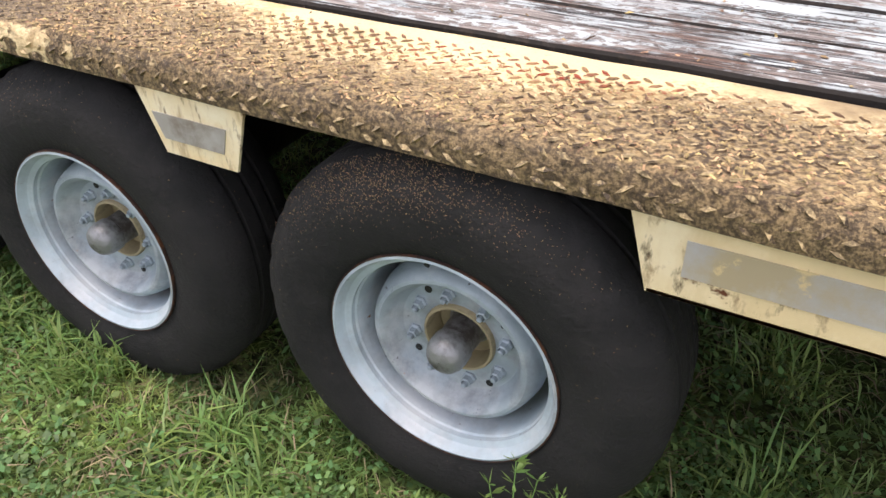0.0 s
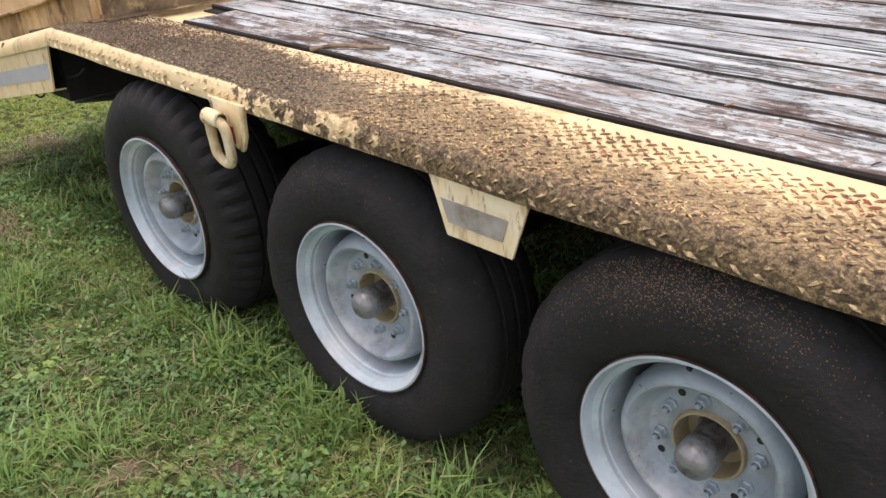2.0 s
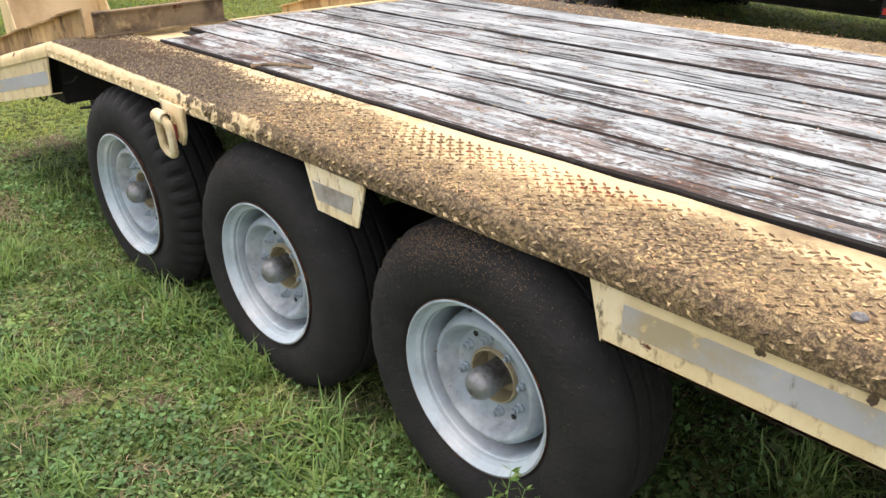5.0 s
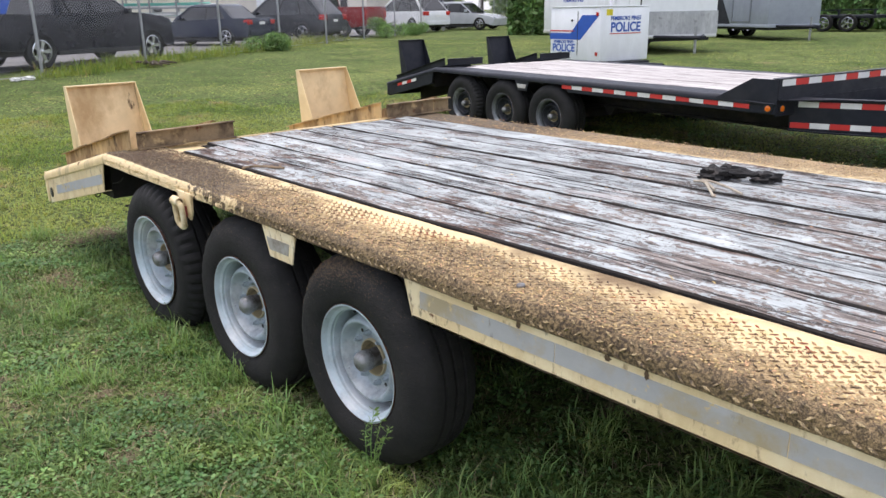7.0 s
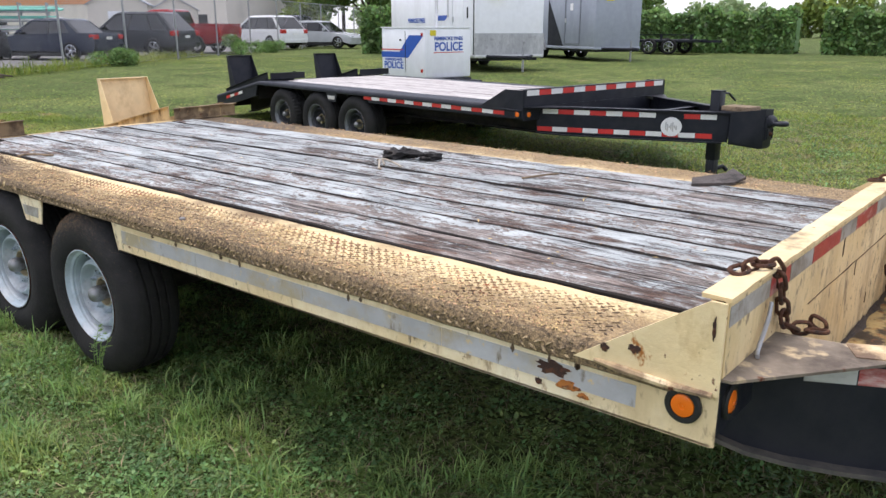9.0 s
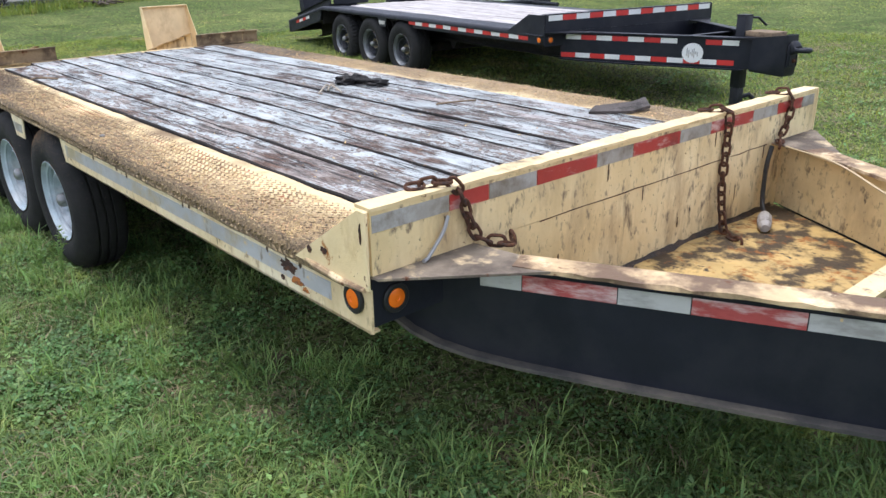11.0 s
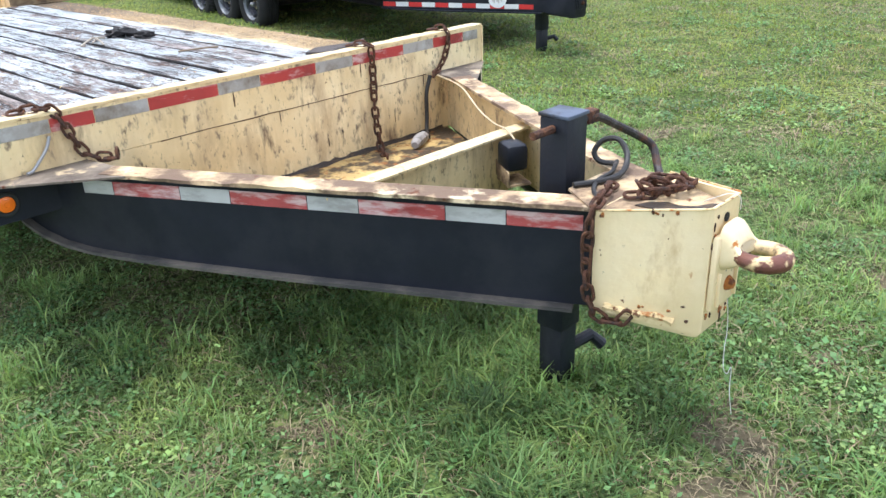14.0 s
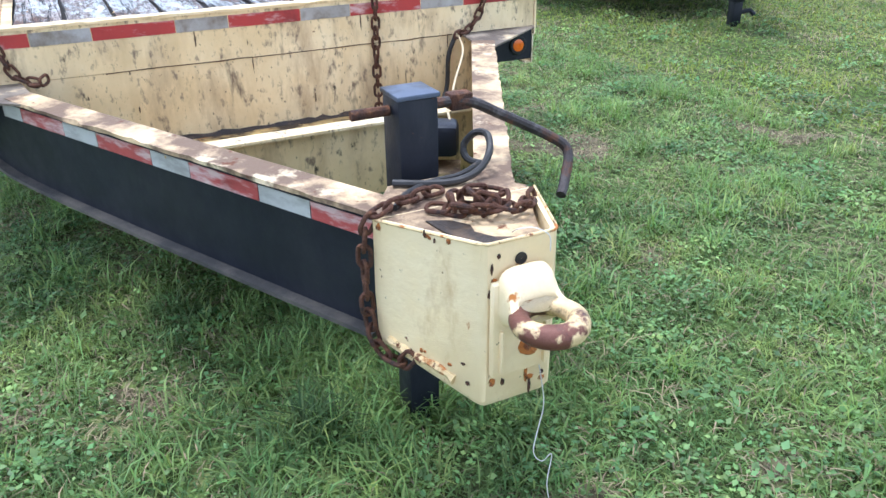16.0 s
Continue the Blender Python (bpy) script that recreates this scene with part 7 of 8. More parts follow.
    for sg in (-1, 1):
        if kind == "pickup":
            for u0, u1 in cuts:
                bm = B()
                quad(bm, [on_side(u0, 0.14, sg), on_side(u1, 0.14, sg), on_side(u1 - 0.02, 0.90, sg), on_side(u0 + 0.02, 0.90, sg)], (0, sg, 0.3))
                part("side_window", bm, glass, T, "dark side window")
        else:
            for u0, u1, w0, w1 in ((0.0, 0.13 if kind == "sedan" else 0.07, 0.0, 0.07), (0.965, 1.0, 0.93, 1.0)):
                bm = B()
                quad(bm, [on_side(u0, 0.0, sg), on_side(u1, 0.0, sg), on_side(w1, 0.97, sg), on_side(w0, 0.97, sg)], (0, sg, 0.25), 0.016)
                part("pillar", bm, coat, T)
            for u0, u1 in zip([c_[1] for c_ in cuts], [c_[0] for c_ in cuts[1:]]):
                bm = B()
                quad(bm, [on_side(u0, 0.0, sg), on_side(u1, 0.0, sg), on_side(u1, 0.97, sg), on_side(u0, 0.97, sg)], (0, sg, 0.25), 0.010)
                part("pillar", bm, plastic, T)
        for u in (cuts[0][1] + 0.015, cuts[-1][0] - 0.015):
            px = b0 + (b1 - b0) * u - 0.06
            bm = B()
            box(bm, px - 0.09, px + 0.09, sg * hw - 0.028 if sg > 0 else -hw - 0.006, sg * hw + 0.006 if sg > 0 else -hw + 0.028, belt - 0.16, belt - 0.13, 0.006)
            part("door_handle", bm, coat, T)
        bm = B()
        box(bm, b1 - 0.42, b1 - 0.27, sg * (hw + 0.02) - 0.07, sg * (hw + 0.02) + 0.07, belt + 0.02, belt + 0.15, 0.02)
        part("wing_mirror", bm, coat, T)
        bm = B()
        if kind == "pickup":
            box(bm, xb - 0.012, xb + 0.08, sg * (hw - 0.12) - 0.10, sg * (hw - 0.12) + 0.10, 0.80, 1.10, 0.01)
        else:
            box(bm, xb - 0.012, xb + 0.22, sg * (hw - 0.16) - 0.13, sg * (hw - 0.16) + 0.13, deckz - 0.22 if kind == "sedan" else 0.80, deckz - 0.06 if kind == "sedan" else 1.0, 0.02)
        part("tail_lamp", bm, red_lens, T, "red tail lamp")
        bm = B()
        box(bm, xf - 0.26, xf - 0.015, sg * (hw - 0.22) - 0.16, sg * (hw - 0.22) + 0.16, hood - 0.30, hood - 0.17, 0.02)
        part("headlamp", bm, chrome, T, "clear headlamp")
    bm = B()
    ga, gb = Vector((b1, 0, z0)), Vector((t1 + 0.06, 0, z1 - 0.06))
    quad(bm, [ga + (gb - ga) * 0.08 + Vector((0, -yi + 0.10, 0)), ga + (gb - ga) * 0.08 + Vector((0, yi - 0.10, 0)), ga + (gb - ga) * 0.95 + Vector((0, yt - 0.06, 0)), ga + (gb - ga) * 0.95 + Vector((0, -yt + 0.06, 0))], (1, 0, 0.8))
    part("windscreen", bm, glass, T, "windscreen")
    bm = B()
    ga, gb = Vector((b0, 0, z0)), Vector((t0 - 0.04, 0, z1 - 0.06))
    quad(bm, [ga + (gb - ga) * 0.12 + Vector((0, -yi + 0.14, 0)), ga + (gb - ga) * 0.12 + Vector((0, yi - 0.14, 0)), ga + (gb - ga) * 0.93 + Vector((0, yt - 0.10, 0)), ga + (gb - ga) * 0.93 + Vector((0, -yt + 0.10, 0))], (-1, 0, 0.5))
    part("rear_window", bm, glass, T, "rear window")
    # trims
    bm = B()
    box(bm, xb - 0.03, xb + 0.10, -hw + 0.10, hw - 0.10, 0.34, 0.55, 0.03)
    part("rear_bumper", bm, chrome if kind == "pickup" else coat, T)
    bm = B()
    box(bm, xb - 0.014, xb, -0.17, 0.17, 0.72, 0.82)
    part("plate_panel", bm, paper, T, "pale plate with unreadable bars")
    bm = B()
    box(bm, wr + r * 1.2, wf - r * 1.2, -hw + 0.012, hw - 0.012, cl - 0.05, cl + 0.06, 0.02)
    part("sill", bm, plastic, T)
    bm = B()
    box(bm, xb + 0.25, xf - 0.2, -hw + 0.16, hw - 0.16, cl - 0.02, 0.62)
    part("underbody", bm, under, T)
    if kind == "pickup":
        # the open bed, as raised walls round a dark floor
        bm = B()
        for yy in (-hw + 0.05, hw - 0.12):
            box(bm, xb + 0.03, b0 - 0.03, yy, yy + 0.07, 1.13, 1.27, 0.015)
        box(bm, xb + 0.0, xb + 0.07, -hw + 0.06, hw - 0.06, 0.80, 1.27, 0.015)
        part("bed_wall", bm, coat, T, "bed sides and tailgate")
    ty, ri = car_wheel(r)
    for wx in (wf, wr):
        for sg in (-1, 1):
            w = part("wheel", ri, None, T, "bright alloy wheel", pose(wx, sg * (hw - 0.10), r, 0, 0, 0 if sg < 0 else 180))
            part("tyre", ty, None, w, "black tyre")
    return T


car("pickup_truck", "black crew-cab pickup truck parked behind the fence", -20.57, 5.69, 114, 6.15, 1.98, 1.78, "pickup", paint("black_car_paint", (0.006, 0.007, 0.011)), 3.57, 0.40, 0.86)
car("sedan", "dark grey-blue sedan parked behind the fence", -26.9, 12.8, 209, 4.55, 1.80, 1.43, "sedan", paint("slate_car_paint", (0.022, 0.028, 0.045)), 2.76, 0.325, 0.80)
car("suv", "dark grey crossover parked beside the sedan", -27.6, 16.5, 206, 4.60, 1.86, 1.70, "suv", paint("grey_car_paint", (0.032, 0.034, 0.040)), 2.69, 0.35, 0.92)
car("pickup_truck", "red pickup truck parked in the lot", -30.2, 19.9, 205, 5.6, 1.98, 1.90, "pickup", paint("red_car_paint", (0.26, 0.012, 0.014)), 3.45, 0.39, 0.95)
car("suv", "white crossover parked in the lot", -31.6, 26.0, 185, 4.55, 1.84, 1.68, "suv", paint("white_car_paint", (0.72, 0.73, 0.74)), 2.66, 0.35, 0.92)
car("sedan", "silver sedan parked in the lot", -31.2, 29.6, 20, 4.6, 1.80, 1.45, "sedan", paint("silver_car_paint", (0.42, 0.44, 0.46)), 2.70, 0.325, 0.85)
car("suv", "dark blue people carrier parked at the back", -35.6, 31.5, 25, 4.95, 1.95, 1.80, "suv", paint("navy_car_paint", (0.03, 0.036, 0.055)), 2.95, 0.36, 0.95)


def bars(parent, m, rows, mat):
    for z, x0, x1, h in rows:
        bm = B()
        box(bm, x0, x1, -0.004, 0, z, z + h)
        part("lettering_bar", bm, mat, parent, "", m)


def lettering(parent, words, size, m, mat, name="lettering"):
    cu = bpy.data.curves.new(name, "FONT")
    cu.body, cu.size, cu.extrude, cu.offset, cu.align_x = words, size, 0.002, size * 0.022, "CENTER"
    tmp = new("lettering_source", cu)
    bpy.context.view_layer.update()
    me = bpy.data.meshes.new_from_object(tmp)
    bpy.data.objects.remove(tmp)
    me.materials.clear()
    me.materials.append(mat)
    part(name, me, None, parent, "blue word " + words, m @ pose(0, 0, 0, 90, 0, 0))


def cargo_trailer(name, label, m, L, W, H, base, coat, wheels, r, nose=None, door=None, coat_name=""):
    """An enclosed box trailer: local x ahead, its right side at -W/2."""
    T = thing(name, label, "trailer", "enclosed trailers", m)
    bm = B()
    box(bm, -L / 2, L / 2, -W / 2, W / 2, base, base + H, 0.05)
    part("box_body", bm, coat, T, coat_name)
    for z0, z1 in ((base - 0.06, base + 0.04), (base + H - 0.06, base + H + 0.012)):
        bm = B()
        box(bm, -L / 2 - 0.012, L / 2 + 0.012, -W / 2 - 0.012, W / 2 + 0.012, z0, z1, 0.012)
        part("edge_trim", bm, alu if coat is not grey_p else grey_p, T, "metal edge trim")
    for sy in (-1, 1):
        for wx in wheels:
            ty, ri = car_wheel(r)
            w = part("wheel", ri, None, T, "", pose(wx, sy * (W / 2 - 0.06), r, 0, 0, 0 if sy < 0 else 180))
            part("tyre", ty, None, w)
        bm = B()
        c = sum(wheels) / len(wheels)
        half = (max(wheels) - min(wheels)) / 2 + r * 1.25
        pts = [(c - half, r * 0.9), (c - half * 0.85, r * 1.9), (c - half * 0.45, r * 2.3), (c + half * 0.45, r * 2.3), (c + half * 0.85, r * 1.9), (c + half, r * 0.9)]
        ya, yb = sorted((sy * (W / 2 + 0.01), sy * (W / 2 + 0.14)))
        rows = [[(x, ya, z) for x, z in pts], [(x, yb, z) for x, z in pts]]
        sweep(bm, rows, False, False)
        bmesh.ops.solidify(bm, geom=bm.faces[:], thickness=0.012)
        part("mudguard", bm, alu, T, "metal mudguard")
    if nose is not None:
        bm = B()
        box(bm, L / 2 - 0.01, L / 2 + 0.014, -W / 2 - 0.014, W / 2 + 0.014, base + 0.03, base + nose)
        part("stone_guard", bm, guard_mat, T, "bright metal stone guard")
    if door:
        x0, x1, z0, z1, dm = door
        bm = B()
        for a, b, c, e in ((x0, x0 + 0.05, z0, z1), (x1 - 0.05, x1, z0, z1), (x0, x1, z1 - 0.05, z1), (x0, x1, z0, z0 + 0.05)):
            box(bm, a, b, -W / 2 - 0.022, -W / 2, c, e)
        d = part("side_door", bm, dm, T, "framed side door")
        bm = B()
        box(bm, x0 + 0.07, x0 + 0.12, -W / 2 - 0.05, -W / 2, (z0 + z1) / 2 - 0.08, (z0 + z1) / 2 + 0.08, 0.01)
        part("door_latch", bm, alu, d)
    bm = B()
    for sy in (-1, 1):
        tube(bm, [(L / 2 - 0.1, sy * W * 0.36, base - 0.02), (L / 2 + 1.05, 0, base - 0.03)], 0.045, 8)
    box(bm, L / 2 + 0.95, L / 2 + 1.2, -0.06, 0.06, base - 0.08, base + 0.02, 0.01)
    part("tongue", bm, black, T, "A-frame tongue")
    bm = B()
    tube(bm, [(L / 2 + 0.8, 0, -0.0), (L / 2 + 0.8, 0, base + 0.25)], 0.035, 8)
    part("tongue_jack", bm, steel, T)
    bm = B()
    box(bm, -L / 2 + 0.1, L / 2 - 0.1, -W / 2 + 0.15, W / 2 - 0.15, base - 0.14, base - 0.06)
    part("chassis", bm, black, T)
    return T


def place(x, y, heading):
    return Matrix.Translation((x, y, gz(x, y))) @ Matrix.Rotation(radians(heading), 4, "Z")


# white trailer, grey trailer, black trailer in the lot
WT = cargo_trailer("cargo_trailer", "large white enclosed trailer with a bright stone guard", place(-13.5, 19.8, -27), 7.0, 2.2, 2.05, 0.42, white_p, (-1.2, -0.3), 0.36, 0.62, (1.9, 2.75, 0.55, 2.30, white_p), "white panels")
bm = B()
box(bm, 1.60, 1.64, -1.135, -1.10, 1.5, 2.0)
part("door_bar", bm, alu, WT, "tall latch bar")
bm = B()
box(bm, 3.5, 3.52, -0.2, 0.25, 1.95, 2.03)
part("label_sticker", bm, yellow_p, WT, "yellow sticker", pose(0.1, -0.5, 0))
bm = B()
box(bm, 3.40, 3.435, -1.122, -1.098, 0.44, 2.42)
part("corner_seam", bm, plastic, WT, "dark corner seam")
bm = B()
box(bm, 3.0, 3.03, -1.14, -1.10, 1.45, 1.75, 0.008)
part("door_handle", bm, plastic, WT, "dark grab handle")
lettering(WT, "PEMBROKE PINES", 0.20, pose(-1.0, -1.106, 1.35), blue_p)
bm = B()
prism_y(bm, [(0.55, 1.40), (1.35, 1.40), (1.60, 1.55), (0.9, 1.55)], -1.108, -1.101)
part("stripe", bm, blue_p, WT, "blue stripe")

GT = cargo_trailer("cargo_trailer", "grey enclosed trailer with a roof cage", place(-13.53, 26.75, -27), 6.4, 1.95, 2.0, 0.45, grey_p, (-1.4, -0.5), 0.36, None, (1.2, 2.25, 0.55, 2.25, seam_grey), "dull grey panels")
bm = B()
prism_y(bm, [(0.0, 0.46), (1.15, 0.46), (0.0, 2.2)], -0.983, -0.976)
part("dark_panel", bm, black, GT, "black slanted panel")
bm = B()
box(bm, 1.55, 1.75, -0.987, -0.977, 1.75, 2.0)
part("paper_notice", bm, paper, GT, "white paper notice")
bm = B()
for yy in (-0.92, 0, 0.92):
    for zz in (2.52, 2.80, 3.02):
        tube(bm, [(-3.0, yy, zz), (3.1, yy, zz)], 0.014, 6)
for k in range(25):
    for yy in (-0.92, 0.92):
        tube(bm, [(-3.0 + 0.254 * k, yy, 2.45), (-3.0 + 0.254 * k, yy, 3.02)], 0.010, 5)
for k in range(14):
    for xx in (-3.0, 3.1):
        tube(bm, [(xx, -0.92 + 0.1415 * k, 2.45), (xx, -0.92 + 0.1415 * k, 3.02)], 0.010, 5)
part("roof_cage", bm, paper, GT, "wire cage on the roof")
bm = B()
box(bm, 3.21, 3.22, -0.55, -0.25, 2.05, 2.13)
part("label_sticker", bm, yellow_p, GT, "yellow sticker")

KT = cargo_trailer("cargo_trailer", "small black enclosed trailer with a framed side door", place(-17.95, 0.88, 104), 3.35, 1.75, 1.72, 0.46, paint("black_trailer_skin", (0.014, 0.014, 0.017)), (-0.35,), 0.33, None, (0.10, 0.95, 0.50, 2.02, alu), "black panels")
bm = B()
box(bm, 1.1, 1.69, -0.895, -0.87, 0.48, 1.08)
part("stone_guard", bm, alu, KT, "checkered metal corner guard")
bm = B()
box(bm, -1.25, -0.85, -0.885, -0.876, 0.95, 1.03)
part("maker_plate", bm, paper, KT, "pale maker's plate")


def police_unit():
    T = thing("sign_trailer", "white boxy police trailer with blue stripes", "trailer", "enclosed trailers", place(-8.55, 12.45, -8))
    bm = B()
    box(bm, -0.72, 0.72, -0.66, 0.66, 0.30, 1.32, 0.04)
    part("cabinet", bm, white_p, T, "white cabinet")
    bm = B()
    box(bm, -0.735, 0.735, -0.675, 0.675, 1.315, 1.335, 0.008)
    part("cabinet_lid", bm, white_p, T, "lid with a shadow gap")
    yf, xf = -0.662, 0.722
    # side with stripes
    bm = B()
    prism_y(bm, [(-0.71, 0.83), (-0.10, 0.83), (0.22, 1.17), (0.68, 1.17), (0.18, 0.71), (-0.71, 0.71)], yf - 0.004, yf)
    part("stripe", bm, blue_p, T, "slanting blue stripe")
    bm = B()
    prism_y(bm, [(-0.71, 0.885), (0.02, 0.885), (0.0, 0.86), (-0.71, 0.86)], yf - 0.004, yf)
    part("stripe", bm, tape_redclean, T, "thin red stripe")
    lettering(T, "POLICE", 0.20, pose(-0.30, yf - 0.003, 0.485), blue_p)
    lettering(T, "PEMBROKE PINES", 0.075, pose(-0.30, yf - 0.003, 0.64), blue_p)
    mx = pose(xf + 0.003, 0.0, 0.86, 0, 0, 90)
    lettering(T, "POLICE", 0.245, mx, blue_p)
    lettering(T, "PEMBROKE PINES", 0.105, pose(xf + 0.003, 0.0, 1.07, 0, 0, 90), blue_p)
    bm = B()
    box(bm, xf, xf + 0.004, -0.42, 0.42, 0.815, 0.83)
    part("stripe", bm, tape_redclean, T, "thin red stripe")
    bm = B()
    box(bm, xf, xf + 0.004, -0.52, -0.36, 1.16, 1.27)
    part("label_sticker", bm, yellow_p, T, "yellow sticker")
    for z in (0.42, 1.15):
        bm = B()
        box(bm, 0.60, 0.66, yf - 0.012, yf, z, z + 0.07, 0.004)
        part("marker_lamp", bm, red_lens, T, "small red lamp")
    bm = B()
    tube(bm, [(0.10, yf - 0.006, 0.42), (0.10, yf - 0.006, 1.25)], 0.006, 6)
    tube(bm, [(-0.05, yf - 0.006, 1.08), (-0.05, yf - 0.03, 1.06)], 0.02, 8)
    part("door_seam", bm, plastic, T, "door seam and lock")
    for sy in (-1, 1):
        ty, ri = car_wheel(0.28)
        w = part("wheel", ri, None, T, "", pose(-0.1, sy * 0.52, 0.28, 0, 0, 0 if sy < 0 else 180))
        part("tyre", ty, None, w)
    bm = B()
    box(bm, -0.7, 0.9, -0.5, 0.5, 0.20, 0.30)
    tube(bm, [(0.7, 0.0, 0.26), (1.7, 0.0, 0.26)], 0.04, 8)
    part("chassis", bm, black, T)
    bm = B()
    tube(bm, [(0.0, 0.3, 1.33), (0.0, 0.3, 1.9)], 0.035, 8)
    part("mast", bm, alu, T, "folded mast")


police_unit()


def far_flat_trailer():
    T = thing("utility_trailer", "low dark flat trailer standing before the hedge", "trailer", m=place(-12.3, 33.2, 5))
    bm = B()
    box(bm, -1.4, 1.4, -1.0, 1.0, 0.5, 0.62, 0.01)
    for x in (-1.3, 0.0, 1.3):
        box(bm, x - 0.04, x + 0.04, -1.0, -0.92, 0.62, 0.82)
    box(bm, -1.4, 1.4, -1.0, -0.94, 0.80, 0.84)
    part("bed_frame", bm, black_worn, T)
    for wx in (-0.5, 0.4):
        for sy in (-1, 1):
            ty, ri = car_wheel(0.33)
            w = part("wheel", ri, None, T, "", pose(wx, sy * 1.05, 0.33, 0, 0, 0 if sy < 0 else 180))
            part("tyre", ty, None, w)
    bm = B()
    box(bm, 1.4, 2.3, -0.05, 0.05, 0.5, 0.6)
    part("tongue", bm, black_worn, T)


far_flat_trailer()


def blue_unit():
    T = thing("blue_container", "blue boxed machine with a pale oval badge", "machine", m=place(-26.2, 5.9, 114))
    bm = B()
    box(bm, -1.0, 1.0, -0.7, 0.7, 0.7, 1.95, 0.05)
    part("machine_case", bm, blue_p, T)
    bm = B()
    lathe(bm, [(0.17, 0.0), (0.17, -0.01), (0.001, -0.01)], 24)
    part("badge", bm, paper, T, "pale oval badge", pose(0.1, -0.705, 1.55) @ Matrix.Diagonal((1.8, 1, 1, 1)))
    for x in (-0.6, 0.1, 0.5):
        bm = B()
        tube(bm, [(x, 0, 1.95), (x, 0, 2.15)], 0.10, 10)
        part("exhaust", bm, blue_p, T)
    bm = B()
    box(bm, -1.1, 1.1, -0.6, 0.6, 0.35, 0.70)
    box(bm, -0.9, -0.7, -0.6, 0.6, 0.0, 0.4)
    box(bm, 0.7, 0.9, -0.6, 0.6, 0.0, 0.4)
    part("skid", bm, black, T)


blue_unit()


def pipe_rack():
    T = thing("pipe_rack", "steel rack loaded with teal and white plastic pipes", "rack", m=place(-39.4, 16.3, 62))
    for x in (-1.9, -0.65, 0.65, 1.9):
        for y in (-0.6, 0.6):
            bm = B()
            box(bm, x - 0.04, x + 0.04, y - 0.04, y + 0.04, 0, 2.3)
            part("rack_post", bm, steel, T)
    for z in (0.5, 0.95, 1.4, 1.85):
        for y in (-0.6, 0.6):
            bm = B()
            box(bm, -2.0, 2.0, y - 0.03, y + 0.03, z - 0.03, z + 0.03)
            part("rack_beam", bm, steel, T)
    R = random.Random(3)
    for z in (0.58, 1.03, 1.48, 1.93):
        for k in range(14):
            bm = B()
            o = R.uniform(-0.5, 0.5)
            zz = z + 0.06 * (k % 3) + 0.03 * R.random()
            tube(bm, [(-2.2 + o, -0.55 + 0.08 * k, zz), (2.2 + o, -0.55 + 0.08 * k, zz + R.uniform(-0.04, 0.04))], 0.042, 6)
            teal = z > 1.9 or R.random() < 0.4
            part("pipe", bm, teal_p if teal else paper, T, "teal pipe" if teal else "pale pipe")


pipe_rack()


def shed(x, y, h, W, D, wallz, ridge):
    T = thing("garden_shed", "pale gabled storage shed", "shed", "storage sheds", place(x, y, h))
    bm = B()
    sweep(bm, [[(-W / 2, yy, 0), (W / 2, yy, 0), (W / 2, yy, wallz), (0, yy, ridge), (-W / 2, yy, wallz)] for yy in (-D / 2, D / 2)])
    part("shed_wall", bm, stucco, T)
    for s in (-1, 1):
        bm = B()
        sweep(bm, [[(s * (W / 2 + 0.12), yy, wallz - 0.08), (0, yy, ridge + 0.02), (0, yy, ridge + 0.08), (s * (W / 2 + 0.12), yy, wallz - 0.02)] for yy in (-D / 2 - 0.1, D / 2 + 0.1)])
        part("shed_roof", bm, grey_p, T)
    bm = B()
    box(bm, -0.55, 0.55, -D / 2 - 0.02, -D / 2, 0.05, 2.0)
    part("shed_door", bm, white_p, T)


shed(-42.3, 24.0, 55, 3.2, 3.6, 2.4, 3.2)
shed(-43.0, 28.0, 55, 2.6, 3.2, 2.2, 2.9)


def building():
    """A low stuccoed building with a peach band under its flat roof."""
    T = thing("low_building", "low stuccoed building with a peach parapet band", "building", m=place(-50.3, 37.0, 21))
    # local x runs along the front, y away from it
    for x0, x1, top, band in ((-11.5, 0.0, 4.45, 1.0), (-30.0, -11.56, 3.75, 0.75)):
        d0 = 0.0 if x0 > -12 else 0.6
        bm = B()
        box(bm, x0, x1, d0, 14, -0.5, top - band)
        w = part("wall", bm, stucco, T, "pale stucco wall")
        bm = B()
        box(bm, x0 - 0.06, x1 + 0.06, d0 - 0.06, 14.06, top - band, top)
        part("parapet_band", bm, peach, T, "peach parapet band")
        bm = B()
        box(bm, x0 - 0.12, x1 + 0.12, d0 - 0.12, 14.12, top, top + 0.10)
        part("parapet_cap", bm, peach, T)
    for x in (-10.2, -24.0, -3.0):
        bm = B()
        box(bm, x, x + 1.2, -0.05 if x > -12 else 0.55, 0.0 if x > -12 else 0.6, -0.2, 2.1)
        part("door", bm, plastic, T, "dark door")
    for x, h in ((-16.0, 0.5), (-20.0, 0.4), (-6.0, 0.4)):
        bm = B()
        box(bm, x, x + 1.6, 5, 6.4, (3.8 if x < -10 else 4.5), (3.8 if x < -10 else 4.5) + h, 0.03)
        part("roof_unit", bm, alu, T, "roof air unit")
    for x in (-7.0, -2.0):
        bm = B()
        box(bm, x, x + 0.5, -0.2, -0.06, 3.4, 3.65, 0.03)
        part("wall_lamp", bm, plastic, T)


building()


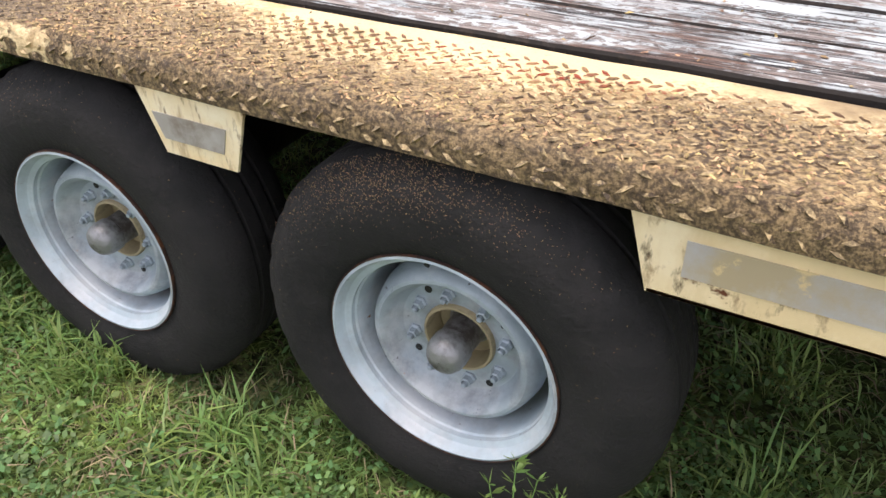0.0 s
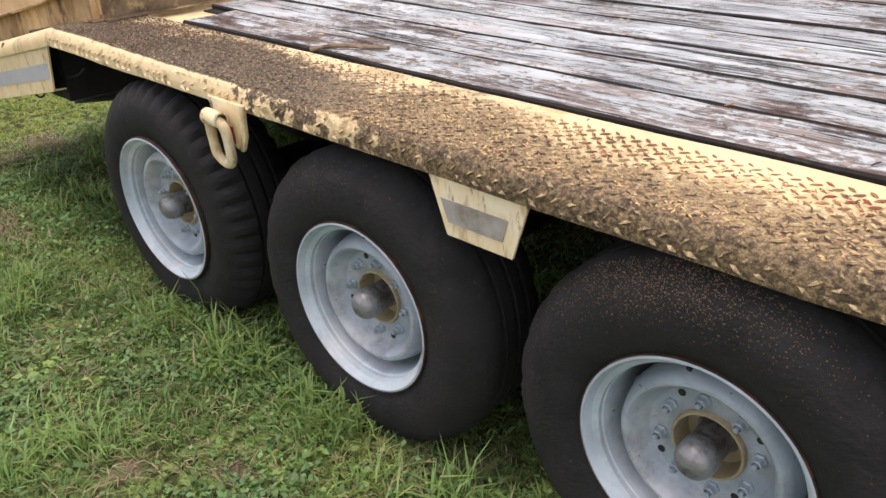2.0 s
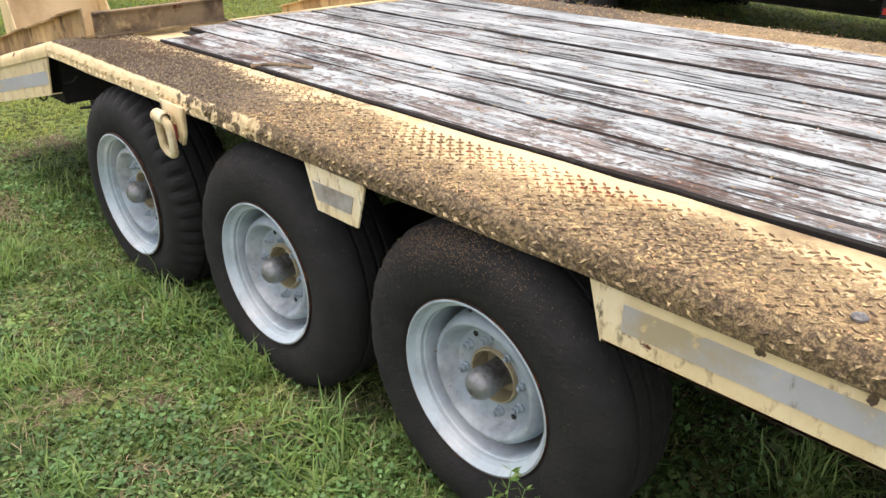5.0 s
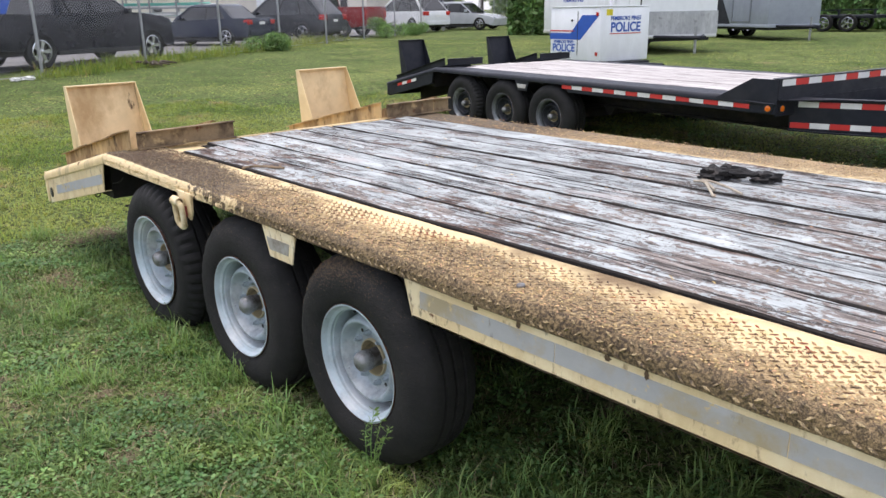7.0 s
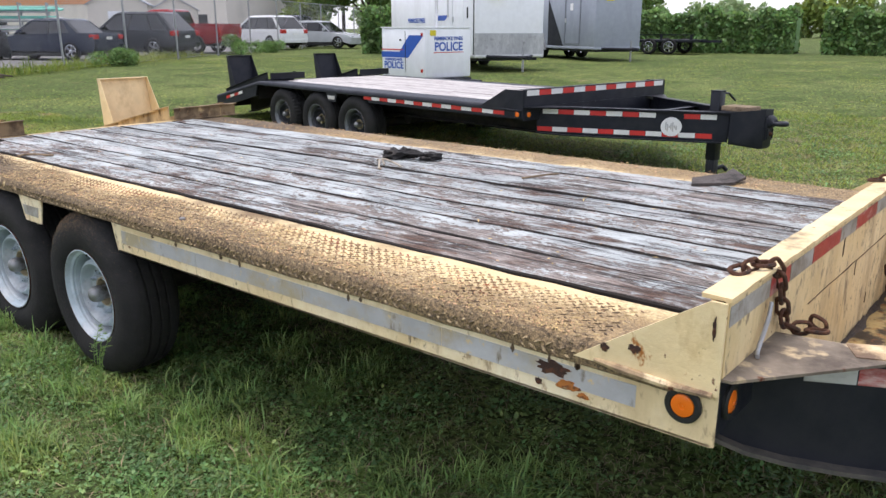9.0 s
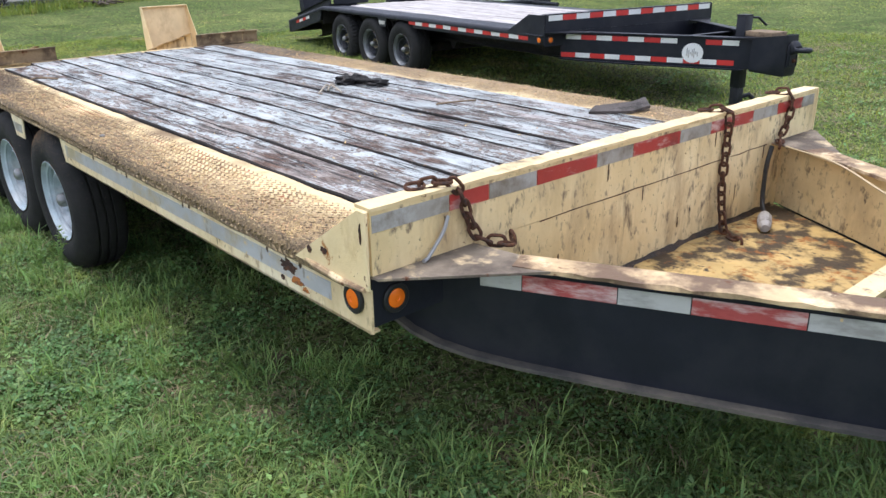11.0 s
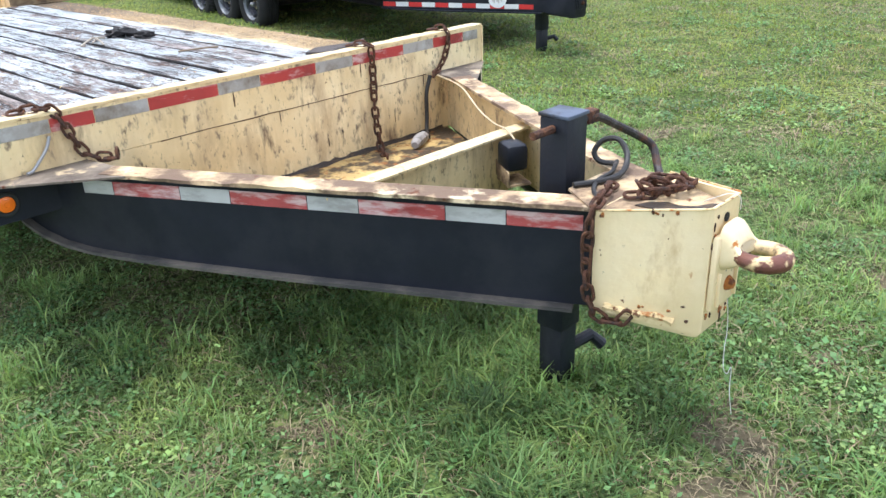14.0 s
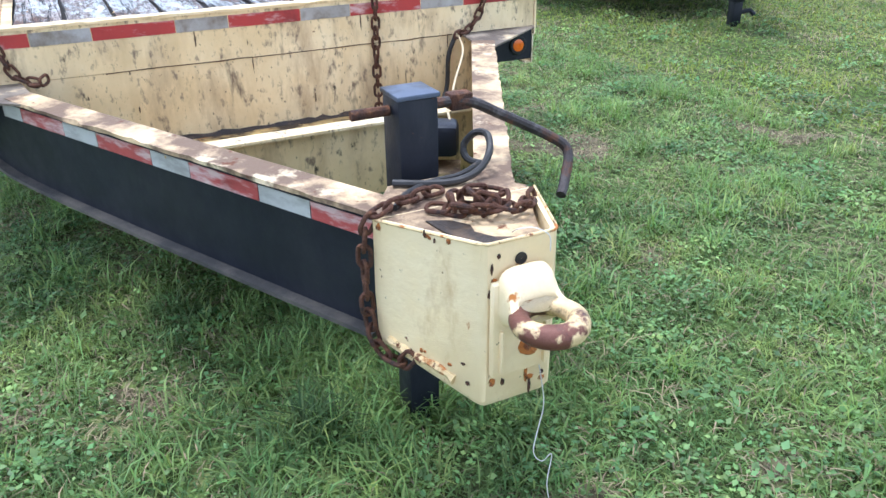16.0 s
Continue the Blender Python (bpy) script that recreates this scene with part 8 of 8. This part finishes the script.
# ---- trees, hedges and poles ----
def leaf_cloud(blobs, n, size, rnd, squash=0.8):
    """Leaf cards strewn in the outer shells of several lumps."""
    blobs = np.array(blobs)
    v = blobs[:, 3] ** 2
    i = rnd.choice(len(blobs), n, p=v / v.sum())
    d = rnd.normal(0, 1, (n, 3))
    d /= np.linalg.norm(d, axis=1)[:, None]
    rad = blobs[i, 3] * (0.55 + 0.5 * rnd.random(n) ** 0.6)
    rad *= 1 + 0.22 * np.sin(d[:, 0] * 7 + i) * np.cos(d[:, 2] * 6 + 2 * i)
    c = blobs[i, :3] + d * rad[:, None] * np.array([1, 1, squash])
    a = rnd.normal(0, 1, (n, 3)) + d * 0.4
    a /= np.linalg.norm(a, axis=1)[:, None]
    b = np.cross(a, rnd.normal(0, 1, (n, 3)))
    b /= np.linalg.norm(b, axis=1)[:, None]
    s = size * (0.5 + rnd.random(n))
    a, b = a * s[:, None], b * (s * 0.55)[:, None]
    co = np.stack([c - a, c + b, c + a, c - b], 1).reshape(-1, 3)
    return co, np.arange(n * 4).reshape(n, 4)


def tree(name, label, x, y, h, spread, seed, mat, n=9000, leaf=0.16, bare=0.35):
    rnd = np.random.default_rng(seed)
    R = random.Random(seed)
    T = thing(name, label, "tree", "", Matrix.Translation((x, y, gz(x, y))))
    bm = B()
    top = h * 0.62
    trunk = smooth_path([(0, 0, -0.1), (R.gauss(0, 0.1), R.gauss(0, 0.1), h * 0.2), (R.gauss(0, 0.2), R.gauss(0, 0.2), h * 0.4), (R.gauss(0, 0.3), R.gauss(0, 0.3), top)], 5)
    k = len(trunk)
    tube(bm, trunk, [0.04 * h * (1 - 0.75 * i / k) * 0.8 for i in range(k)], 9)
    blobs = []
    for j in range(11):
        q = j * 2.4 + R.random()
        z0 = h * (bare + 0.25 * R.random())
        p = trunk[min(k - 1, int(k * z0 / top))] if z0 < top else trunk[-1]
        e = Vector((spread * math.cos(q) * R.uniform(0.4, 0.85), spread * math.sin(q) * R.uniform(0.4, 0.85), h * R.uniform(bare + 0.15, 0.88)))
        mid = (Vector(p) + e) / 2 + Vector((0, 0, 0.06 * h))
        tube(bm, smooth_path([p, mid, e], 4), [0.014 * h * (1 - 0.09 * i) for i in range(9)], 6)
        blobs.append((*e, spread * R.uniform(0.26, 0.42)))
    blobs.append((0, 0, h * 0.84, spread * 0.42))
    part("trunk", bm, bark, T, "brown trunk and limbs")
    co, fa = leaf_cloud(blobs, n, leaf, rnd)
    part("crown", tri_mesh("crown", co, fa, mat), None, T, "leafy crown")


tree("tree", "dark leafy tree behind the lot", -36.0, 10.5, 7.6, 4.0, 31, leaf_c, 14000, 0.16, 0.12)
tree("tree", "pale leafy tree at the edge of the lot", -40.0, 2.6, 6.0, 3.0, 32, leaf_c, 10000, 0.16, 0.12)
tree("tree", "leafy tree behind the building", -76.0, 38.0, 6.2, 4.2, 33, leaf_a, 7000, 0.22, 0.2)
tree("tree", "leafy tree behind the building", -72.0, 43.0, 6.6, 4.2, 34, leaf_a, 7000, 0.22, 0.2)
tree("tree", "pale green tree behind the building", -66.0, 50.0, 6.4, 4.2, 35, leaf_b, 8000, 0.2, 0.2)
tree("tree", "leafy tree beyond the building", -60.0, 50.0, 6.9, 3.4, 36, leaf_a, 7000, 0.2, 0.2)
tree("tree", "pale green tree by the fence", -50.0, 44.5, 4.2, 2.6, 37, leaf_b, 6000, 0.14, 0.2)
tree("oak_tree", "broad dark oak behind the white trailer", -38.0, 40.5, 7.6, 5.0, 38, leaf_a, 16000, 0.17, 0.2)
tree("oak_tree", "broad dark oak behind the white trailer", -30.0, 43.0, 7.8, 5.2, 39, leaf_a, 16000, 0.17, 0.25)
tree("oak_tree", "broad dark oak behind the grey trailer", -24.0, 45.0, 7.4, 4.6, 40, leaf_a, 12000, 0.17, 0.3)
# skyline crowns: distance haze is painted in through the paler leaf colours
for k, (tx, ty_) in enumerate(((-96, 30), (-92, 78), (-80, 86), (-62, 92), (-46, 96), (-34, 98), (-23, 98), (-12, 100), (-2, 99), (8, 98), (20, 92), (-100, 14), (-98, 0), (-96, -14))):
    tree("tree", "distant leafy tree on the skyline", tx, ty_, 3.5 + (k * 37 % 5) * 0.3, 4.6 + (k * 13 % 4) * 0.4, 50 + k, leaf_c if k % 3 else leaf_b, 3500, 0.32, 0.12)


def hedge(x0, y0, x1, y1, h, w, seed, n):
    rnd = np.random.default_rng(seed)
    T = thing("hedge", "clipped dense green hedge", "hedge", "hedges along the lawn", Matrix.Identity(4))
    L = math.hypot(x1 - x0, y1 - y0)
    u = np.array([(x1 - x0) / L, (y1 - y0) / L])
    v = np.array([-u[1], u[0]])
    s = rnd.random(n) * L
    a = rnd.random(n)
    # strewn over the front, back and top faces, with a wavering outline
    face = rnd.random(n)
    bump = 0.16 * np.sin(s * 2.1) + 0.12 * np.sin(s * 5.3 + 1)
    q = np.where(face < 0.45, -w / 2 - bump * 0.6, np.where(face < 0.6, w / 2, (a - 0.5) * w))
    z = np.where(face < 0.6, a * h, h + bump)
    q = q + rnd.normal(0, 0.09, n)
    z = np.clip(z + rnd.normal(0, 0.07, n), 0.02, None)
    x, y = x0 + u[0] * s + v[0] * q, y0 + u[1] * s + v[1] * q
    c = np.stack([x, y, ground_z(x, y) + z], -1)
    d1 = rnd.normal(0, 1, (n, 3))
    d1 /= np.linalg.norm(d1, axis=1)[:, None]
    d2 = np.cross(d1, rnd.normal(0, 1, (n, 3)))
    d2 /= np.linalg.norm(d2, axis=1)[:, None]
    sz = (0.06 + 0.09 * rnd.random(n))[:, None]
    co = np.stack([c - d1 * sz, c + d2 * sz * 0.6, c + d1 * sz, c - d2 * sz * 0.6], 1).reshape(-1, 3)
    part("foliage", tri_mesh("foliage", co, np.arange(4 * n).reshape(n, 4), leaf_h), None, T)
    bm = B()
    for k in range(int(L / 0.8)):
        p = (x0 + u[0] * 0.8 * k, y0 + u[1] * 0.8 * k)
        z0 = gz(*p)
        tube(bm, [(p[0], p[1], z0 - 0.05), (p[0] + 0.05, p[1], z0 + h * 0.5), (p[0] - 0.05, p[1] + 0.1, z0 + h * 0.85)], [0.03, 0.022, 0.01], 5)
    part("stems", bm, bark, T)
    # a dark inner mass keeps daylight from showing through
    bm = B()
    rows = []
    for k in range(30):
        s_ = L * k / 29
        p = np.array([x0, y0]) + u * s_
        z0 = gz(*p)
        b = 0.16 * math.sin(s_ * 2.1)
        ww = w / 2 - 0.12
        rows.append([(p[0] - v[0] * ww, p[1] - v[1] * ww, z0 + 0.1), (p[0] + v[0] * ww, p[1] + v[1] * ww, z0 + 0.1), (p[0] + v[0] * ww, p[1] + v[1] * ww, z0 + h - 0.12 + b), (p[0] - v[0] * ww, p[1] - v[1] * ww, z0 + h - 0.12 + b)])
    sweep(bm, rows)
    part("inner_growth", bm, leaf_h, T)


hedge(-15.2, 35.6, -7.8, 36.4, 1.62, 1.3, 71, 26000)
hedge(-6.6, 36.4, 8.0, 37.0, 1.62, 1.3, 72, 30000)
hedge(-23.5, 25.6, -19.8, 27.6, 1.75, 1.8, 73, 12000)


def bush(x, y, r, h, seed, mat=None):
    rnd = np.random.default_rng(seed)
    T = thing("bush", "low scrubby bush at the fence foot", "bush", "bushes at the fence", Matrix.Translation((x, y, gz(x, y))))
    blobs = [(rnd.normal(0, r * 0.5), rnd.normal(0, r * 0.5), h * (0.25 + 0.35 * rnd.random()), r * 0.5) for _ in range(7)]
    co, fa = leaf_cloud(blobs, 4000, 0.032, rnd)
    co[:, 2] = np.maximum(co[:, 2], 0.0)
    part("foliage", tri_mesh("foliage", co, fa, mat or leaf_h), None, T)
    bm = B()
    for k in range(8):
        q = k * 0.8
        tube(bm, [(0, 0, -0.05), (0.3 * r * math.cos(q), 0.3 * r * math.sin(q), h * 0.4), (0.7 * r * math.cos(q), 0.7 * r * math.sin(q), h * 0.7)], [0.02, 0.012, 0.005], 5)
    part("stems", bm, bark, T)


bush(-21.6, 12.2, 0.6, 0.65, 81)
bush(-26.3, 20.6, 0.7, 1.0, 82)
bush(-27.2, 23.0, 0.6, 0.6, 83)
bush(-22.2, 12.9, 0.5, 0.55, 84, leaf_a)


def pole(x, y, h, r=0.13):
    T = thing("utility_pole", "tall weathered timber pole", "pole", "poles beyond the lot", Matrix.Translation((x, y, gz(x, y))))
    bm = B()
    tube(bm, [(0, 0, -0.2), (0, 0, h)], [r * 1.1, r * 0.8], 12)
    part("shaft", bm, bark, T)
    bm = B()
    box(bm, -0.9, 0.9, -0.06, 0.06, h - 0.9, h - 0.76)
    part("crossarm", bm, bark, T)


pole(-42, 41.5, 9)
pole(-38, 44.0, 9)
pole(-68, 31, 8)


for x, y, a in ((-16.69, 3.61, 20), (-16.80, 3.88, 75), (-20.2, 8.05, 40)):
    bm = B()
    crumple(bm, 0, 0, 0.04, 0.12, 0.08, 0.045, radians(a), random.Random(a))
    whole("paper_scrap", bm, paper, "crumpled white paper scrap lying in the grass", "litter", "litter along the fence", Matrix.Translation((x, y, gz(x, y))))


def debris(x, y, seed):
    R = random.Random(seed)
    T = thing("brush_heap", "small heap of broken branches on the grass", "brush heap", "", Matrix.Translation((x, y, gz(x, y))))
    for k in range(12):
        a = R.uniform(0, 6.3)
        px, py = R.gauss(0, 0.22), R.gauss(0, 0.14)
        z = 0.05 + 0.05 * R.random()
        l = R.uniform(0.12, 0.34)
        bm = B()
        tube(bm, [(px - l * math.cos(a), py - l * math.sin(a), z), (px, py, z + 0.05), (px + l * math.cos(a), py + l * math.sin(a), z)], [0.02, 0.035, 0.012], 6)
        part("branch", bm, bark, T)


debris(-18.2, 7.0, 5)
debris(-9.5, -0.2, 6)
